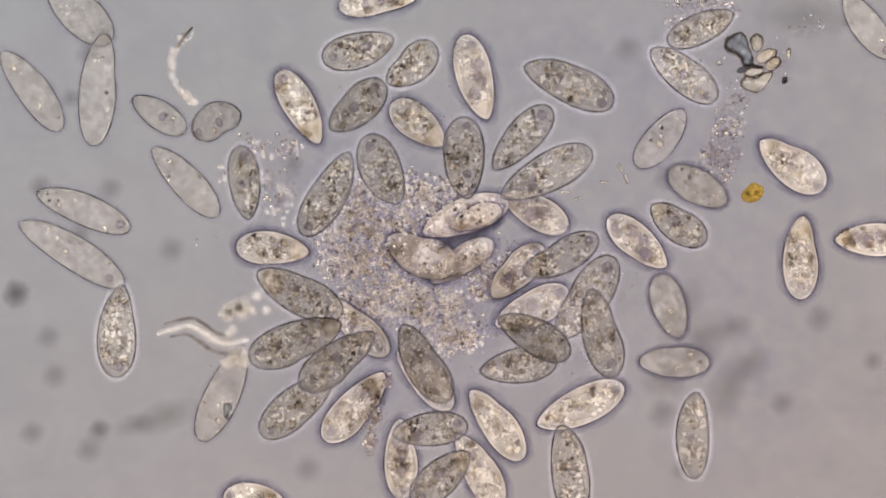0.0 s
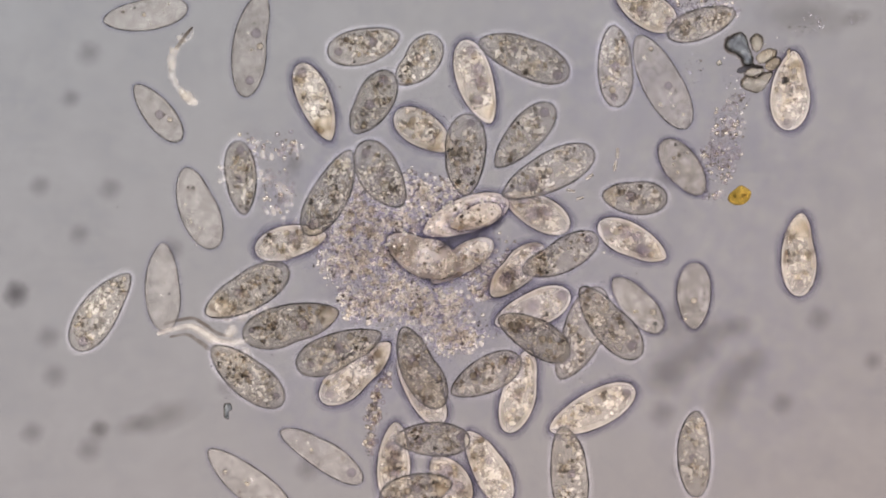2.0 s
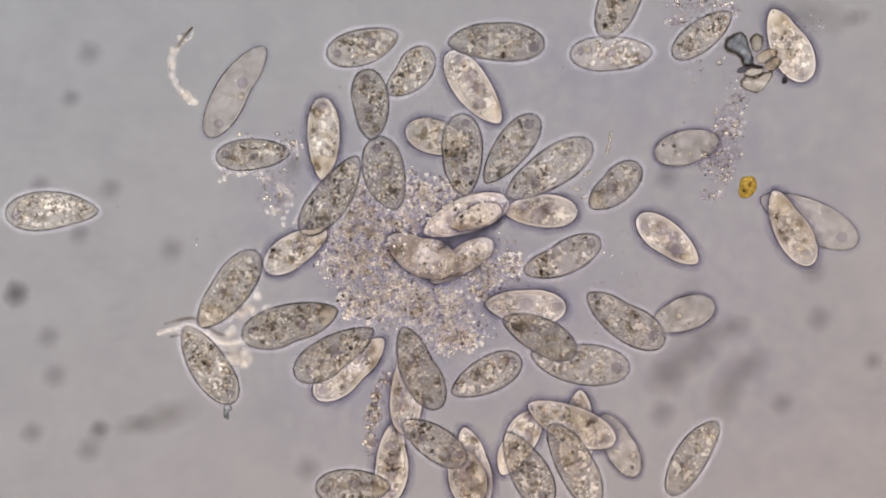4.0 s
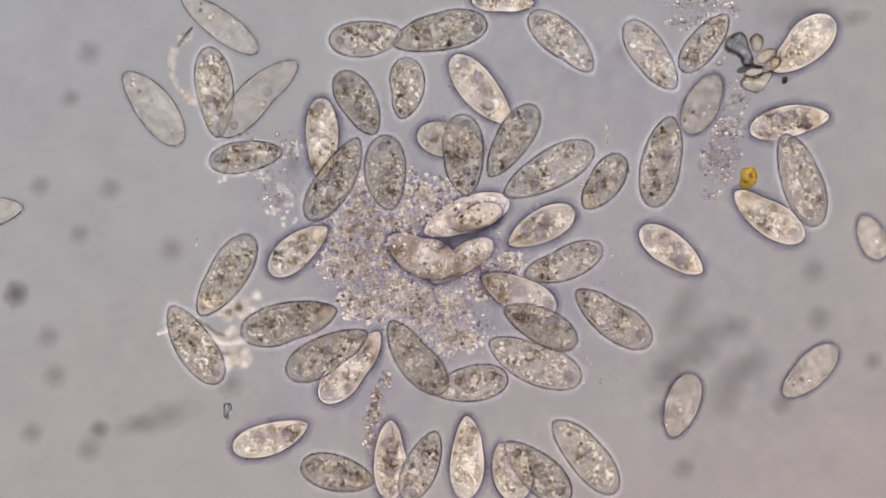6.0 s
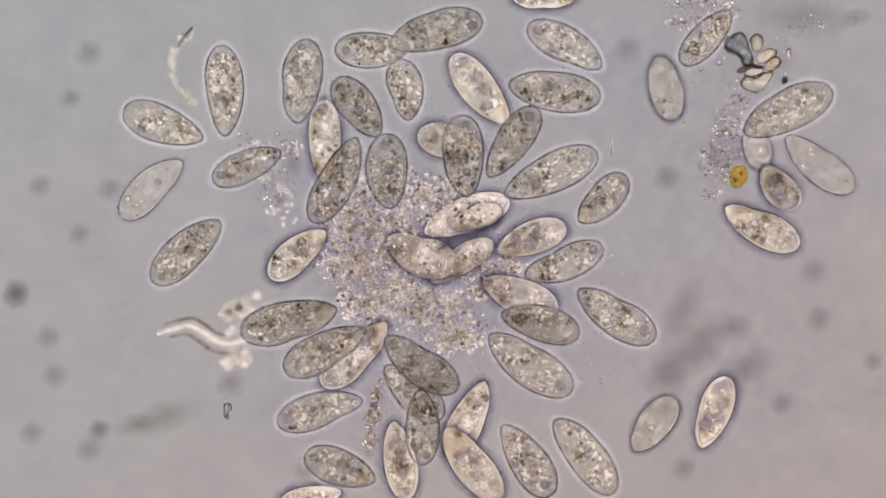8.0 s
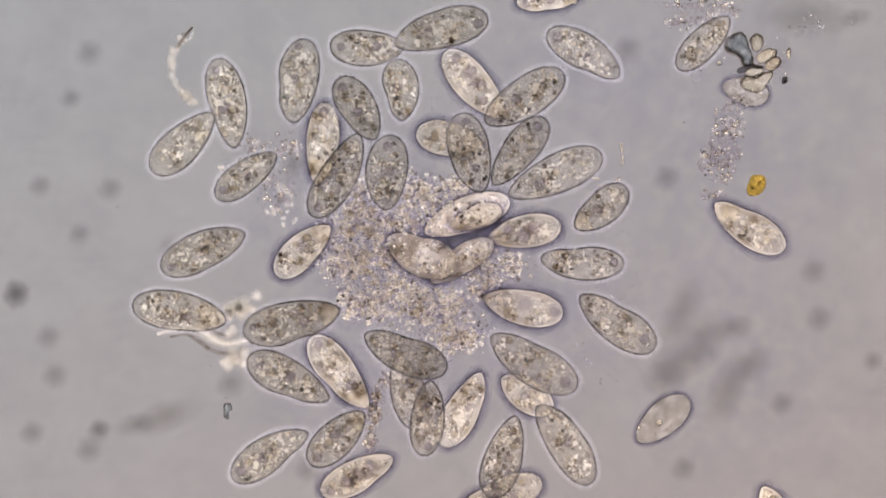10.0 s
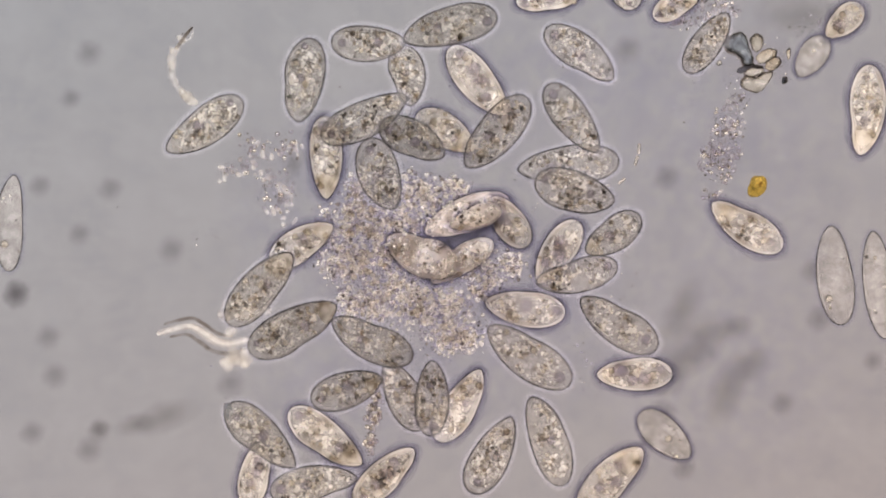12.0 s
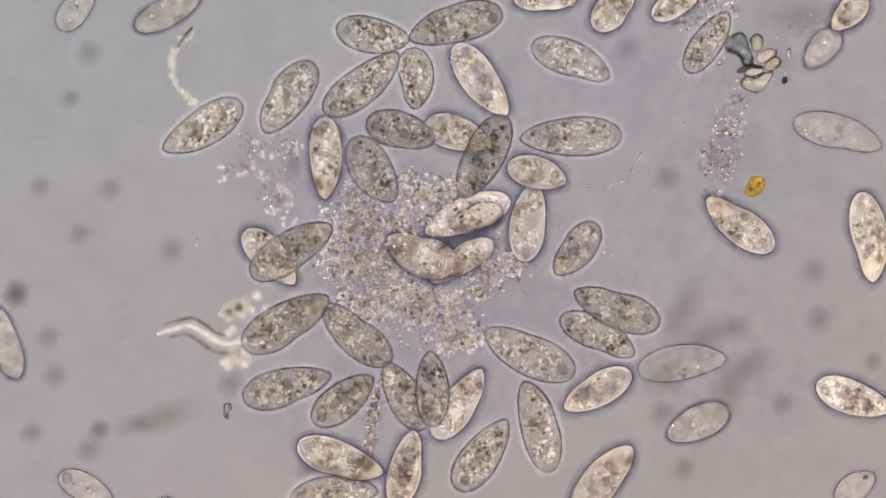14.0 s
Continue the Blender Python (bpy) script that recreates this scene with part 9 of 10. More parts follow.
    walk(CELLS[93], [
        (0.00, pose(0.2503, 0.4423, 0.147, 0, 0, -108.3)), (3.32, pose(0.2503, 0.4423, 0.147, 0, 0, -108.3)), (5.50, pose(0.2503, 0.0481, 0.147, 0, 0, -135.8)), (6.00, pose(0.3055, 0.1218, 0.147, 0, 0, -101.9)),
        (6.50, pose(0.2550, 0.1979, 0.147, 0, 0, -38.7)), (7.00, pose(0.2148, 0.2116, 0.147, 0, 0, 16.0)), (7.50, pose(0.1821, 0.2156, 0.147, 0, 0, -1.9)), (8.00, pose(0.1557, 0.2207, 0.147, 0, 0, -8.2)),
        (10.50, pose(0.1123, 0.2097, 0.147, 0, 0, 42.2)), (11.00, pose(0.1096, 0.2085, 0.147, 0, 0, 45.7)), (11.50, pose(0.0914, 0.1967, 0.147, 0, 0, 36.9)), (12.00, pose(0.0749, 0.1632, 0.147, 0, 0, 48.8)),
        (12.50, pose(0.0579, 0.1387, 0.147, 0, 0, 60.0)), (13.00, pose(0.0591, 0.1327, 0.147, 0, 0, 61.6)), (13.50, pose(0.0555, 0.1291, 0.147, 0, 0, 63.9)), (14.00, pose(0.0561, 0.1291, 0.147, 0, 0, 61.6))])
    walk(CELLS[94], [
        (0.00, pose(0.7110, 0.1525, 0.021, 0, 0, -157.7)), (4.59, pose(0.7110, 0.1525, 0.021, 0, 0, -157.7)), (5.50, pose(0.4910, 0.1525, 0.021, 0, 0, -124.3)), (6.00, pose(0.4897, 0.1776, 0.021, 0, 0, -169.5)),
        (6.50, pose(0.4518, 0.2036, 0.021, 0, 0, -219.9)), (6.75, pose(0.4688, 0.1968, 0.021, 0, 0, -173.8)), (7.00, pose(0.4858, 0.1900, 0.021, 0, 0, -127.7)), (7.50, pose(0.4690, 0.1378, 0.021, 0, 0, -102.7)),
        (8.00, pose(0.4750, 0.0894, 0.021, 0, 50, -46.8)), (9.05, pose(0.7110, 0.0894, 0.021, 0, 0, -18.7)), (14.00, pose(0.7110, 0.0894, 0.021, 0, 0, -18.7))])
    walk(CELLS[95], [
        (0.00, pose(0.7176, 0.0658, 0.152, 0, 0, -149.5)), (4.48, pose(0.7176, 0.0658, 0.152, 0, 0, -149.5)), (5.50, pose(0.4814, 0.0658, 0.152, 0, 0, -103.6)), (6.00, pose(0.4983, 0.0961, 0.152, 0, 0, -70.2)),
        (6.50, pose(0.5018, 0.1249, 0.152, 0, 0, -52.9)), (7.00, pose(0.4999, 0.1327, 0.152, 0, 0, -51.6)), (7.50, pose(0.4912, 0.1761, 0.152, 0, 0, -24.1)), (8.00, pose(0.4814, 0.1918, 0.152, 0, 0, 26.6)),
        (9.32, pose(0.7176, 0.1918, 0.152, 0, 0, 10.6)), (14.00, pose(0.7176, 0.1918, 0.152, 0, 0, 10.6))])
    walk(CELLS[96], [
        (0.00, pose(0.6777, 0.0168, 0.002, 0, 0, -26.0)), (5.75, pose(0.6777, 0.0168, 0.002, 0, 0, -26.0)), (6.00, pose(0.6067, 0.0168, 0.002, 0, 0, -65.1)), (6.50, pose(0.5107, 0.2367, 0.002, 0, 0, -14.9)),
        (6.75, pose(0.4627, 0.2087, 0.002, 0, 0, -58.5)), (7.00, pose(0.4147, 0.1807, 0.002, 0, 0, -102.1)), (7.50, pose(0.4167, 0.1527, 0.002, 0, 0, -94.8)), (8.00, pose(0.4435, 0.1460, 0.002, 0, 0, -73.8)),
        (9.25, pose(0.4352, 0.1904, 0.002, 0, 0, -38.6)), (10.50, pose(0.4267, 0.2348, 0.002, 0, 0, -3.4)), (11.00, pose(0.5259, 0.2367, 0.002, 0, 0, 7.8)), (11.50, pose(0.5233, 0.2641, 0.002, 0, 0, 55.2)),
        (12.00, pose(0.5227, 0.2721, 0.002, 0, 0, 54.4)), (12.50, pose(0.5366, 0.2776, 0.002, 0, 0, 53.7)), (13.00, pose(0.5336, 0.2794, 0.002, 0, 0, 51.1)), (13.50, pose(0.5392, 0.2776, 0.002, 0, 0, 53.7)),
        (14.00, pose(0.5374, 0.2837, 0.002, 0, 0, 48.6))])
    walk(CELLS[97], [
        (0.00, pose(0.7033, -0.1727, 0.006, 0, 0, 17.3)), (5.63, pose(0.7033, -0.1727, 0.006, 0, 0, 17.3)), (6.00, pose(0.5193, -0.1727, 0.006, 0, 0, 43.2)), (6.50, pose(0.5065, -0.3050, 0.006, 0, 0, 64.4)),
        (7.00, pose(0.5993, -0.3118, 0.006, 0, 0, 38.5)), (7.25, pose(0.7033, -0.3118, 0.006, 0, 0, 15.4)), (14.00, pose(0.7033, -0.3118, 0.006, 0, 0, 15.4))])
    walk(CELLS[98], [
        (0.00, pose(-0.7202, 0.2725, 0.010, 0, 0, -145.0)), (4.88, pose(-0.7202, 0.2725, 0.010, 0, 0, -145.0)), (5.50, pose(-0.5478, 0.2725, 0.010, 0, 0, -92.6)), (5.85, pose(-0.7202, 0.2725, 0.010, 0, 0, -145.0)),
        (14.00, pose(-0.7202, 0.2725, 0.010, 0, 0, -145.0))])
    walk(CELLS[99], [
        (0.00, pose(0.7175, 0.1207, 0.014, 0, 0, -15.7)), (7.63, pose(0.7175, 0.1207, 0.014, 0, 0, -15.7)), (8.00, pose(0.5329, 0.1207, 0.014, 0, 0, -39.1)), (8.63, pose(0.7175, 0.1207, 0.014, 0, 0, -15.7)),
        (14.00, pose(0.7175, 0.1207, 0.014, 0, 0, -15.7))])
    walk(CELLS[100], [
        (0.00, pose(-0.4439, -0.4360, 0.002, 0, 0, 123.5)), (4.74, pose(-0.4439, -0.4360, 0.002, 0, 0, 123.5)), (5.50, pose(-0.4439, -0.2451, 0.002, 0, 0, 173.8)), (5.88, pose(-0.4439, -0.4360, 0.002, 0, 0, 123.5)),
        (14.00, pose(-0.4439, -0.4360, 0.002, 0, 0, 123.5))])
    walk(CELLS[101], [
        (0.00, pose(-0.7389, 0.0487, 0.006, 0, 0, -173.8)), (4.23, pose(-0.7389, 0.0487, 0.006, 0, 0, -173.8)), (5.50, pose(-0.3870, 0.0487, 0.006, 0, 0, -164.5)), (6.21, pose(-0.7389, 0.0487, 0.006, 0, 0, -173.8)),
        (14.00, pose(-0.7389, 0.0487, 0.006, 0, 0, -173.8))])
    walk(CELLS[102], [
        (0.00, pose(-0.2256, -0.4448, 0.018, 0, 0, 122.6)), (7.05, pose(-0.2256, -0.4448, 0.018, 0, 0, 122.6)), (7.50, pose(-0.2256, -0.2200, 0.018, 0, 0, 171.5)), (8.00, pose(-0.1737, -0.2300, 0.018, 0, 0, 195.5)),
        (10.50, pose(-0.2527, -0.2978, 0.018, 0, 0, 212.1)), (11.00, pose(-0.2416, -0.3026, 0.018, 0, 0, 171.4)), (11.50, pose(-0.2287, -0.3246, 0.018, 0, 0, 177.9)), (12.00, pose(-0.1829, -0.3338, 0.018, 0, 0, 189.6)),
        (12.50, pose(-0.1689, -0.3386, 0.018, 0, 0, 185.4)), (13.00, pose(-0.1641, -0.3445, 0.018, 0, 0, 188.0)), (13.50, pose(-0.1549, -0.3486, 0.018, 0, 0, 188.5)), (14.00, pose(-0.1537, -0.3482, 0.018, 0, 0, 186.1))])
    walk(CELLS[103], [
        (0.00, pose(-0.1861, -0.4165, 0.061, 0, 0, -123.9)), (6.75, pose(-0.1861, -0.4165, 0.061, 0, 0, -123.9)), (7.00, pose(-0.1861, -0.3490, 0.061, 0, 0, -174.8)), (7.50, pose(-0.1861, -0.3490, 0.061, 0, 0, -174.8)),
        (8.00, pose(-0.1861, -0.3498, 0.061, 0, 0, -169.8)), (8.25, pose(-0.1861, -0.4165, 0.061, 0, 0, -121.9)), (14.00, pose(-0.1861, -0.4165, 0.061, 0, 0, -121.9))])
    walk(CELLS[104], [
        (0.00, pose(0.0205, -0.4396, 0.161, 0, 0, -119.3)), (7.23, pose(0.0205, -0.4396, 0.161, 0, 0, -119.3)), (7.50, pose(0.0205, -0.3082, 0.161, 0, 0, -163.3)), (7.75, pose(0.0311, -0.3038, 0.161, 0, 0, -108.3)),
        (8.00, pose(0.0417, -0.2995, 0.161, 0, 0, -53.3)), (9.25, pose(0.0714, -0.3255, 0.161, 0, 0, 9.1)), (10.50, pose(0.1011, -0.3514, 0.161, 0, 0, 71.6)), (10.75, pose(0.1425, -0.3406, 0.161, 0, 0, 133.3)),
        (11.00, pose(0.1838, -0.3298, 0.161, 0, 0, 195.1)), (11.50, pose(0.2283, -0.3254, 0.161, 0, 0, 215.3)), (12.00, pose(0.2337, -0.3231, 0.161, 0, 0, 226.0)), (12.50, pose(0.2271, -0.3219, 0.161, 0, 0, 229.6)),
        (13.00, pose(0.2241, -0.3237, 0.161, 0, 0, 230.2)), (13.50, pose(0.2223, -0.3237, 0.161, 0, 0, 228.8)), (14.00, pose(0.2229, -0.3237, 0.161, 0, 0, 230.2))])
    walk(CELLS[105], [
        (0.00, pose(0.0843, 0.4168, 0.055, 0, 0, 124.7)), (5.75, pose(0.0843, 0.4168, 0.055, 0, 0, 124.7)), (6.00, pose(0.0843, 0.3489, 0.055, 0, 0, 176.8)), (7.00, pose(0.1341, 0.3528, 0.055, 0, 0, 177.9)),
        (8.00, pose(0.1420, 0.3536, 0.055, 0, 0, 178.4)), (10.50, pose(0.1480, 0.3509, 0.055, 0, 0, 185.2)), (14.00, pose(0.1440, 0.3509, 0.055, 0, 0, 180.0))])
    walk(CELLS[106], [
        (0.00, pose(-0.7391, 0.1327, 0.010, 0, 0, -19.3)), (6.67, pose(-0.7391, 0.1327, 0.010, 0, 0, -19.3)), (7.00, pose(-0.5766, 0.1327, 0.010, 0, 0, -48.2)), (7.33, pose(-0.7391, 0.1327, 0.010, 0, 0, -19.3)),
        (14.00, pose(-0.7391, 0.1327, 0.010, 0, 0, -19.3))])
    walk(CELLS[107], [
        (0.00, pose(-0.7329, -0.0291, 0.014, 0, 0, -21.8)), (6.58, pose(-0.7329, -0.0291, 0.014, 0, 0, -21.8)), (7.00, pose(-0.5253, -0.0291, 0.014, 0, 0, -54.6)), (7.42, pose(-0.7329, -0.0291, 0.014, 0, 0, -21.8)),
        (14.00, pose(-0.7329, -0.0291, 0.014, 0, 0, -21.8))])
    walk(CELLS[108], [
        (0.00, pose(-0.7149, 0.0847, 0.002, 0, 0, -162.8)), (7.39, pose(-0.7149, 0.0847, 0.002, 0, 0, -162.8)), (8.00, pose(-0.4123, 0.0847, 0.002, 0, 0, -136.9)), (9.46, pose(-0.7149, 0.0847, 0.002, 0, 0, -162.8)),
        (14.00, pose(-0.7149, 0.0847, 0.002, 0, 0, -162.8))])
    walk(CELLS[109], [
        (0.00, pose(0.4685, -0.4608, 0.006, 0, 0, -124.3)), (7.25, pose(0.4685, -0.4608, 0.006, 0, 0, -124.3)), (7.50, pose(0.4685, -0.3498, 0.006, 0, 0, -175.9)), (7.75, pose(0.4685, -0.4608, 0.006, 0, 0, -124.3)),
        (14.00, pose(0.4685, -0.4608, 0.006, 0, 0, -124.3))])
    walk(CELLS[110], [
        (0.00, pose(-0.3868, 0.4491, 0.010, 0, 0, -123.1)), (12.05, pose(-0.3868, 0.4491, 0.010, 0, 0, -123.1)), (12.50, pose(-0.3868, 0.2286, 0.010, 0, 0, -172.9)), (13.00, pose(-0.2310, 0.2993, 0.010, 0, 0, -143.7)),
        (13.30, pose(-0.2310, 0.4491, 0.010, 0, 0, -111.5)), (14.00, pose(-0.2310, 0.4491, 0.010, 0, 0, -111.5))])
    walk(CELLS[111], [
        (0.00, pose(0.7229, 0.2485, 0.014, 0, 0, 34.6)), (9.96, pose(0.7229, 0.2485, 0.014, 0, 0, 34.6)), (10.50, pose(0.6040, 0.2485, 0.014, 0, 0, 86.4)), (11.00, pose(0.6040, 0.2445, 0.014, 0, 0, 82.9)),
        (11.50, pose(0.6020, 0.2417, 0.014, 0, 0, 84.4)), (12.00, pose(0.5968, 0.1965, 0.014, 0, 0, 83.8)), (12.50, pose(0.6040, 0.2005, 0.014, 0, 0, 82.9)), (13.00, pose(0.5979, 0.1606, 0.014, 0, 0, 81.1)),
        (13.50, pose(0.5940, 0.0328, 0.014, 0, 0, 91.8)), (14.00, pose(0.6000, 0.0168, 0.014, 0, 0, 97.1))])
    walk(CELLS[112], [
        (0.00, pose(0.1177, -0.4125, 0.094, 0, 0, -61.6)), (9.28, pose(0.1177, -0.4125, 0.094, 0, 0, -61.6)), (10.50, pose(0.1177, -0.0337, 0.094, 0, 0, -19.0)), (11.00, pose(0.1110, -0.0012, 0.094, 0, 0, -52.6)),
        (11.50, pose(0.0999, 0.0258, 0.094, 0, 0, -74.9)), (12.00, pose(0.0935, 0.0384, 0.094, 0, 0, -55.2)), (12.50, pose(0.1058, 0.0147, 0.094, 0, 0, -98.1)), (13.00, pose(0.1950, 0.1046, 0.094, 0, 0, -147.8)),
        (13.50, pose(0.1506, 0.0919, 0.094, 0, 0, -199.4)), (14.00, pose(0.1316, 0.1058, 0.094, 0, 0, -195.8))])
    walk(CELLS[113], [
        (0.00, pose(0.7325, -0.0372, 0.006, 0, 0, -33.5)), (11.64, pose(0.7325, -0.0372, 0.006, 0, 0, -33.5)), (12.00, pose(0.5565, -0.0372, 0.006, 0, 0, -83.8)), (12.50, pose(0.5065, 0.1127, 0.006, 0, 0, -34.6)),
        (13.00, pose(0.5284, 0.0479, 0.006, 0, 0, -63.2)), (13.41, pose(0.7325, 0.0479, 0.006, 0, 0, -25.3)), (14.00, pose(0.7325, 0.0479, 0.006, 0, 0, -25.3))])
    walk(CELLS[114], [
        (0.00, pose(-0.5075, 0.3968, 0.087, 0, 0, -75.1)), (10.25, pose(-0.5075, 0.3968, 0.087, 0, 0, -75.1)), (10.50, pose(-0.5075, 0.3366, 0.087, 0, 0, -52.7)), (10.75, pose(-0.5075, 0.3968, 0.087, 0, 0, -75.1)),
        (14.00, pose(-0.5075, 0.3968, 0.087, 0, 0, -75.1))])
    walk(CELLS[115], [
        (0.00, pose(-0.6937, 0.2161, 0.124, 0, 0, 34.2)), (10.25, pose(-0.6937, 0.2161, 0.124, 0, 0, 34.2)), (10.50, pose(-0.6194, 0.2161, 0.124, 0, 0, 85.4)), (10.75, pose(-0.6937, 0.2161, 0.124, 0, 0, 34.2)),
        (14.00, pose(-0.6937, 0.2161, 0.124, 0, 0, 34.2))])
    walk(CELLS[116], [
        (0.00, pose(0.5717, 0.4090, 0.019, 0, 0, -90.0)), (10.25, pose(0.5717, 0.4090, 0.019, 0, 0, -90.0)), (10.50, pose(0.5717, 0.3541, 0.019, 0, 0, -90.0)), (10.75, pose(0.5717, 0.4090, 0.019, 0, 0, -90.0)),
        (14.00, pose(0.5717, 0.4090, 0.019, 0, 0, -90.0))])
    walk(CELLS[117], [
        (0.00, pose(-0.0040, -0.4040, 0.099, 0, 0, 90.5)), (10.25, pose(-0.0040, -0.4040, 0.099, 0, 0, 90.5)), (10.50, pose(-0.0040, -0.3509, 0.099, 0, 0, 91.2)), (10.75, pose(-0.0040, -0.4040, 0.099, 0, 0, 90.5)),
        (14.00, pose(-0.0040, -0.4040, 0.099, 0, 0, 90.5))])
    walk(CELLS[118], [
        (0.00, pose(0.7098, -0.2789, 0.010, 0, 0, -156.1)), (11.25, pose(0.7098, -0.2789, 0.010, 0, 0, -156.1)), (11.50, pose(0.6162, -0.2789, 0.010, 0, 0, -120.3)), (11.75, pose(0.7098, -0.2789, 0.010, 0, 0, -156.1)),
        (14.00, pose(0.7098, -0.2789, 0.010, 0, 0, -156.1))])
    walk(CELLS[119], [
        (0.00, pose(0.4306, -0.4307, 0.051, 0, 0, -120.8)), (11.25, pose(0.4306, -0.4307, 0.051, 0, 0, -120.8)), (11.50, pose(0.4306, -0.3438, 0.051, 0, 0, -167.0)), (11.75, pose(0.4306, -0.4307, 0.051, 0, 0, -120.8)),
        (14.00, pose(0.4306, -0.4307, 0.051, 0, 0, -120.8))])
    walk(CELLS[120], [
        (0.00, pose(0.7420, -0.0512, 0.002, 0, 0, -33.0)), (11.75, pose(0.7420, -0.0512, 0.002, 0, 0, -33.0)), (12.00, pose(0.6187, -0.0512, 0.002, 0, 0, -82.5)), (12.25, pose(0.7420, -0.0512, 0.002, 0, 0, -33.0)),
        (14.00, pose(0.7420, -0.0512, 0.002, 0, 0, -33.0))])
    walk(CELLS[121], [
        (0.00, pose(0.6834, -0.1231, 0.006, 0, 0, -167.2)), (13.25, pose(0.6834, -0.1231, 0.006, 0, 0, -167.2)), (13.50, pose(0.6204, -0.1231, 0.006, 0, 0, -148.0)), (13.75, pose(0.6834, -0.1231, 0.006, 0, 0, -167.2)),
        (14.00, pose(0.6834, -0.1231, 0.006, 0, 0, -167.2))])
    walk(CELLS[122], [
        (0.00, pose(0.7450, -0.2769, 0.010, 0, 0, -147.7)), (13.23, pose(0.7450, -0.2769, 0.010, 0, 0, -147.7)), (13.50, pose(0.6090, -0.2769, 0.010, 0, 0, -99.3)), (13.77, pose(0.7450, -0.2769, 0.010, 0, 0, -147.7)),
        (14.00, pose(0.7450, -0.2769, 0.010, 0, 0, -147.7))])
    walk(CELLS[123], [
        (0.00, pose(-0.5245, 0.4047, 0.014, 0, 0, -113.6)), (13.25, pose(-0.5245, 0.4047, 0.014, 0, 0, -113.6)), (13.50, pose(-0.5245, 0.3463, 0.014, 0, 0, -149.0)), (13.75, pose(-0.5245, 0.4047, 0.014, 0, 0, -113.6)),
        (14.00, pose(-0.5245, 0.4047, 0.014, 0, 0, -113.6))])
    walk(CELLS[124], [
        (0.00, pose(-0.7050, -0.1332, 0.002, 0, 0, -29.7)), (13.75, pose(-0.7050, -0.1332, 0.002, 0, 0, -29.7)), (14.00, pose(-0.6171, -0.1332, 0.002, 0, 0, -74.4))])
    walk(CELLS[125], [
        (0.00, pose(0.5836, -0.4032, 0.006, 0, 0, -111.5)), (13.75, pose(0.5836, -0.4032, 0.006, 0, 0, -111.5)), (14.00, pose(0.5836, -0.3390, 0.006, 0, 0, -143.7))])
    walk(CELLS[126], [
        (0.00, pose(-0.5186, 0.4086, 0.010, 0, 0, -105.9)), (13.75, pose(-0.5186, 0.4086, 0.010, 0, 0, -105.9)), (14.00, pose(-0.5186, 0.3397, 0.010, 0, 0, -129.8))])
    walk(CELLS[127], [
        (0.00, pose(0.3576, 0.3978, 0.110, 0, 0, 65.6)), (9.93, pose(0.3576, 0.3978, 0.110, 0, 0, 65.6)), (10.50, pose(0.3576, 0.2144, 0.110, 0, 0, 29.1)), (11.00, pose(0.4525, 0.2302, 0.110, 0, 0, -12.8)),
        (11.50, pose(0.5566, 0.3133, 0.110, 0, 0, 42.7)), (12.00, pose(0.5613, 0.3192, 0.110, 0, 0, 41.1)), (12.50, pose(0.5665, 0.3291, 0.110, 0, 0, 50.2)), (13.00, pose(0.5625, 0.3279, 0.110, 0, 0, 48.7)),
        (13.50, pose(0.5653, 0.3283, 0.110, 0, 0, 44.5)), (14.00, pose(0.5685, 0.3311, 0.110, 0, 0, 45.0))])
    walk(CELLS[128], [
        (0.00, pose(-0.2061, -0.4208, 0.052, 0, 0, -72.6)), (10.75, pose(-0.2061, -0.4208, 0.052, 0, 0, -72.6)), (11.00, pose(-0.2061, -0.3155, 0.052, 0, 0, -46.5)), (11.50, pose(-0.2260, -0.3135, 0.052, 0, 0, -70.0)),
        (12.00, pose(-0.2658, -0.3175, 0.052, 0, 0, -101.3)), (12.25, pose(-0.2658, -0.4208, 0.052, 0, 0, -94.5)), (14.00, pose(-0.2658, -0.4208, 0.052, 0, 0, -94.5))])
    walk(CELLS[129], [
        (0.00, pose(0.2618, 0.4087, 0.115, 0, 0, -90.0)), (10.22, pose(0.2618, 0.4087, 0.115, 0, 0, -90.0)), (10.50, pose(0.2618, 0.3349, 0.115, 0, 0, -90.0)), (11.00, pose(0.2558, 0.3349, 0.115, 0, 0, -30.1)),
        (11.50, pose(0.2558, 0.3487, 0.115, 0, 0, -81.5)), (12.00, pose(0.2499, 0.3725, 0.115, 0, 0, -63.4)), (12.25, pose(0.2450, 0.3557, 0.115, 0, 0, -103.0)), (12.50, pose(0.2400, 0.3389, 0.115, 0, 0, -142.6)),
        (13.00, pose(0.2361, 0.3487, 0.115, 0, 0, -93.6)), (13.50, pose(0.1866, 0.3250, 0.115, 0, 0, -143.1)), (14.00, pose(0.2380, 0.3389, 0.115, 0, 0, -127.6))])
    walk(CELLS[130], [
        (0.00, pose(0.3271, 0.4024, 0.110, 0, 0, -112.5)), (10.24, pose(0.3271, 0.4024, 0.110, 0, 0, -112.5)), (10.50, pose(0.3271, 0.3410, 0.110, 0, 0, -146.3)), (14.00, pose(0.3252, 0.3410, 0.110, 0, 0, -153.4))])
    walk(CELLS[131], [
        (0.00, pose(0.2485, -0.4468, 0.014, 0, 0, -62.9)), (12.41, pose(0.2485, -0.4468, 0.014, 0, 0, -62.9)), (13.00, pose(0.2485, -0.1550, 0.014, 0, 0, -22.3)), (13.59, pose(0.2485, -0.4468, 0.014, 0, 0, -62.9)),
        (14.00, pose(0.2485, -0.4468, 0.014, 0, 0, -62.9))])
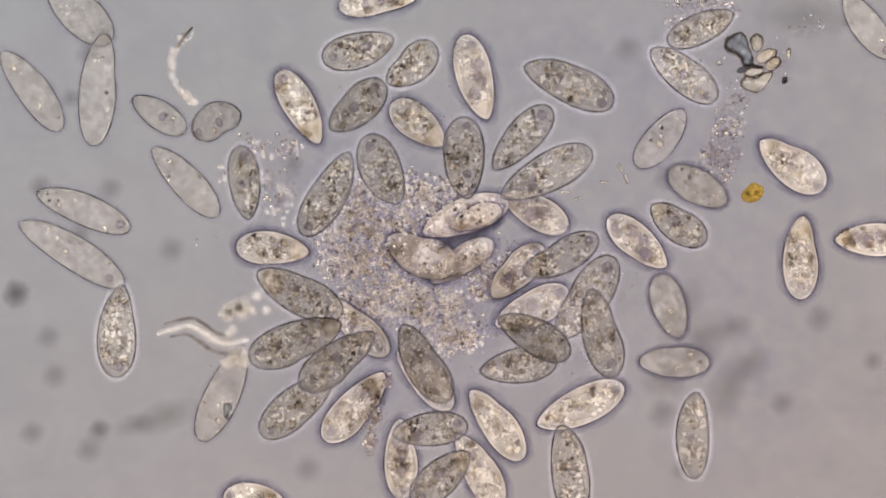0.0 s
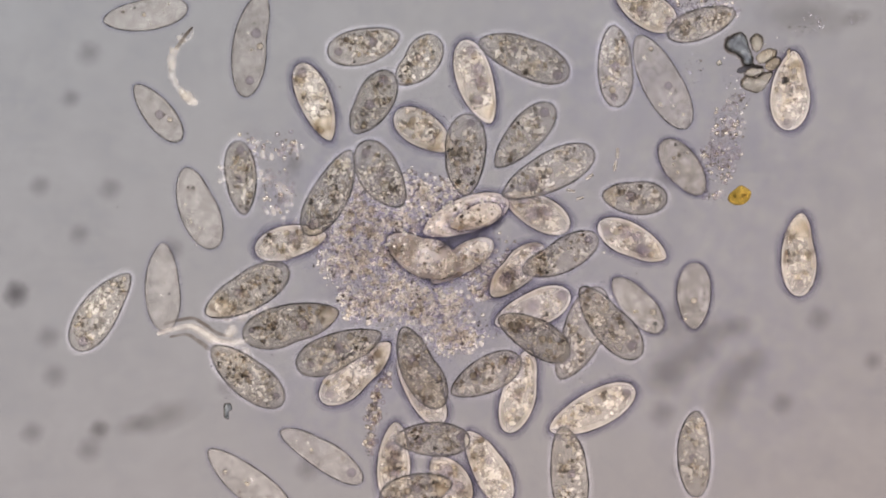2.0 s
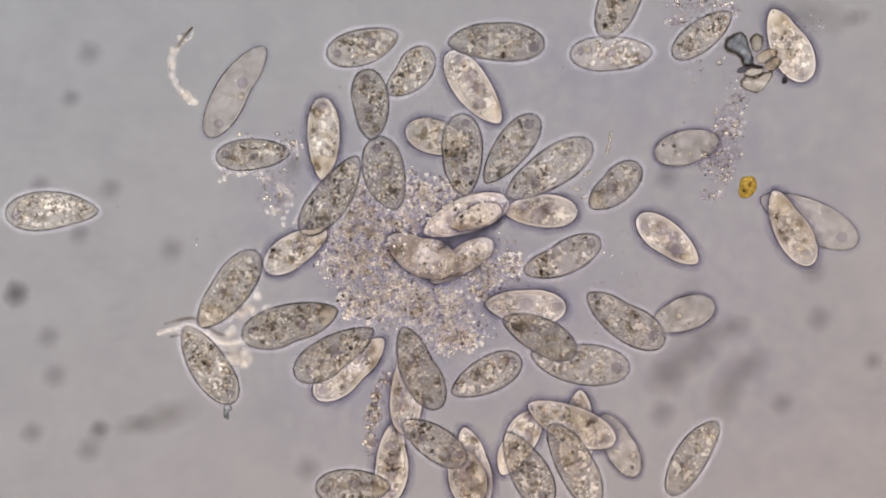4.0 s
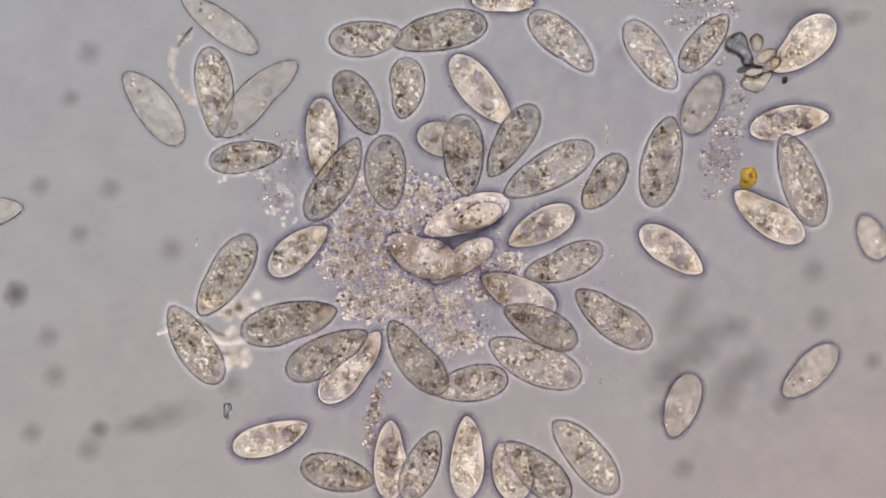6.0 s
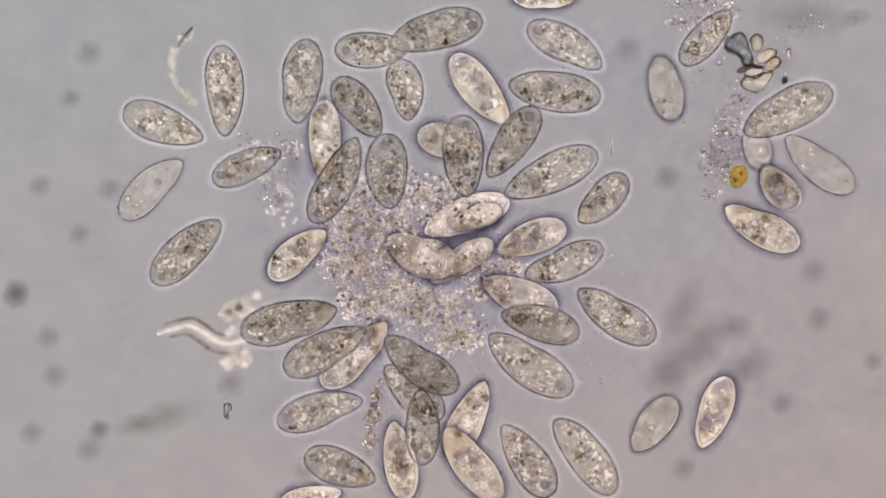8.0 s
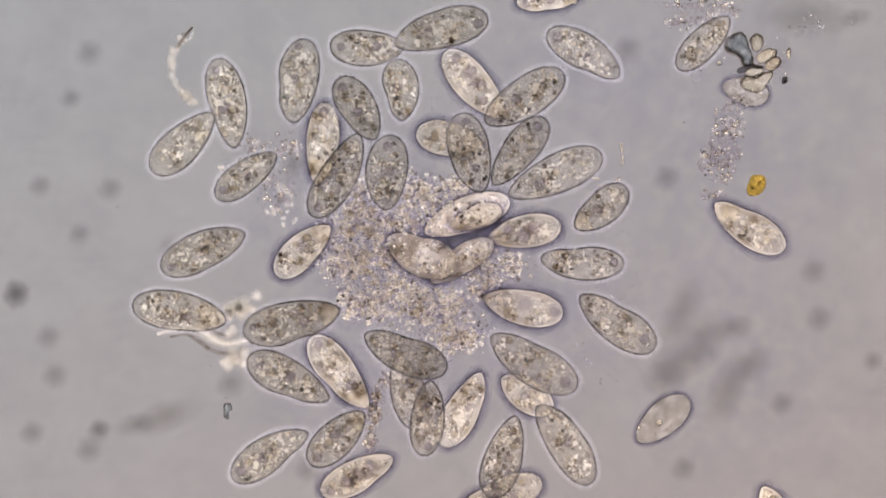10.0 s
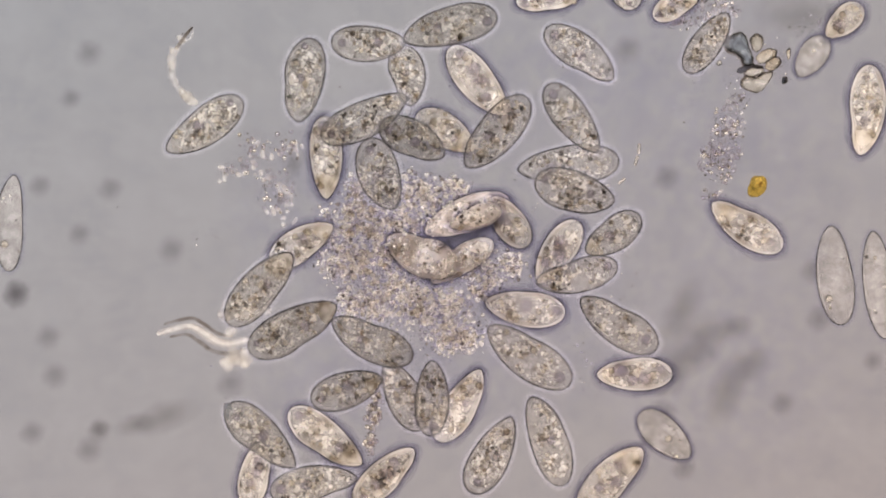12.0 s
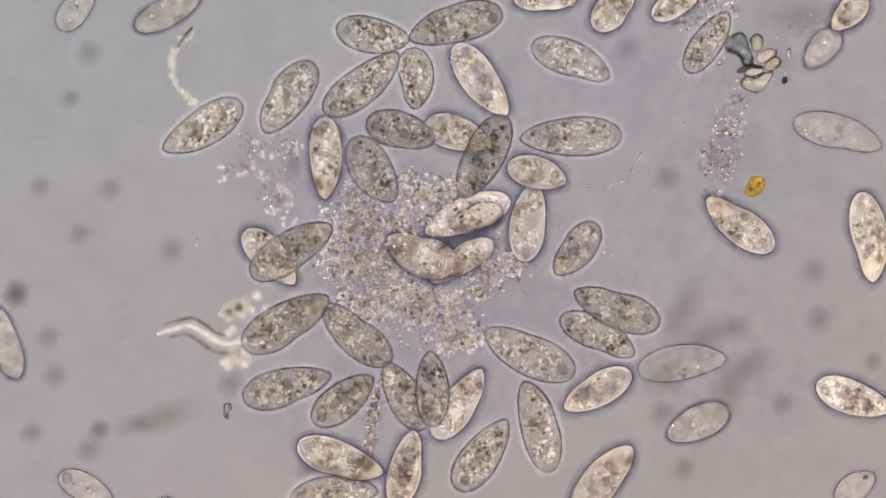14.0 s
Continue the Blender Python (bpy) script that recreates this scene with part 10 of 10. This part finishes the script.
    walk(CELLS[132], [
        (0.00, pose(-0.3931, -0.4628, 0.002, 0, 0, 111.9)), (12.37, pose(-0.3931, -0.4628, 0.002, 0, 0, 111.9)), (13.00, pose(-0.3931, -0.1512, 0.002, 0, 0, 144.6)), (13.50, pose(-0.3531, -0.0492, 0.002, 0, 0, 162.6)),
        (14.00, pose(-0.7870, -0.0232, 0.002, 0, 0, 172.9))])
    walk(CELLS[133], [
        (0.00, pose(-0.4170, -0.4735, 0.006, 0, 0, 73.2)), (12.91, pose(-0.4170, -0.4735, 0.006, 0, 0, 73.2)), (13.50, pose(-0.4170, -0.1790, 0.006, 0, 0, 48.0)), (14.00, pose(-0.4170, -0.4269, 0.006, 0, 0, 69.2))])
    walk(CELLS[134], [
        (0.00, pose(-0.7255, -0.0472, 0.010, 0, 0, 30.4)), (13.24, pose(-0.7255, -0.0472, 0.010, 0, 0, 30.4)), (13.50, pose(-0.5986, -0.0472, 0.010, 0, 0, 76.0)), (13.76, pose(-0.7255, -0.0472, 0.010, 0, 0, 30.4)),
        (14.00, pose(-0.7255, -0.0472, 0.010, 0, 0, 30.4))])
    walk(CELLS[135], [
        (0.00, pose(0.3303, 0.4490, 0.014, 0, 0, 108.0)), (13.04, pose(0.3303, 0.4490, 0.014, 0, 0, 108.0)), (13.50, pose(0.3303, 0.2225, 0.014, 0, 0, 135.0)), (14.00, pose(0.5580, 0.1625, 0.014, 0, 0, 163.8))])
    walk(CELLS[136], [
        (0.00, pose(0.3387, -0.4465, 0.002, 0, 0, -123.1)), (13.43, pose(0.3387, -0.4465, 0.002, 0, 0, -123.1)), (14.00, pose(0.3387, -0.1632, 0.002, 0, 0, -172.6))])
    walk(CELLS[137], [
        (0.00, pose(0.7121, -0.2091, 0.006, 0, 0, 172.6)), (13.74, pose(0.7121, -0.2091, 0.006, 0, 0, 172.6)), (14.00, pose(0.5824, -0.2091, 0.006, 0, 0, 161.6))])
    walk(CELLS[138], [
        (0.00, pose(-0.5047, -0.4168, 0.010, 0, 0, 114.9)), (13.75, pose(-0.5047, -0.4168, 0.010, 0, 0, 114.9)), (14.00, pose(-0.5047, -0.3388, 0.010, 0, 0, 152.2))])
    walk(CELLS[139], [
        (0.00, pose(-0.3887, 0.4301, 0.014, 0, 0, -115.0)), (13.75, pose(-0.3887, 0.4301, 0.014, 0, 0, -115.0)), (14.00, pose(-0.3887, 0.3363, 0.014, 0, 0, -152.4))])
    walk(CELLS[140], [
        (0.00, pose(-0.7413, -0.2291, 0.002, 0, 0, -156.0)), (9.93, pose(-0.7413, -0.2291, 0.002, 0, 0, -156.0)), (10.50, pose(-0.5811, -0.2291, 0.002, 0, 0, -119.9)), (10.82, pose(-0.7413, -0.2291, 0.002, 0, 0, -156.0)),
        (14.00, pose(-0.7413, -0.2291, 0.002, 0, 0, -156.0))])
    walk(CELLS[141], [
        (0.00, pose(-0.5142, -0.4511, 0.020, 0, 0, -91.4)), (9.85, pose(-0.5142, -0.4511, 0.020, 0, 0, -91.4)), (10.50, pose(-0.5142, -0.2926, 0.020, 0, 0, -93.5)), (10.82, pose(-0.5142, -0.4511, 0.020, 0, 0, -91.4)),
        (14.00, pose(-0.5142, -0.4511, 0.020, 0, 0, -91.4))])
    walk(CELLS[142], [
        (0.00, pose(0.3168, -0.4360, 0.064, 0, 0, -120.2)), (10.04, pose(0.3168, -0.4360, 0.064, 0, 0, -120.2)), (10.50, pose(0.3168, -0.3211, 0.064, 0, 0, -165.4)), (11.00, pose(0.4797, -0.3362, 0.064, 0, 0, -160.4)),
        (11.25, pose(0.4797, -0.4360, 0.064, 0, 0, -118.2)), (14.00, pose(0.4797, -0.4360, 0.064, 0, 0, -118.2))])
    walk(CELLS[143], [
        (0.00, pose(0.5340, -0.4399, 0.052, 0, 0, -121.4)), (9.95, pose(0.5340, -0.4399, 0.052, 0, 0, -121.4)), (10.50, pose(0.5340, -0.3199, 0.052, 0, 0, -168.4)), (10.75, pose(0.5340, -0.4399, 0.052, 0, 0, -121.4)),
        (14.00, pose(0.5340, -0.4399, 0.052, 0, 0, -121.4))])
    walk(CELLS[144], [
        (0.00, pose(-0.4919, 0.4380, 0.130, 0, 0, -93.3)), (10.74, pose(-0.4919, 0.4380, 0.130, 0, 0, -93.3)), (11.00, pose(-0.4919, 0.3127, 0.130, 0, 0, -98.3)), (11.26, pose(-0.4919, 0.4380, 0.130, 0, 0, -93.3)),
        (14.00, pose(-0.4919, 0.4380, 0.130, 0, 0, -93.3))])
    walk(CELLS[145], [
        (0.00, pose(-0.7289, 0.0068, 0.006, 0, 0, -2.9)), (11.23, pose(-0.7289, 0.0068, 0.006, 0, 0, -2.9)), (11.50, pose(-0.5948, 0.0068, 0.006, 0, 0, -7.1)), (11.75, pose(-0.6028, 0.0218, 0.006, 0, 0, -50.2)),
        (12.00, pose(-0.6108, 0.0367, 0.006, 0, 0, -93.4)), (12.25, pose(-0.7289, 0.0367, 0.006, 0, 0, -145.3)), (14.00, pose(-0.7289, 0.0367, 0.006, 0, 0, -145.3))])
    walk(yellow_grain, [
        (0.0, pose(0.4366, 0.0787, 0.06, 0, 0, 35)), (0.5, pose(0.4278, 0.0747, 0.06, 0, 0, 15)), (1.0, pose(0.4262, 0.0740, 0.06, 0, 0, 10)), (1.5, pose(0.4207, 0.0747, 0.06, 0, 0, 25)),
        (2.0, pose(0.4183, 0.0747, 0.06, 0, 0, 30)), (2.5, pose(0.4199, 0.0724, 0.06, 0, 0, 20)), (3.0, pose(0.4326, 0.0763, 0.06, 0, 0, 40)), (5.5, pose(0.4223, 0.0986, 0.06, 0, 0, 80)),
        (6.0, pose(0.4302, 0.1002, 0.06, 0, 0, 75)), (6.5, pose(0.4318, 0.1042, 0.06, 0, 0, 85)), (7.0, pose(0.4286, 0.1081, 0.06, 0, 0, 85)), (7.5, pose(0.4183, 0.1081, 0.06, 0, 0, 80)),
        (8.0, pose(0.4167, 0.1026, 0.06, 0, 0, 75)), (10.5, pose(0.4445, 0.0899, 0.06, 0, 0, 60)), (11.0, pose(0.4437, 0.0907, 0.06, 0, 0, 62)), (11.5, pose(0.4437, 0.0899, 0.06, 0, 0, 60)),
        (12.0, pose(0.4429, 0.0883, 0.06, 0, 0, 60)), (12.5, pose(0.4382, 0.0859, 0.06, 0, 0, 50)), (13.0, pose(0.4421, 0.0899, 0.06, 0, 0, 60)), (13.5, pose(0.4421, 0.0914, 0.06, 0, 0, 62)),
        (14.0, pose(0.4397, 0.0883, 0.06, 0, 0, 55))])
    # the rods drift
    walk(RODS[0], [(0, pose(0.2494, 0.1142, 0.06, 0, 0, 123)), (0.2, pose(0.2486, 0.1150, 0.06, 0, 0, 123)), (1.5, pose(0.2487, 0.1312, 0.06, 0, 0, 90)), (3, pose(0.2361, 0.1407, 0.06, 0, 0, 89)), (5.5, pose(0.2347, 0.1764, 0.06, 0, 0, 83)), (6.5, pose(0.2255, 0.1642, 0.06, 0, 0, 112)), (8, pose(0.2378, 0.1534, 0.06, 0, 0, 99)), (10.5, pose(0.2564, 0.1415, 0.06, 0, 0, 97)), (12.5, pose(0.2782, 0.1412, 0.06, 0, 0, 79)), (14, pose(0.2774, 0.1299, 0.06, 0, 0, 62))])
    walk(RODS[1], [(0, pose(0.2579, 0.0989, 0.06, 0, 0, 111)), (0.2, pose(0.2571, 0.0997, 0.06, 0, 0, 111)), (1.5, pose(0.2475, 0.1137, 0.06, 0, 0, 78)), (3, pose(0.2346, 0.1233, 0.06, 0, 0, 77)), (5.5, pose(0.2313, 0.1592, 0.06, 0, 0, 71)), (6.5, pose(0.2309, 0.1475, 0.06, 0, 0, 100)), (8, pose(0.2393, 0.1360, 0.06, 0, 0, 87)), (10.5, pose(0.2573, 0.1241, 0.06, 0, 0, 85)), (12.5, pose(0.2737, 0.1243, 0.06, 0, 0, 67)), (14, pose(0.2681, 0.1150, 0.06, 0, 0, 50))])
    walk(RODS[2], [(0, pose(0.2274, 0.0938, 0.06, 0, 0, -5)), (1.5, pose(0.2107, 0.0978, 0.06, 0, 0, 35)), (3, pose(0.2012, 0.1074, 0.06, 0, 0, 30)), (5.5, pose(0.2115, 0.1026, 0.06, 0, 0, 40)), (8, pose(0.2314, 0.0978, 0.06, 0, 0, 30)), (10.5, pose(0.2473, 0.0962, 0.06, 0, 0, 40)), (14, pose(0.2537, 0.0954, 0.06, 0, 0, 35))])
    walk(RODS[3], [(0, pose(0.1877, 0.0708, 0.06, 0, 0, 20)), (5.5, pose(0.2036, 0.0763, 0.06, 0, 0, 10)), (10.5, pose(0.2250, 0.0891, 0.06, 0, 0, 0)), (14, pose(0.2346, 0.0875, 0.06, 0, 0, 30))])
    walk(RODS[4], [(0, pose(0.1718, 0.0803, 0.06, 0, 0, 0)), (5.5, pose(0.1956, 0.0883, 0.06, 0, 0, -20)), (10.5, pose(0.2155, 0.0994, 0.06, 0, 0, -20)), (14, pose(0.2075, 0.0899, 0.06, 0, 0, 5))])


motions()
